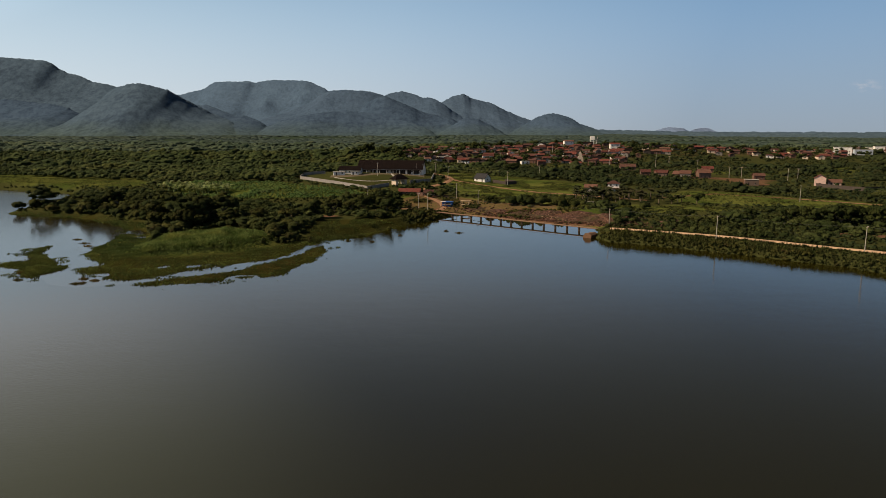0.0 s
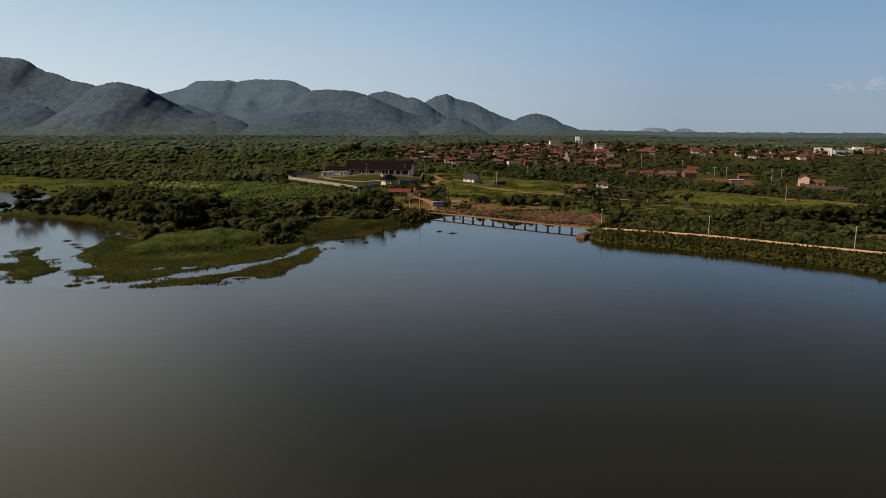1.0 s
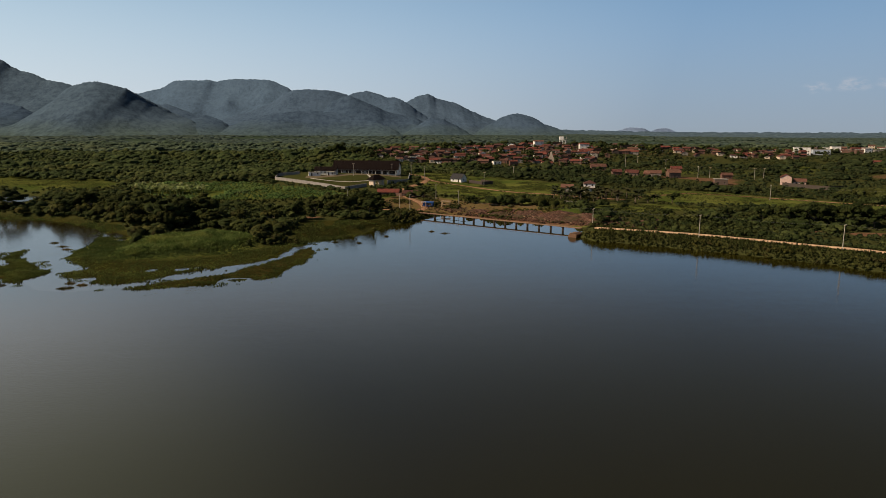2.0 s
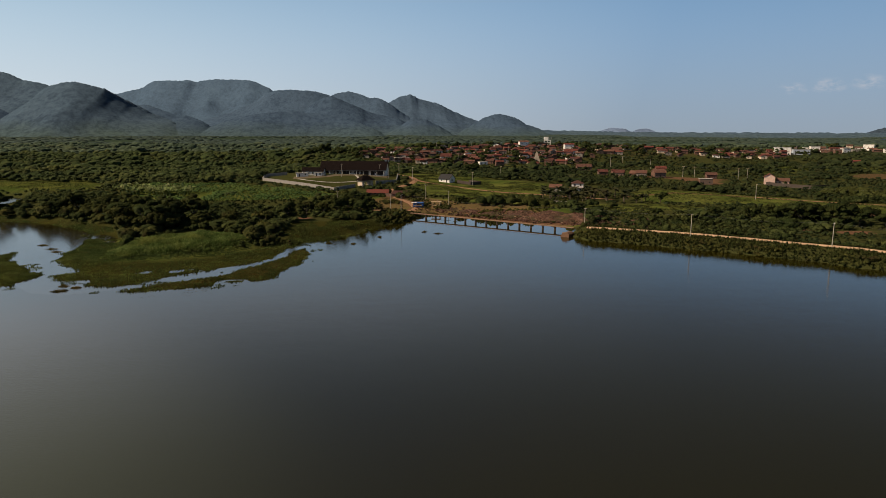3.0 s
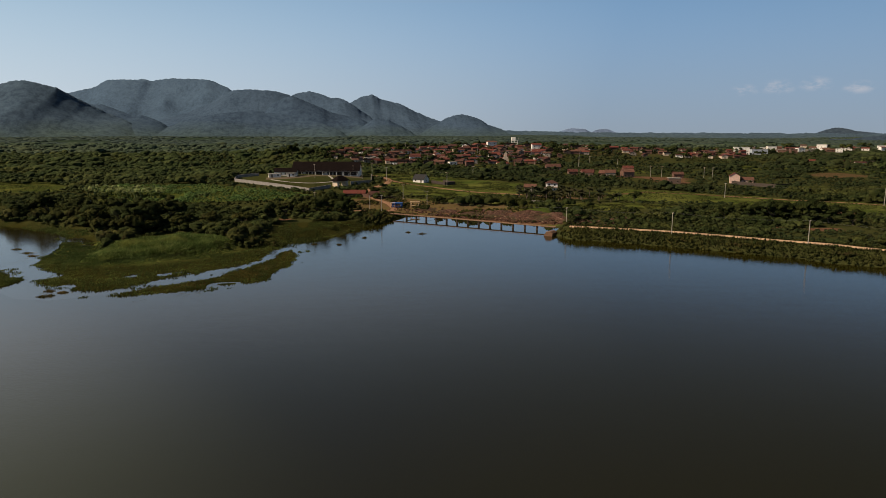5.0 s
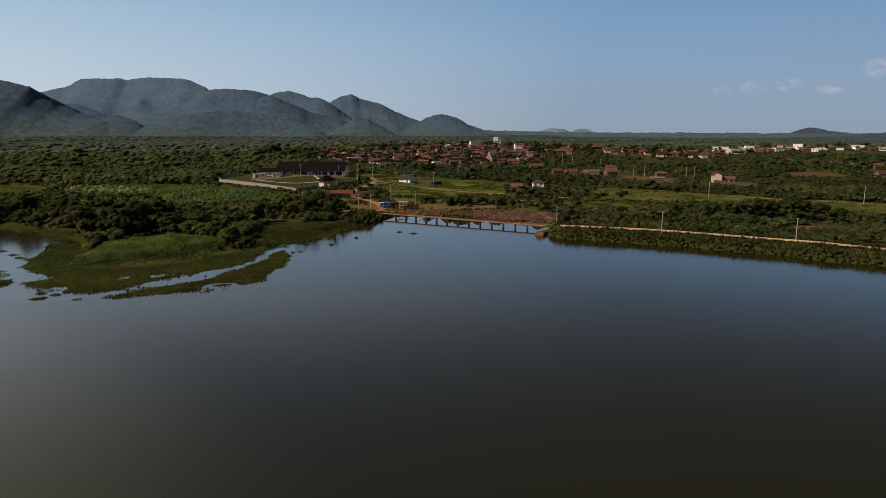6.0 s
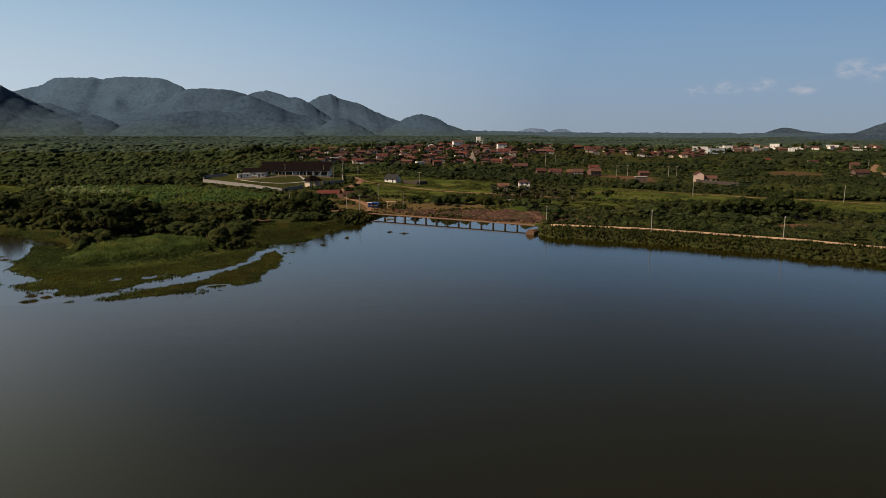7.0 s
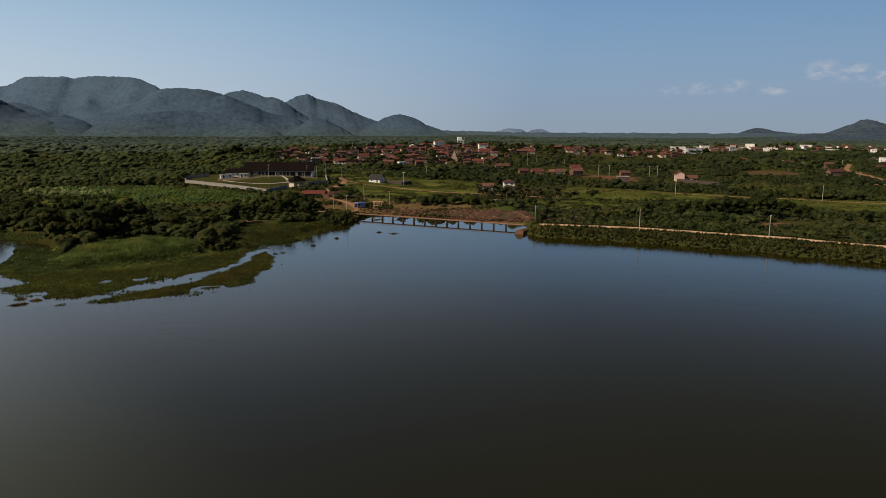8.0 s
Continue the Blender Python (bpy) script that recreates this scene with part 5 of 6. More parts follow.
def footbridge():
    d = BR_B - BR_A
    rz = math.degrees(math.atan2(d.y, d.x))
    ln = d.length
    ob = thing("footbridge", BR_A.x, BR_A.y, 0, rz, "long narrow brown concrete footbridge on thin posts", "footbridge")
    for i in range(13):
        cx = 18.3 + i * 5.66
        part("post", boxes((cx - 0.21, cx + 0.21, -0.55, -0.23, -1.7, 1.50), bevel=0.03), M_POST, ob)
        part("post", boxes((cx - 0.21, cx + 0.21, 0.23, 0.55, -1.7, 1.50), bevel=0.03), M_POST, ob)
        part("cap_beam", boxes((cx - 0.22, cx + 0.22, -0.8, 0.8, 1.503, 1.66)), M_POST, ob)
    bays = 16
    for i in range(bays):
        x0, x1 = ln * i / bays, ln * (i + 1) / bays
        part("deck_slab", boxes((x0 + 0.02, x1 - 0.02, -0.85, 0.85, 1.663, 1.85), bevel=0.03), M_DECK, ob)
        for sy in (-0.85, 0.85):
            part("kerb", boxes((x0 + 0.02, x1 - 0.02, sy - 0.09, sy + 0.09, 1.853, 1.97)), M_DECK, ob)


footbridge()
calm_edge = [(-900, 300), (-420, 214), (-200, 196), (-160, 190), (-138, 196), (-122, 187), (-114, 182), (-104, 171), (-95, 168), (-84, 173), (-66, 180), (-54, 190), (-46, 210), (-42, 234), (-46, 250), (-90, 330), (-150, 420), (-240, 520), (-900, 620)]
me = mesh_np("water_lagoon", [(x, y, 0.005) for x, y in calm_edge], [np.array([range(len(calm_edge))])], M_LAGOON)
tagged(new("water_lagoon", me), "silvery calm water of the reedy lagoon", "water", kind="structure")
me = mesh_np("water_inlet", [(-10, 311.5, 0.006), (54, 254.8, 0.006), (90, 278, 0.006), (16, 350, 0.006)], np.array([[0, 1, 2, 3]]), M_CALM)
tagged(new("water_inlet", me), "calm shallow water mirroring the pale sky round the footbridge", "water", kind="structure")


def abutment():
    """A wing wall that slopes down from the road to the water."""
    ob = thing("abutment", 56.2, 256.2, 0, -38, "brown stained masonry abutment at the bridge end", "abutment", "", 0.6)
    bm = bmesh.new()
    prof = [(-3.2, -1.6), (2.6, -1.6), (3.2, 2.0), (1.6, 3.0), (-1.4, 2.75), (-2.6, 1.2)]
    ends = [[bm.verts.new((px, yy, pz)) for px, pz in prof] for yy in (-4.2, 4.6)]
    for i in range(6):
        bm.faces.new((ends[0][i], ends[0][(i + 1) % 6], ends[1][(i + 1) % 6], ends[1][i]))
    bm.faces.new(ends[0]), bm.faces.new(ends[1][::-1])
    part("masonry", bm, M_STAINED, ob)
    part("coping", boxes((-1.5, 1.5, -4.4, -3.9, 2.9, 3.12)), M_DECK, ob)


abutment()


# ---- the yard behind the bridge
def kiosk(x, y, rz):
    ob = thing("kiosk", x, y, gz(x, y), rz, "blue painted kiosk with a blue roof and pale awning", "kiosk", "", 0.85)
    part("wall", boxes((-3, 3, -2.5, 2.5, -0.5, 2.6)), M_BLUE, ob)
    part("roof", boxes((-3.1, 3.2, -2.7, 2.9, 2.603, 2.75), bevel=0.03), M_BLUE, ob)
    part("awning", boxes((-4.0, -0.8, -3.3, -1.2, 2.76, 2.85), bevel=0.02), WALLS["white"], ob, "pale sheet awning")
    part("counter", boxes((-2.7, 2.6, -2.9, -2.503, 1.0, 1.1)), M_WOOD, ob)
    part("hatch", boxes((-0.6, 2.2, -2.56, -2.49, 1.15, 2.2)), M_DARK, ob)
    for px in (-3.8, -1.1):
        part("post", boxes((px - 0.08, px + 0.08, -3.2, -3.04, -0.5, 2.76)), M_WOOD, ob)
    HOUSES.append((x, y, 6))


kiosk(1.8, 350, -12)


def timber_stand(x, y):
    ob = thing("timber_stand", x, y, gz(x, y), -15, "open raw timber stand with a flat slatted top", "timber stand")
    for sx in (-1, 1):
        for sy in (-1, 1):
            part("post", boxes((sx * 2 - 0.12, sx * 2 + 0.12, sy * 1.3 - 0.12, sy * 1.3 + 0.12, -0.5, 2.7)), M_WOOD, ob)
    for sy in (-1.3, 1.3):
        part("beam", boxes((-2.5, 2.5, sy - 0.12, sy + 0.12, 2.703, 2.93)), M_WOOD, ob)
    for i in range(9):
        cx = -2.3 + i * 0.575
        part("slat", boxes((cx - 0.18, cx + 0.18, -1.7, 1.7, 2.933, 3.0)), M_WOOD, ob)
    part("shelf", boxes((-1.9, 1.9, -1.1, 1.1, 0.9, 1.0)), M_WOOD, ob)


timber_stand(11, 349)


def earth_heap(x, y, r, h, seed, label="heap of dug red earth and rubble"):
    n, m = 48, 22
    o = gz(x, y)
    a, q = np.tile(np.arange(n) * math.tau / n, m), np.repeat(np.arange(1, m + 1) / m, n)
    rr = r * q * (0.75 + 0.5 * vnoise(np.cos(a) * 3 + seed, np.sin(a) * 3, 1.3, seed))
    px, py = rr * np.cos(a), rr * np.sin(a) * 0.8
    zz = h * (1 - q ** 1.5) * (0.45 + 0.9 * vnoise(px, py, 2.6, seed + 1)) + 0.5 * (vnoise(px, py, 1.0, seed + 2) - 0.5) * (1 - q)
    zz = zz + ground_z(x + px, y + py) - o - 0.25 * (q > 0.97)
    v = np.concatenate([[(0, 0, h * 0.9)], np.stack([px, py, zz], 1)])
    f = [np.array([(0, 1 + i, 1 + (i + 1) % n) for i in range(n)])]
    f.append(np.array([(1 + j * n + i, 1 + (j + 1) * n + i, 1 + (j + 1) * n + (i + 1) % n, 1 + j * n + (i + 1) % n) for j in range(m - 1) for i in range(n)]))
    ob = tagged(new("earth_mound", mesh_np("earth_mound", v, f, M_EARTH, False)), label, "earth mound", "earth mounds")
    ob.location = (x, y, o)
    return ob


for i, (x, y, r, hh) in enumerate(((68, 299, 9, 2.4), (57, 307, 10, 2.6), (46, 315, 8, 2.0), (36, 323, 7, 1.6), (76, 291, 6, 1.9), (26, 334, 6, 1.3), (84, 298, 6, 1.8), (16, 342, 6, 1.0), (98, 286, 6, 2.0), (64, 316, 8, 2.2), (50, 324, 7, 1.8), (74, 306, 7, 2.2), (40, 331, 6, 1.4), (72, 286, 5, 1.4), (60, 299, 6, 1.6), (50, 307, 5, 1.3))):
    earth_heap(x, y, r, hh * 0.55, 200 + i * 5)


def rubble(name, count, size, material, label, seed, centre, spread):
    """Broken stones and clods strewn over the yard."""
    rng = np.random.default_rng(seed)
    x, y = centre[0] + rng.normal(0, spread[0], count), centre[1] + rng.normal(0, spread[1], count)
    x, y = x + (y - centre[1]) * 0.0, y - (x - centre[0]) * 0.85
    ok = (-inside(x, y, LAKE) > 2) & (along(x, y, MAIN_ROAD) > 5)
    x, y = x[ok], y[ok]
    r = size * rng.uniform(0.4, 1.3, (len(x), 1, 1)) * np.array([1, 1, 0.6])
    v = np.stack([x, y, ground_z(x, y) + rng.uniform(0.1, 0.5, len(x))], 1)[:, None] + ICO_V[None] * r * rng.uniform(0.6, 1.3, (len(x), 12, 1))
    f = (ICO_F[None] + np.arange(len(x))[:, None, None] * 12).reshape(-1, 3)
    tagged(new(name, mesh_np(name, v.reshape(-1, 3), f, material)), label, "rubble", kind="stuff")


rubble("rubble", 900, 0.55, M_EARTH, "dug red clods and stones strewn over the yard", 301, (50, 308), (20, 7))
rubble("rubble", 700, 0.5, M_EARTH, "dark red clods along the inlet's shore", 303, (36, 311), (18, 4))
rubble("rubble", 150, 0.4, M_DECK, "pale broken concrete pieces lying in red earth", 302, (52, 306), (9, 3))


# ---- trees
def tree_meshes(seed, height, spread, leaf=0.75, per=26):
    """Trunk with limbs, and a crown of leaf clumps in uneven lobes."""
    rnd, rng = random.Random(seed), np.random.default_rng(seed)
    bm = bmesh.new()
    fork = height * rnd.uniform(0.22, 0.32)
    lean = Vector((rnd.uniform(-0.3, 0.3), rnd.uniform(-0.3, 0.3), 0))
    tube(bm, (0, 0, -0.6), lean + Vector((0, 0, fork)), height * 0.045, height * 0.032, 8)
    cs, rs = [], []
    limbs = rnd.randint(6, 8)
    for i in range(limbs):
        a = i * math.tau / limbs + rnd.uniform(-0.4, 0.4)
        reach = spread * rnd.uniform(0.35, 0.72) if i else 0.1
        tip = Vector((math.cos(a) * reach, math.sin(a) * reach, height * rnd.uniform(0.52, 0.8)))
        mid = lean + (tip - lean) * 0.5 + Vector((0, 0, fork * 0.3))
        tube(bm, lean + Vector((0, 0, fork * 0.96)), mid, height * 0.022, height * 0.014, 5)
        tube(bm, mid, tip, height * 0.014, height * 0.006, 5)
        for _ in range(4):
            o = Vector((rnd.gauss(0, 1), rnd.gauss(0, 1), rnd.gauss(0, 0.6))) * spread * 0.2
            cs.append(tip + o)
            q = spread * rnd.uniform(0.17, 0.33)
            rs.append((q, q, q * rnd.uniform(0.6, 0.85)))
    verts, faces, bulge = leaves(cs, rs, per, leaf, rng, 0.86)
    bulge = bulge * 0.5 + (verts - np.array([0, 0, height * 0.45])) / np.array([spread, spread, height * 0.55]) * 0.7 + np.array([0, 0, 0.2])
    bulge /= np.linalg.norm(bulge, axis=1, keepdims=True)
    trunk = bpy.data.meshes.new("trunk")
    bmesh.ops.recalc_face_normals(bm, faces=bm.faces)
    bm.to_mesh(trunk)
    bm.free()
    trunk.materials.append(M_BARK)
    return trunk, verts, faces, bulge


def tree_kind(seed, height, spread, material, label, category="tree", name="tree", group="trees by the water", leaf=0.75, per=26):
    trunk, v, f, b = tree_meshes(seed, height, spread, leaf, per)
    ob = thing(name, 0, 0, -100, 0, label, category, group)
    part("trunk", trunk, None, ob)
    part("crown", mesh_np("crown", v, f, material, False, b), None, ob)
    return ob


def stand(ob, places):
    """Copies of a thing at all places but the last, where it stands itself."""
    for i, (x, y, s, rz) in enumerate(places):
        m = pose(x, y, max(gz(x, y), 0), 0, 0, rz)
        ob.scale = (s, s, s * (0.92 + 0.16 * ((x * 7.3 + y) % 1)))
        if i < len(places) - 1:
            copy_thing(ob, m)
        else:
            ob.matrix_basis = m @ Matrix.Diagonal((*ob.scale, 1))


stand(tree_kind(1, 9, 7.5, M_TREE, "dark broad-crowned tree standing by the lagoon"), [(-166, 318, 0.85, 80), (-128, 296, 1.0, 200), (-106, 276, 1.25, 120), (-38, 312, 0.9, 30)])
stand(tree_kind(2, 10, 6.5, M_TREE, "tall dense green tree at the marsh edge"), [(-157, 320, 1.0, 10), (-145, 318, 0.9, 100), (-38, 312, 0.85, 10), (-27, 309, 0.7, 80), (-33, 320, 0.8, 170), (-22, 318, 0.6, 40), (-46, 322, 0.9, 230), (-24, 336, 0.7, 290), (-34, 334, 0.8, 120), (-97, 292, 1.1, 220), (-115, 284, 1.35, 300), (-115, 291, 1.00, 20), (-110, 286, 1.15, 110), (-105, 284, 1.20, 250), (-102, 288, 0.95, 330), (-58, 294, 0.85, 60), (-30, 318, 0.8, 150)])
stand(tree_kind(3, 7, 5.0, M_SHRUB, "bushy yellow-green tree at the water's edge"), [(-104, 266, 1.1, 15), (-110, 269, 0.9, 75), (-99, 268, 0.8, 135), (-138, 306, 1.0, 0), (-124, 284, 1.1, 40), (-117, 270, 0.9, 90), (-90, 276, 1.0, 140), (-80, 284, 1.0, 190), (-66, 284, 0.9, 240), (-52, 314, 0.9, 290), (-44, 312, 0.8, 20)])
stand(tree_kind(4, 6.5, 4.2, M_TREE, "small dark round-topped tree", group="trees by the yard"), [(-68, 255, 1.0, 0), (-60, 262, 0.8, 70), (25, 357, 0.7, 130), (135, 356, 1.0, 200), (122, 357, 0.75, 20), (-8, 392, 0.9, 10), (-18, 398, 0.8, 100), (0, 386, 0.7, 200)])
stand(tree_kind(12, 10, 8, M_TREE, "lone dark spreading tree on the lagoon's point", leaf=0.6, per=30), [(-201, 334, 1.0, 60)])
stand(tree_kind(6, 13, 10, M_TREE, "very large dark spreading tree rising above the woods", group="large trees", leaf=1.1), [(-86, 770, 1.25, 0), (-66, 776, 0.85, 90), (-102, 782, 0.7, 200), (-20, 540, 0.8, 40), (60, 590, 0.8, 120)])
stand(tree_kind(7, 8, 6, M_WOODS, "green crowned village tree among roofs", group="village trees", leaf=1.0, per=18),
      [(118, 690, 1.0, 0), (150, 700, 0.8, 30), (60, 705, 1.0, 60), (215, 775, 1.2, 90), (228, 768, 1.1, 10), (250, 800, 1.2, 50), (285, 790, 1.1, 100), (180, 720, 0.9, 160), (128, 745, 0.9, 200), (100, 740, 0.8, 230),
       (20, 770, 1.1, 20), (-12, 770, 1.0, 40), (-50, 790, 1.2, 70), (45, 775, 1.0, 110)] + [(350, 800, 1.3, 140), (370, 790, 1.2, 20), (415, 800, 1.2, 60), (480, 820, 1.3, 100), (530, 880, 1.4, 140), (640, 950, 1.5, 180),
       (560, 690, 1.3, 15), (575, 700, 1.2, 45), (500, 600, 1.3, 85), (520, 610, 1.4, 125), (455, 520, 1.1, 165), (700, 900, 1.6, 205), (780, 960, 1.6, 245), (860, 1000, 1.5, 285)])


stand(tree_kind(8, 7.5, 5.5, M_TREE, "dark dense tree in the scrub behind the dam", group="trees behind the dam"), [(156, 280, 1.0, 0), (163, 273, 1.25, 40), (170, 279, 1.2, 80), (176, 268, 1.3, 120), (184, 264, 1.15, 160), (191, 258, 0.9, 210), (167, 284, 1.1, 10), (180, 276, 1.2, 70), (149, 288, 0.8, 30), (215, 246, 0.7, 250), (140, 302, 0.6, 300), (110, 300, 0.5, 20)])


vrng = np.random.default_rng(23)
vx, vy = vrng.uniform(-60, 620, 1500), vrng.uniform(650, 950, 1500)
ok = (inside(vx, vy, HAMLET) > 0) & free(vx, vy, -3.0)
VILLAGE_TREES = [(float(a), float(b), float(c), float(d)) for a, b, c, d in zip(vx[ok], vy[ok], vrng.uniform(0.45, 0.95, ok.sum()), vrng.uniform(0, 360, ok.sum()))][:130]
stand(tree_kind(9, 7.5, 5.5, M_TREE, "dark round-crowned tree between village houses", group="village trees", leaf=1.1, per=12), VILLAGE_TREES[::2])
stand(tree_kind(10, 6, 6, M_WOODS, "low spreading green tree in a village yard", group="village trees", leaf=1.1, per=12), VILLAGE_TREES[1::2])
wx, wy = vrng.uniform(-50, 230, 200), vrng.uniform(690, 820, 200)
ok = np.array([inside(np.array([a]), np.array([b]), HAMLET)[0] > 0 and min(math.hypot(a - hx, b - hy) for hx, hy, hr in HOUSES) > 4.5 for a, b in zip(wx, wy)])
stand(tree_kind(11, 6.5, 4.5, M_TREE, "small dark tree crowded between village roofs", group="village trees", leaf=1.0, per=10), [(float(a), float(b), float(c), float(d)) for a, b, c, d in zip(wx[ok], wy[ok], vrng.uniform(0.5, 0.95, ok.sum()), vrng.uniform(0, 360, ok.sum()))][:70])


# ---- palms in the grove
def palm_kind(seed, height):
    rnd = random.Random(seed)
    ob = thing("palm", 0, 0, -100, 0, "coconut palm with dark drooping fronds", "palm", "palms in the grove")
    bm = bmesh.new()
    pts = [Vector((0.25 * math.sin(i * 0.6 + seed), 0.12 * i * (seed % 2), -0.5 + i * (height + 0.5) / 5)) for i in range(6)]
    for i, (a, b) in enumerate(zip(pts[:-1], pts[1:])):
        tube(bm, a, b, 0.24 - 0.02 * i, 0.22 - 0.02 * i, 7)
    part("trunk", bm, M_BARK, ob)
    for i in range(15):
        a, up = i * math.tau * 0.382 * 1.618, rnd.uniform(0.3, 1.4)
        v, f = [], []
        ln = rnd.uniform(2.8, 3.6)
        for j in range(7):
            t = j / 6
            r, z = 0.72 * ln * t * math.cos(up * (1 - t)), ln * (t * math.sin(up) - 0.6 * t * t)
            wd = 0.75 * math.sin(math.pi * min(t * 0.9 + 0.08, 1)) + 0.04
            for sgn, dz in ((-1, -0.35), (0, 0), (1, -0.35)):
                v.append((r, sgn * wd, z + dz * wd))
        for j in range(6):
            for c in (0, 1):
                f.append((j * 3 + c, j * 3 + c + 1, j * 3 + c + 4, j * 3 + c + 3))
        fr = part("frond", mesh_np("frond", v, np.array(f), M_PALM, True), None, ob)
        fr.matrix_basis = Matrix.Translation(pts[-1]) @ pose(0, 0, 0, 0, 0, math.degrees(a))
    return ob


PALMS = [(77, 372), (80, 380), (83, 375), (85, 383), (88, 371), (90, 379), (93, 374), (95, 384), (97, 369), (99, 377), (101, 386), (103, 371), (82, 388), (87, 365), (92, 366), (76, 384), (96, 391), (108, 368), (112, 376), (118, 366), (126, 360), (122, 372), (79, 366), (105, 380), (74, 376), (78, 391), (84, 368), (89, 387), (93, 361), (98, 363), (100, 381), (104, 390), (107, 363), (110, 384), (115, 358), (117, 378), (130, 364), (86, 377)]
stand(palm_kind(1, 2.7), [(x, y, 1.05 + 0.3 * ((x * 3.7) % 1), x * 37 % 360) for x, y in PALMS[::2]])
stand(palm_kind(2, 4.0), [(x, y, 1.0 + 0.3 * ((x * 3.7) % 1), x * 53 % 360) for x, y in PALMS[1::2]])


# ---- banana patch
def banana_kind(seed):
    rnd = random.Random(seed)
    ob = thing("banana_plant", 0, 0, -100, 0, "banana plant with large pale green leaves", "banana plant", "banana patch")
    bm = bmesh.new()
    tube(bm, (0, 0, -0.4), (0, 0, 0.9), 0.17, 0.1, 7)
    part("stem", bm, M_BANANA, ob)
    for i in range(11):
        v, ln, up = [], rnd.uniform(1.5, 2.3), rnd.uniform(0.75, 1.4)
        for j in range(6):
            t = j / 5
            r, z = ln * (t * math.cos(up) * 0.8 + 0.22 * t * t), ln * (1.15 * t * math.sin(up) - 0.5 * t ** 3)
            wd = 0.33 * math.sin(math.pi * min(0.12 + t * 0.85, 1)) + 0.02
            for sgn in (-1, 0, 1):
                v.append((r, sgn * wd, z + (0.12 if sgn else 0)))
        f = [(j * 3 + c, j * 3 + c + 1, j * 3 + c + 4, j * 3 + c + 3) for j in range(5) for c in (0, 1)]
        lf = part("leaf", mesh_np("leaf", v, np.array(f), M_BANANA, True), None, ob)
        lf.matrix_basis = pose(0, 0, 0.45 + 0.05 * (i % 9), 0, 0, i * 137.5 + rnd.uniform(-20, 20))
    return ob


brng = np.random.default_rng(21)
BANANAS = [(float(x), float(y), float(s), float(r)) for x, y, s, r in zip(brng.uniform(-170, -128, 64), brng.uniform(-8, 8, 64), brng.uniform(1.9, 2.7, 64), brng.uniform(0, 360, 64))]
BANANAS = [(x, 393 - (x + 128) * 0.36 + y, s, r) for x, y, s, r in BANANAS]
stand(banana_kind(1), BANANAS[::2])
stand(banana_kind(2), BANANAS[1::2])
LINES.append(([(-128, 393), (-170, 408)], 8))


# ---- maize, reeds and grass
def blades(x, y, z, height, width, per, rng, droop=0.35):
    """Tufts of narrow bent blades."""
    n = len(x)
    a = rng.uniform(0, math.tau, (n, per))
    hh = np.asarray(height).reshape(-1, 1) * rng.uniform(0.6, 1.15, (n, per))
    lean = hh * rng.uniform(0.05, droop, (n, per))
    ox, oy = x[:, None] + rng.normal(0, 0.18, (n, per)), y[:, None] + rng.normal(0, 0.18, (n, per))
    ca, sa = np.cos(a), np.sin(a)
    w = width * rng.uniform(0.6, 1.2, (n, per))
    zz = np.broadcast_to(z[:, None], (n, per)) - 0.1

    def pt(f, up, side):
        return np.stack([ox + ca * lean * f - sa * w * side, oy + sa * lean * f + ca * w * side, zz + hh * up], -1)
    v = np.stack([pt(0, 0, -0.5), pt(0, 0, 0.5), pt(0.4, 0.6, 0.45), pt(0.4, 0.6, -0.45), pt(1.3, 1.0, 0)], 2).reshape(-1, 3)
    i = np.arange(n * per)[:, None] * 5
    up = np.stack([ca * 0.45, sa * 0.45, np.full(ca.shape, 0.85)], -1).reshape(-1, 3)
    return v, [i + np.array([[0, 1, 2, 3]]), i + np.array([[3, 2, 4]])], np.repeat(up, 5, 0)


def field_of(name, poly, box, count, height, width, per, material, label, category, rng, low=0.02, extra=None, top=9.0, droop=0.35):
    x, y = rng.uniform(box[0], box[1], count), rng.uniform(box[2], box[3], count)
    keep = inside(x, y, poly) + (vnoise(x, y, 5, 31) - 0.5) * 4 > 0 if poly is not None else np.ones(count, bool)
    if extra is not None:
        keep &= extra(x, y)
    x, y = x[keep], y[keep]
    z = ground_z(x, y)
    ok = (z > low) & (z < top)
    x, y, z = x[ok], y[ok], z[ok]
    hh = height * (0.55 + 0.9 * vnoise(x, y, 7, 33))
    if poly is not None:
        hh = hh * np.clip(0.3 + inside(x, y, poly) / 7, 0.3, 1)
    v, f, b = blades(x, y, z, hh, width, per, rng, droop)
    return tagged(new(name, mesh_np(name, v, f, material, False, b)), label, category, kind="stuff")


grng = np.random.default_rng(5)
field_of("reeds", MARSH, (-240, 0, 165, 350), 110000, 0.5, 0.17, 3, M_REED, "dense olive reeds and sedge covering the marsh", "reeds", grng, 0.0, lambda x, y: inside(x, y, LUSH) + (vnoise(x, y, 7, 39) - 0.5) * 10 < 0, 9.0, 0.9)
field_of("water_grass", SPIT, (-90, -38, 168, 240), 22000, 0.42, 0.15, 3, M_SPIT, "olive-brown water grass covering the spit", "water grass", grng, 0.02, None, 9.0, 0.9)
field_of("water_grass", ISLET, (-155, -105, 178, 236), 20000, 0.5, 0.16, 3, M_REED, "olive-green water grass covering the islet", "water grass", grng, 0.02, None, 9.0, 0.9)
field_of("maize", MAIZE, (-112, -58, 214, 268), 5200, 1.9, 0.34, 7, M_CORN, "rows of tall bright green maize", "maize", grng, 0.0, None, 9.0, 0.95)
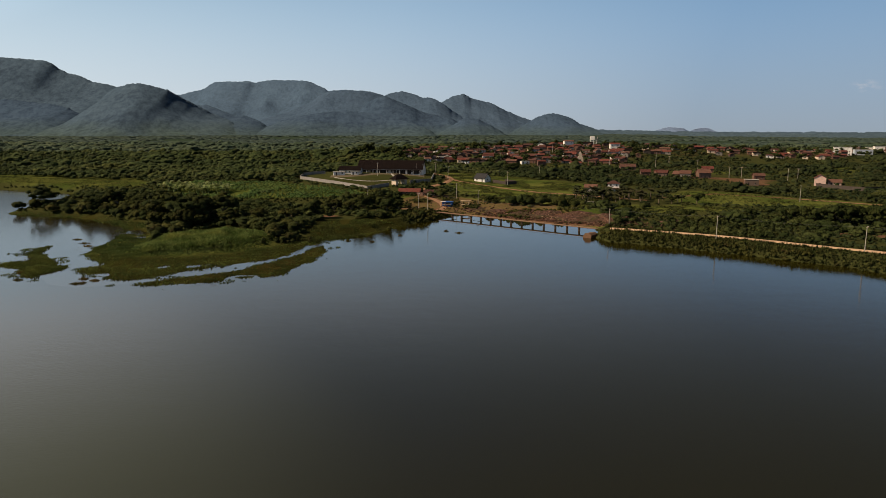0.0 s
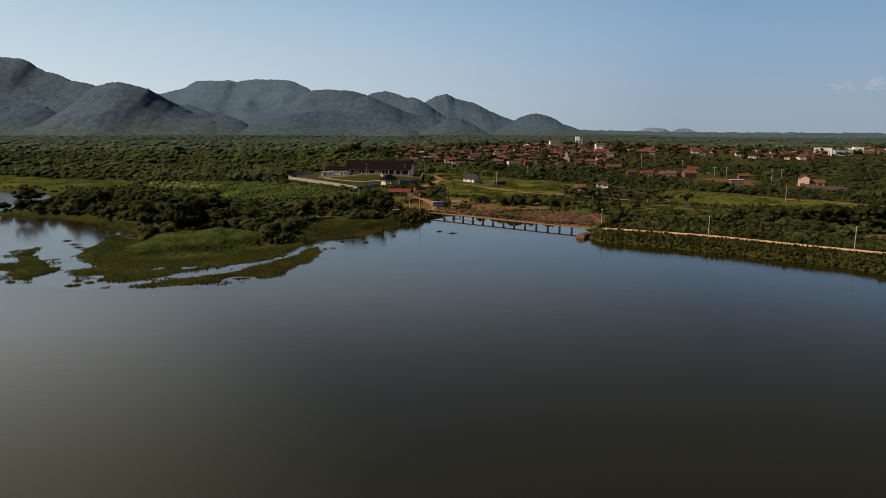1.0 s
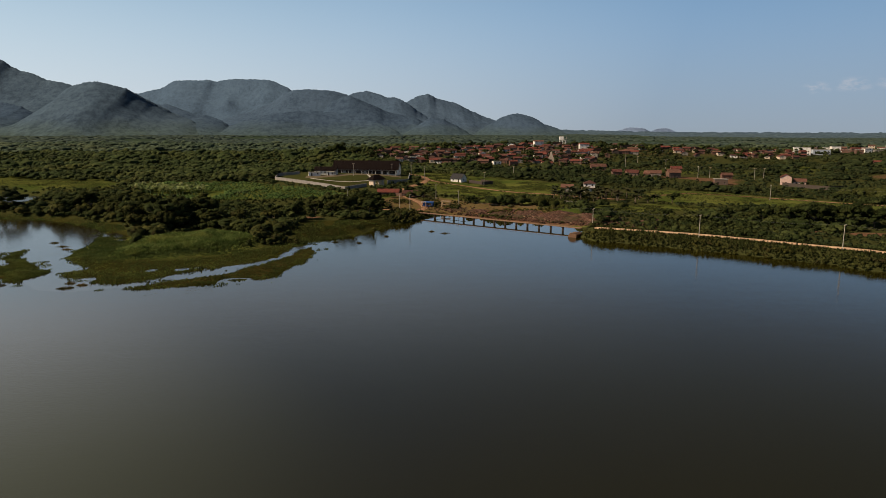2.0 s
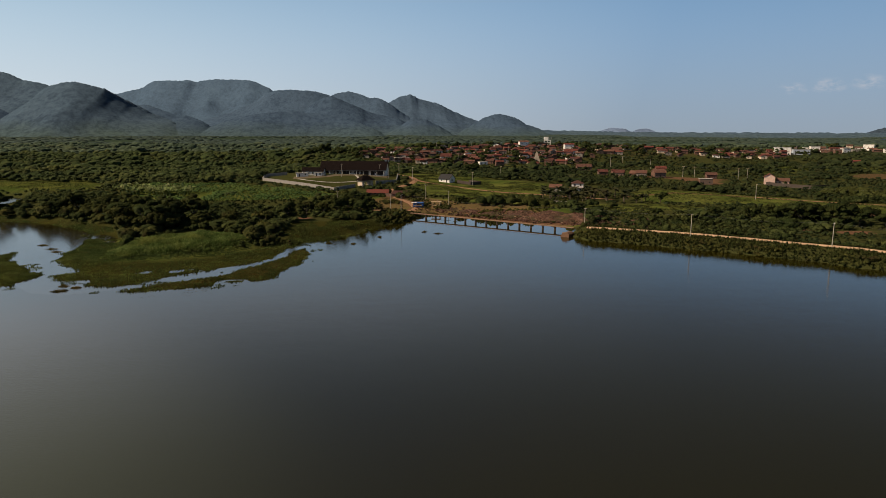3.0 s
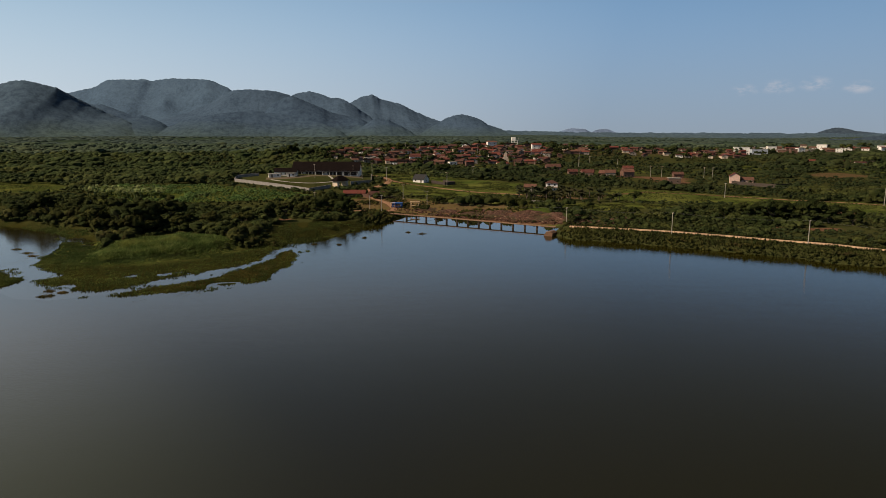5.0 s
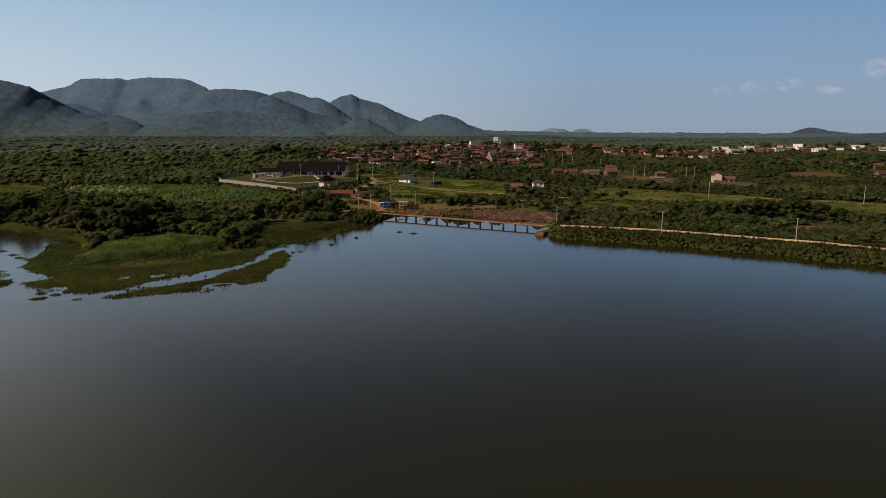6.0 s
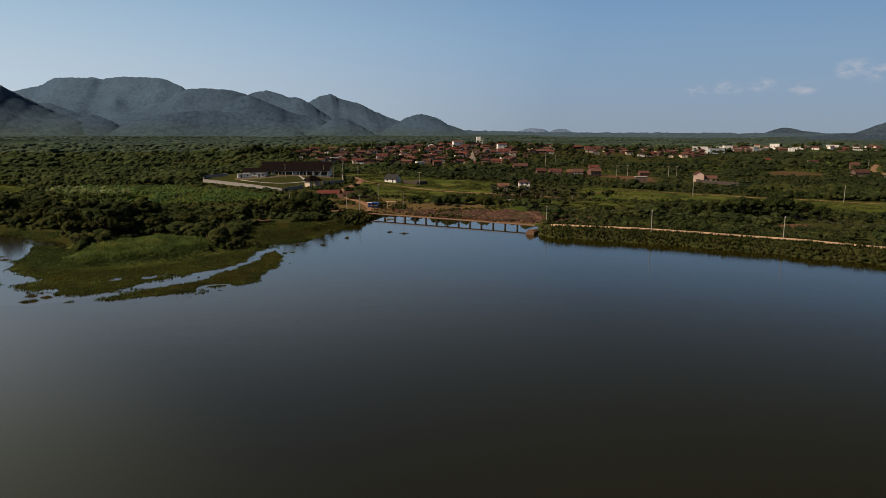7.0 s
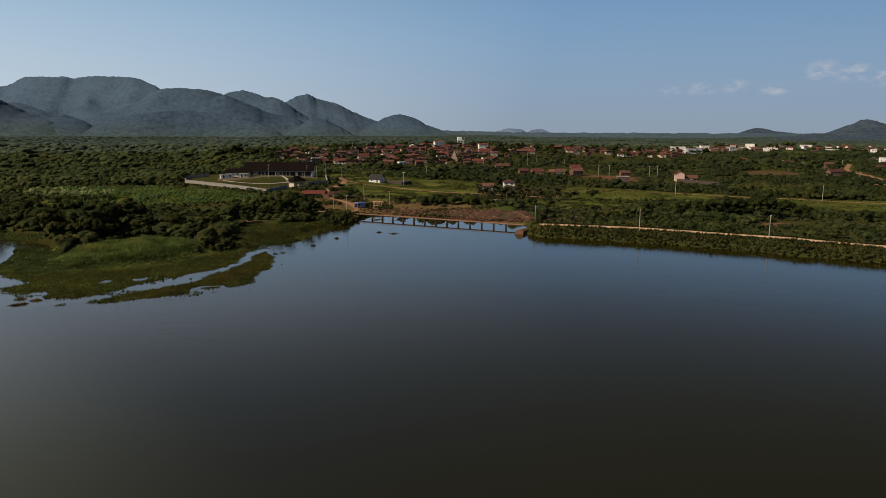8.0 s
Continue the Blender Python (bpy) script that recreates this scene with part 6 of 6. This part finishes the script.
field_of("reed_clumps", MARSH, (-240, 0, 165, 350), 36000, 0.62, 0.2, 3, M_REED, "taller ragged reed clumps in the marsh", "reeds", grng, 0.0, lambda x, y: (inside(x, y, MAIZE) < 0) & (vnoise(x, y, 11, 36) * 0.6 + vnoise(x, y, 4, 37) * 0.4 > 0.56), 9.0, 0.6)


def shallows(name, count, box, reach, height, width, material, label, seed, thresh=0.5):
    """Water plants that stand in the shallows, thinning out with the distance from the shore."""
    rng = np.random.default_rng(seed)
    x, y = rng.uniform(box[0], box[1], count), rng.uniform(box[2], box[3], count)
    out = -np.maximum(-inside(x, y, LAKE), np.maximum(inside(x, y, ISLET), inside(x, y, SPIT)))
    clump = vnoise(x, y, 5.5, seed) * 0.55 + vnoise(x, y, 2.0, seed + 1) * 0.45
    keep = (out > -1.5) & (out < reach) & (clump > thresh + 0.30 * np.clip(out / reach, 0, 1)) & (inside(x, y, MARSH) > -12) & (inside(x, y, SPIT) < 0)
    x, y = x[keep], y[keep]
    v, f, b = blades(x, y, np.zeros(len(x)), height * rng.uniform(0.5, 1.2, len(x)), width, 3, rng, 0.9)
    tagged(new(name, mesh_np(name, v, f, material, False, b)), label, "water plants", kind="stuff")


shallows("shallow_reeds", 60000, (-170, -30, 160, 300), 6.0, 0.42, 0.16, M_REED, "thin reeds standing in the shallows", 38, 0.56)
shallows("floating_weed", 30000, (-150, -40, 160, 250), 11.0, 0.14, 0.24, M_SPIT, "low floating weed strewn along the marsh edge", 46, 0.56)
field_of("lush_grass", LUSH, (-132, -62, 205, 262), 15000, 0.55, 0.3, 3, M_LUSH, "bright green grass round the maize", "grass", grng, 0.0)
field_of("bank_grass", None, (40, 230, 90, 262), 56000, 1.0, 0.24, 4, M_RANK, "rank green growth on the dam's slope", "bank growth", grng, 0.05, lambda x, y: (along(x, y, MAIN_ROAD) > 2.6) & (along(x, y, MAIN_ROAD) < 14))
field_of("lawn_grass", COMPOUND, (-98, -8, 406, 520), 12000, 0.32, 0.34, 2, M_GRASS, "uneven grass of the compound lawn", "grass", grng, 0.05, lambda x, y: (vnoise(x, y, 8, 44) > 0.42) & ((x + 38.5) ** 2 + (y - 499) ** 2 > 26 ** 2))
field_of("meadow_grass", MEADOW, (-10, 110, 375, 580), 16000, 0.55, 0.4, 3, M_GRASS, "rough grass of the open meadow", "grass", grng, 0.05, lambda x, y: (along(x, y, TRACK) > 1.6) & (vnoise(x, y, 9, 41) > 0.4))
field_of("pasture_grass", PASTURE, (125, 430, 210, 430), 26000, 0.5, 0.45, 3, M_GRASS, "rough grass of the open pasture", "grass", grng, 0.05, lambda x, y: vnoise(x, y, 9, 42) > 0.35)
field_of("glade_grass", GLADE, (60, 190, 290, 380), 16000, 0.5, 0.4, 3, M_GRASS, "rough grass of the glade below the palms", "grass", grng, 0.05, lambda x, y: vnoise(x, y, 9, 45) > 0.35)
field_of("bank_meadow_grass", BANK, (-430, -190, 425, 570), 14000, 0.5, 0.4, 3, M_GRASS, "short grass of the lagoon bank", "grass", grng, 0.05)
field_of("shelf_reeds", SHELF, (-58, -10, 240, 310), 9000, 0.6, 0.18, 3, M_REED, "ragged green sedge on the low shore", "reeds", grng, 0.0, lambda x, y: (inside(x, y, SAND) < 0) & (vnoise(x, y, 6, 79) > 0.25), 9.0, 0.8)
field_of("shore_grass", None, (-60, 10, 240, 330), 16000, 0.8, 0.22, 3, M_GRASS, "grass along the shore and the yard", "grass", grng, 0.05, lambda x, y: (vnoise(x, y, 12, 40) > 0.42) & (inside(x, y, SAND) < 0), 2.2)

field_of("lagoon_grass", None, (-235, -118, 250, 345), 30000, 0.45, 0.28, 3, M_LUSH, "bright green grass fringing the lagoon", "grass", grng, 0.0, lambda x, y: (-inside(x, y, LAKE) < 20) & (vnoise(x, y, 9, 43) > 0.3), 1.6)

# tufts standing in the shallows
trng = np.random.default_rng(8)


def tuft(x, y, r, label, n=70, tall=0.8, material=None):
    a, q = trng.uniform(0, math.tau, n), np.sqrt(trng.uniform(0, 1, n)) * r
    v, f, b = blades(np.cos(a) * q * 1.6, np.sin(a) * q * 0.7, np.full(n, -0.05), tall * (1.1 - 0.8 * q / r), 0.10, 4, trng, 0.8)
    ob = tagged(new("reed_tuft", mesh_np("reed_tuft", v, f, material or M_SPIT, False, b)), label, "reed tuft", "tufts in the water", "stuff")
    ob.location = (x, y, 0)


for x, y, r in ((6, 266.2, 1.3), (0.6, 271.2, 0.7), (-17.5, 258.6, 0.5), (-99, 178.5, 1.0), (-95, 176.5, 0.9), (-116, 177, 0.9), (-121, 186, 0.8), (-36, 245, 0.7), (-27, 243, 0.6), (-130, 238, 1.6), (-126, 232, 1.2), (-137, 246, 1.2),  (-98, 172.5, 1.1), (-96.6, 173.4, 0.7)):
    tuft(x, y, r, "olive tuft of reeds standing in shallow water")


for x, y, r in ((4.5, 309.2, 1.5), (12.7, 306.7, 2.2), (16.5, 302.5, 1.4), (33.6, 290, 1.0), (8.5, 313, 0.9)):
    tuft(x, y, r, "dark mat of floating water plants behind the footbridge", 90, 0.4, M_TREE)


for x, y, r in ((-93, 169.3, 0.5), (-91.6, 168.5, 0.4), (-90, 168.2, 0.5), (-88.4, 168, 0.35), (-87.2, 168.5, 0.5), (-85.6, 169.2, 0.4), (-106, 176, 0.5), (-103.5, 175.4, 0.4)):
    tuft(x, y, r, "small dark scrap of floating weed", 26, 0.16, M_REED)


# ---- shrubs near the water, then the woods
def shrub_kind(seed, r, h, material, label):
    rng = np.random.default_rng(seed)
    ob = thing("shrub", 0, 0, -100, 0, label, "shrub", "shrubs along the shore")
    bm = bmesh.new()
    for i in range(4):
        a = i * math.tau / 4 + seed
        tube(bm, (0.1 * math.cos(a), 0.1 * math.sin(a), -0.4), (0.5 * r * math.cos(a), 0.5 * r * math.sin(a), h * 0.55), 0.06, 0.025, 5)
    part("stem", bm, M_BARK, ob)
    c, rad = lobes(np.zeros(1), np.zeros(1), np.zeros(1), np.array([r]), np.array([h]), 8, rng)
    v, f, b = leaves(c, rad, 22, 0.36 * max(1, r / 2.5), rng, 0.88)
    b = b * 0.45 + v / np.array([r, r, h]) * 0.65 + np.array([0, 0, 0.15])
    b /= np.linalg.norm(b, axis=1, keepdims=True)
    part("crown", mesh_np("crown", v, f, material, False, b), None, ob)
    return ob


srng = np.random.default_rng(14)


def shrub_places(count, x0, x1, y0, y1, where, lo, hi):
    out = []
    while len(out) < count:
        x, y = srng.uniform(x0, x1, 400), srng.uniform(y0, y1, 400)
        for px, py in zip(x[where(x, y)], y[where(x, y)]):
            out.append((float(px), float(py), float(srng.uniform(lo, hi)), float(srng.uniform(0, 360))))
    return out[:count]


def on_bank(x, y):
    d = along(x, y, MAIN_ROAD)
    return (d > 6.5) & (d < 16) & (-inside(x, y, LAKE) > 1.0)


def by_marsh(x, y):
    return free(x, y) & (inside(x, y, MARSH) > -16)


def by_yard(x, y):
    return (inside(x, y, YARD) > 0) & (inside(x, y, RUBBLE) < -1) & (-inside(x, y, LAKE) > 2) & (along(x, y, LANE) > 4) & (vnoise(x, y, 15, 50) > 0.5)


for sd, sr, sh, sm, sl in ((1, 1.6, 1.7, M_SHRUB, "low green shrub on the dam's bank"), (2, 1.3, 1.3, M_SHRUB, "small leafy green shrub beside the dirt road")):
    stand(shrub_kind(sd, sr, sh, sm, sl), shrub_places(55, 60, 215, 100, 262, on_bank, 0.3, 0.65))
for sd, sr, sh, sm, sl in ((3, 3.2, 4.2, M_SHRUB, "rounded green shrub at the marsh edge"), (4, 2.8, 3.6, M_TREE, "dark green shrub at the marsh edge")):
    stand(shrub_kind(sd, sr, sh, sm, sl), shrub_places(40, -220, -10, 240, 345, by_marsh, 0.7, 1.3))
stand(shrub_kind(6, 4.6, 4.6, M_TREE, "broad dense dark bush beside the rubble yard"), [(-2, 383, 0.9, 30), (-8, 381, 0.8, 150), (36, 350, 1.1, 0), (41, 352, 1.25, 200), (43, 349, 1.25, 60), (50, 346, 1.2, 130), (58, 343, 1.2, 190), (66, 339, 0.75, 250), (48, 355, 0.95, 10), (57, 351, 0.9, 20), (65, 347, 0.8, 90), (-14, 394, 0.9, 40), (-4, 388, 0.8, 100), (-26, 381, 0.7, 10), (-17, 379, 0.6, 60), (-9, 378, 0.5, 200), (-30, 377, 0.8, 90), (-34, 383, 0.8, 130), (84, 344, 0.8, 10), (92, 340, 0.9, 70), (100, 334, 0.8, 120)])
stand(shrub_kind(7, 2.2, 2.2, M_SHRUB, "leafy bush hiding the bridge abutment's flank"), [(60.5, 253.5, 0.6, 0), (62, 250.5, 0.55, 60), (61, 258, 0.7, 300), (64, 260.5, 0.7, 20)])
stand(shrub_kind(5, 1.8, 1.7, M_SHRUB, "low scrubby bush in the dirt yard"), shrub_places(24, -36, 80, 290, 385, by_yard, 0.6, 1.2))


def woods(name, lo, hi, spacing, thresh, r, h, n_lobes, per, leaf, label, seed, material, core=0.9, side=0):
    """Many low crowns; side 1: the open scrub behind the dam and towards the village, side -1: the closed woods beyond the marsh."""
    rng = np.random.default_rng(seed)
    x, y = scatter(lo, hi, spacing, rng, (-0.74, 1.12))
    cover = vnoise(x, y, 38, 61) * 0.6 + vnoise(x, y, 13, 62) * 0.4
    keep = free(x, y) & (cover + rng.uniform(-0.12, 0.12, len(x)) > thresh + 0.12 * (inside(x, y, HAMLET) > 0) + 0.19 * np.clip((x - 30) / 80, 0, 1) * np.clip((y - 400) / 60, 0, 1) + 0.16 * (x > 75) * (y < 400))
    if side:
        keep &= side * (x - 20 - 0.05 * y + (vnoise(x, y, 60, 76) - 0.5) * 60) > 0
    x, y = x[keep], y[keep]
    z = ground_z(x, y)
    big = 0.2 + 1.2 * vnoise(x, y, 26, 63) + 0.5 * vnoise(x, y, 90, 66)
    big = np.where((x > 70) & (y < 400), big * (0.55 + 0.95 * vnoise(x, y, 17, 73)), big)
    rr, hh = r * big * rng.uniform(0.6, 1.3, len(x)), h * big * rng.uniform(0.6, 1.3, len(x))
    tall = rng.uniform(0, 1, len(x)) > 0.9
    rr, hh = rr * np.where(tall, 1.45, 1.0), hh * np.where(tall, 1.4, 1.0)
    inner = free(x * 1.05, y * 1.05) & free(x * 1.1, y * 1.1)
    hh, rr = hh * np.where(inner, 1.0, 0.36), rr * np.where(inner, 1.0, 0.6)
    hh = hh * np.where((x > 70) & (y < 400), 0.95, np.where((x < -100) & (y > 305) & (y < 425), 0.7, 1.0))
    c, rad = lobes(x, y, z, rr, hh, n_lobes, rng, 0.62)
    v, f, b = leaves(c, rad, per, leaf, rng, core)
    own = np.repeat(np.arange(len(x)), n_lobes)
    own = np.concatenate([np.repeat(own, per * 4), np.repeat(own, 12)])
    crown = (v - np.stack([x, y, z + hh * 0.1], 1)[own]) / np.stack([rr, rr, hh * 0.7], 1)[own]
    b = b * 0.34 + crown * 0.75 + np.array([0, 0, 0.36])
    b /= np.linalg.norm(b, axis=1, keepdims=True)
    me = mesh_np(name, v, f, material, False, b)
    tagged(new(name, me), label, "woods", kind="stuff")


woods("woods", 120, 400, 3.3, 0.31, 2.4, 3.0, 4, 11, 0.75, "dense low green scrub woodland near the reservoir", 71, M_SCRUB, 0.78)


def low_growth(name, spacing, box, where, r, h, leaf, label, seed, material=M_SHRUB, lobe=2, per=8):
    """A closed mat of knee-high leafy growth."""
    rng = np.random.default_rng(seed)
    x, y = np.meshgrid(np.arange(box[0], box[1], spacing), np.arange(box[2], box[3], spacing))
    x, y = x.ravel() + rng.uniform(-0.5, 0.5, x.size) * spacing, y.ravel() + rng.uniform(-0.5, 0.5, y.size) * spacing
    keep = where(x, y)
    x, y = x[keep], y[keep]
    z = ground_z(x, y)
    k2 = (0.3 + 1.3 * vnoise(x, y, 7, 67)) * rng.uniform(0.7, 1.3, len(x)) * np.clip((along(x, y, MAIN_ROAD) - 2) / 8, 0.3, 1)
    c, rad = lobes(x, y, z, r * k2, h * k2, lobe, rng)
    v, f, b = leaves(c, rad, per, leaf * 1.05, rng, 0.75, 0.8)
    tagged(new(name, mesh_np(name, v, f, material, False, b)), label, "undergrowth", kind="stuff")


low_growth("bank_growth", 1.6, (50, 232, 85, 262), lambda x, y: (along(x, y, MAIN_ROAD) > 3.0) & (along(x, y, MAIN_ROAD) < 26) & (ground_z(x, y) > -0.5) & ((-inside(x, y, LAKE) < 17) | (along(x, y, MAIN_ROAD) < 12)) & (vnoise(x, y, 8, 68) > 0.04), 1.0, 1.3, 0.42, "rank leafy growth covering the dam's slope", 81)
low_growth("crop", 2.1, (-192, -34, 366, 472), lambda x, y: (inside(x, y, CROP) + (vnoise(x, y, 6, 77) - 0.5) * 4 > 0) & (inside(x, y, COMPOUND) < -2) & (along(x, y, [(-124, 391), (-174, 410)]) > 11), 1.5, 1.0, 0.5, "bright green leafy crop in uneven rows", 86, M_CROP)
low_growth("yard_growth", 2.2, (-36, 130, 285, 400), lambda x, y: ((inside(x, y, YARD) > 0) | (inside(x, y, GROVE) > 0)) & (inside(x, y, RUBBLE) < 8) & (along(x, y, LANE) > 3.5) & (-inside(x, y, LAKE) > 1.5) & (vnoise(x, y, 12, 69) + 0.25 * (vnoise(x, y, 4, 74) - 0.5) > 0.57), 1.3, 1.0, 0.5, "scattered weeds and low bushes of the yard", 82)
low_growth("undergrowth", 3.7, (75, 345, 165, 400), lambda x, y: free(x, y, -1.5) & (along(x, y, MAIN_ROAD) > 5) & (x < 1.25 * y - 40) & (vnoise(x, y, 14, 70) > 0.25), 1.7, 1.2, 0.6, "low brushy undergrowth of the scrub behind the dam", 83, M_BUSH)
low_growth("undergrowth", 6.6, (-60, 760, 400, 840), lambda x, y: free(x, y, -1.0) & (x < 1.1 * y) & (vnoise(x, y, 25, 72) > 0.3), 3.0, 1.7, 1.1, "dry brushy undergrowth between fields and village", 85, M_BUSH, 1, 6)
low_growth("shore_growth", 1.7, (-75, 12, 238, 335), lambda x, y: (ground_z(x, y) > 0.1) & (-inside(x, y, LAKE) < 15) & (inside(x, y, YARD) < 0) & (inside(x, y, SAND) < -0.5) & (inside(x, y, SHELF) < vnoise(x, y, 6, 78) * 5 - 2.5) & (along(x, y, LANE) > 3) & (vnoise(x, y, 7, 71) > 0.3), 1.2, 1.2, 0.42, "leafy growth along the marshy shore", 84)
woods("woods", 400, 620, 4.1, 0.22, 3.1, 3.1, 2, 7, 0.95, "dense low green scrub woodland round the fields", 72, M_WOODS, 0.84, -1)
woods("woods", 400, 620, 4.6, 0.33, 3.1, 3.3, 3, 8, 0.95, "dark scattered scrub behind the fields", 76, M_BUSH, 0.82, 1)
woods("woods", 620, 930, 6.6, 0.24, 4.8, 3.6, 2, 3, 1.3, "rolling green scrub woodland round the village", 73, M_WOODS, 0.95, -1)
woods("woods", 620, 930, 7.2, 0.28, 4.6, 3.7, 2, 4, 1.4, "dark low scrub round the village", 77, M_BUSH, 0.95, 1)
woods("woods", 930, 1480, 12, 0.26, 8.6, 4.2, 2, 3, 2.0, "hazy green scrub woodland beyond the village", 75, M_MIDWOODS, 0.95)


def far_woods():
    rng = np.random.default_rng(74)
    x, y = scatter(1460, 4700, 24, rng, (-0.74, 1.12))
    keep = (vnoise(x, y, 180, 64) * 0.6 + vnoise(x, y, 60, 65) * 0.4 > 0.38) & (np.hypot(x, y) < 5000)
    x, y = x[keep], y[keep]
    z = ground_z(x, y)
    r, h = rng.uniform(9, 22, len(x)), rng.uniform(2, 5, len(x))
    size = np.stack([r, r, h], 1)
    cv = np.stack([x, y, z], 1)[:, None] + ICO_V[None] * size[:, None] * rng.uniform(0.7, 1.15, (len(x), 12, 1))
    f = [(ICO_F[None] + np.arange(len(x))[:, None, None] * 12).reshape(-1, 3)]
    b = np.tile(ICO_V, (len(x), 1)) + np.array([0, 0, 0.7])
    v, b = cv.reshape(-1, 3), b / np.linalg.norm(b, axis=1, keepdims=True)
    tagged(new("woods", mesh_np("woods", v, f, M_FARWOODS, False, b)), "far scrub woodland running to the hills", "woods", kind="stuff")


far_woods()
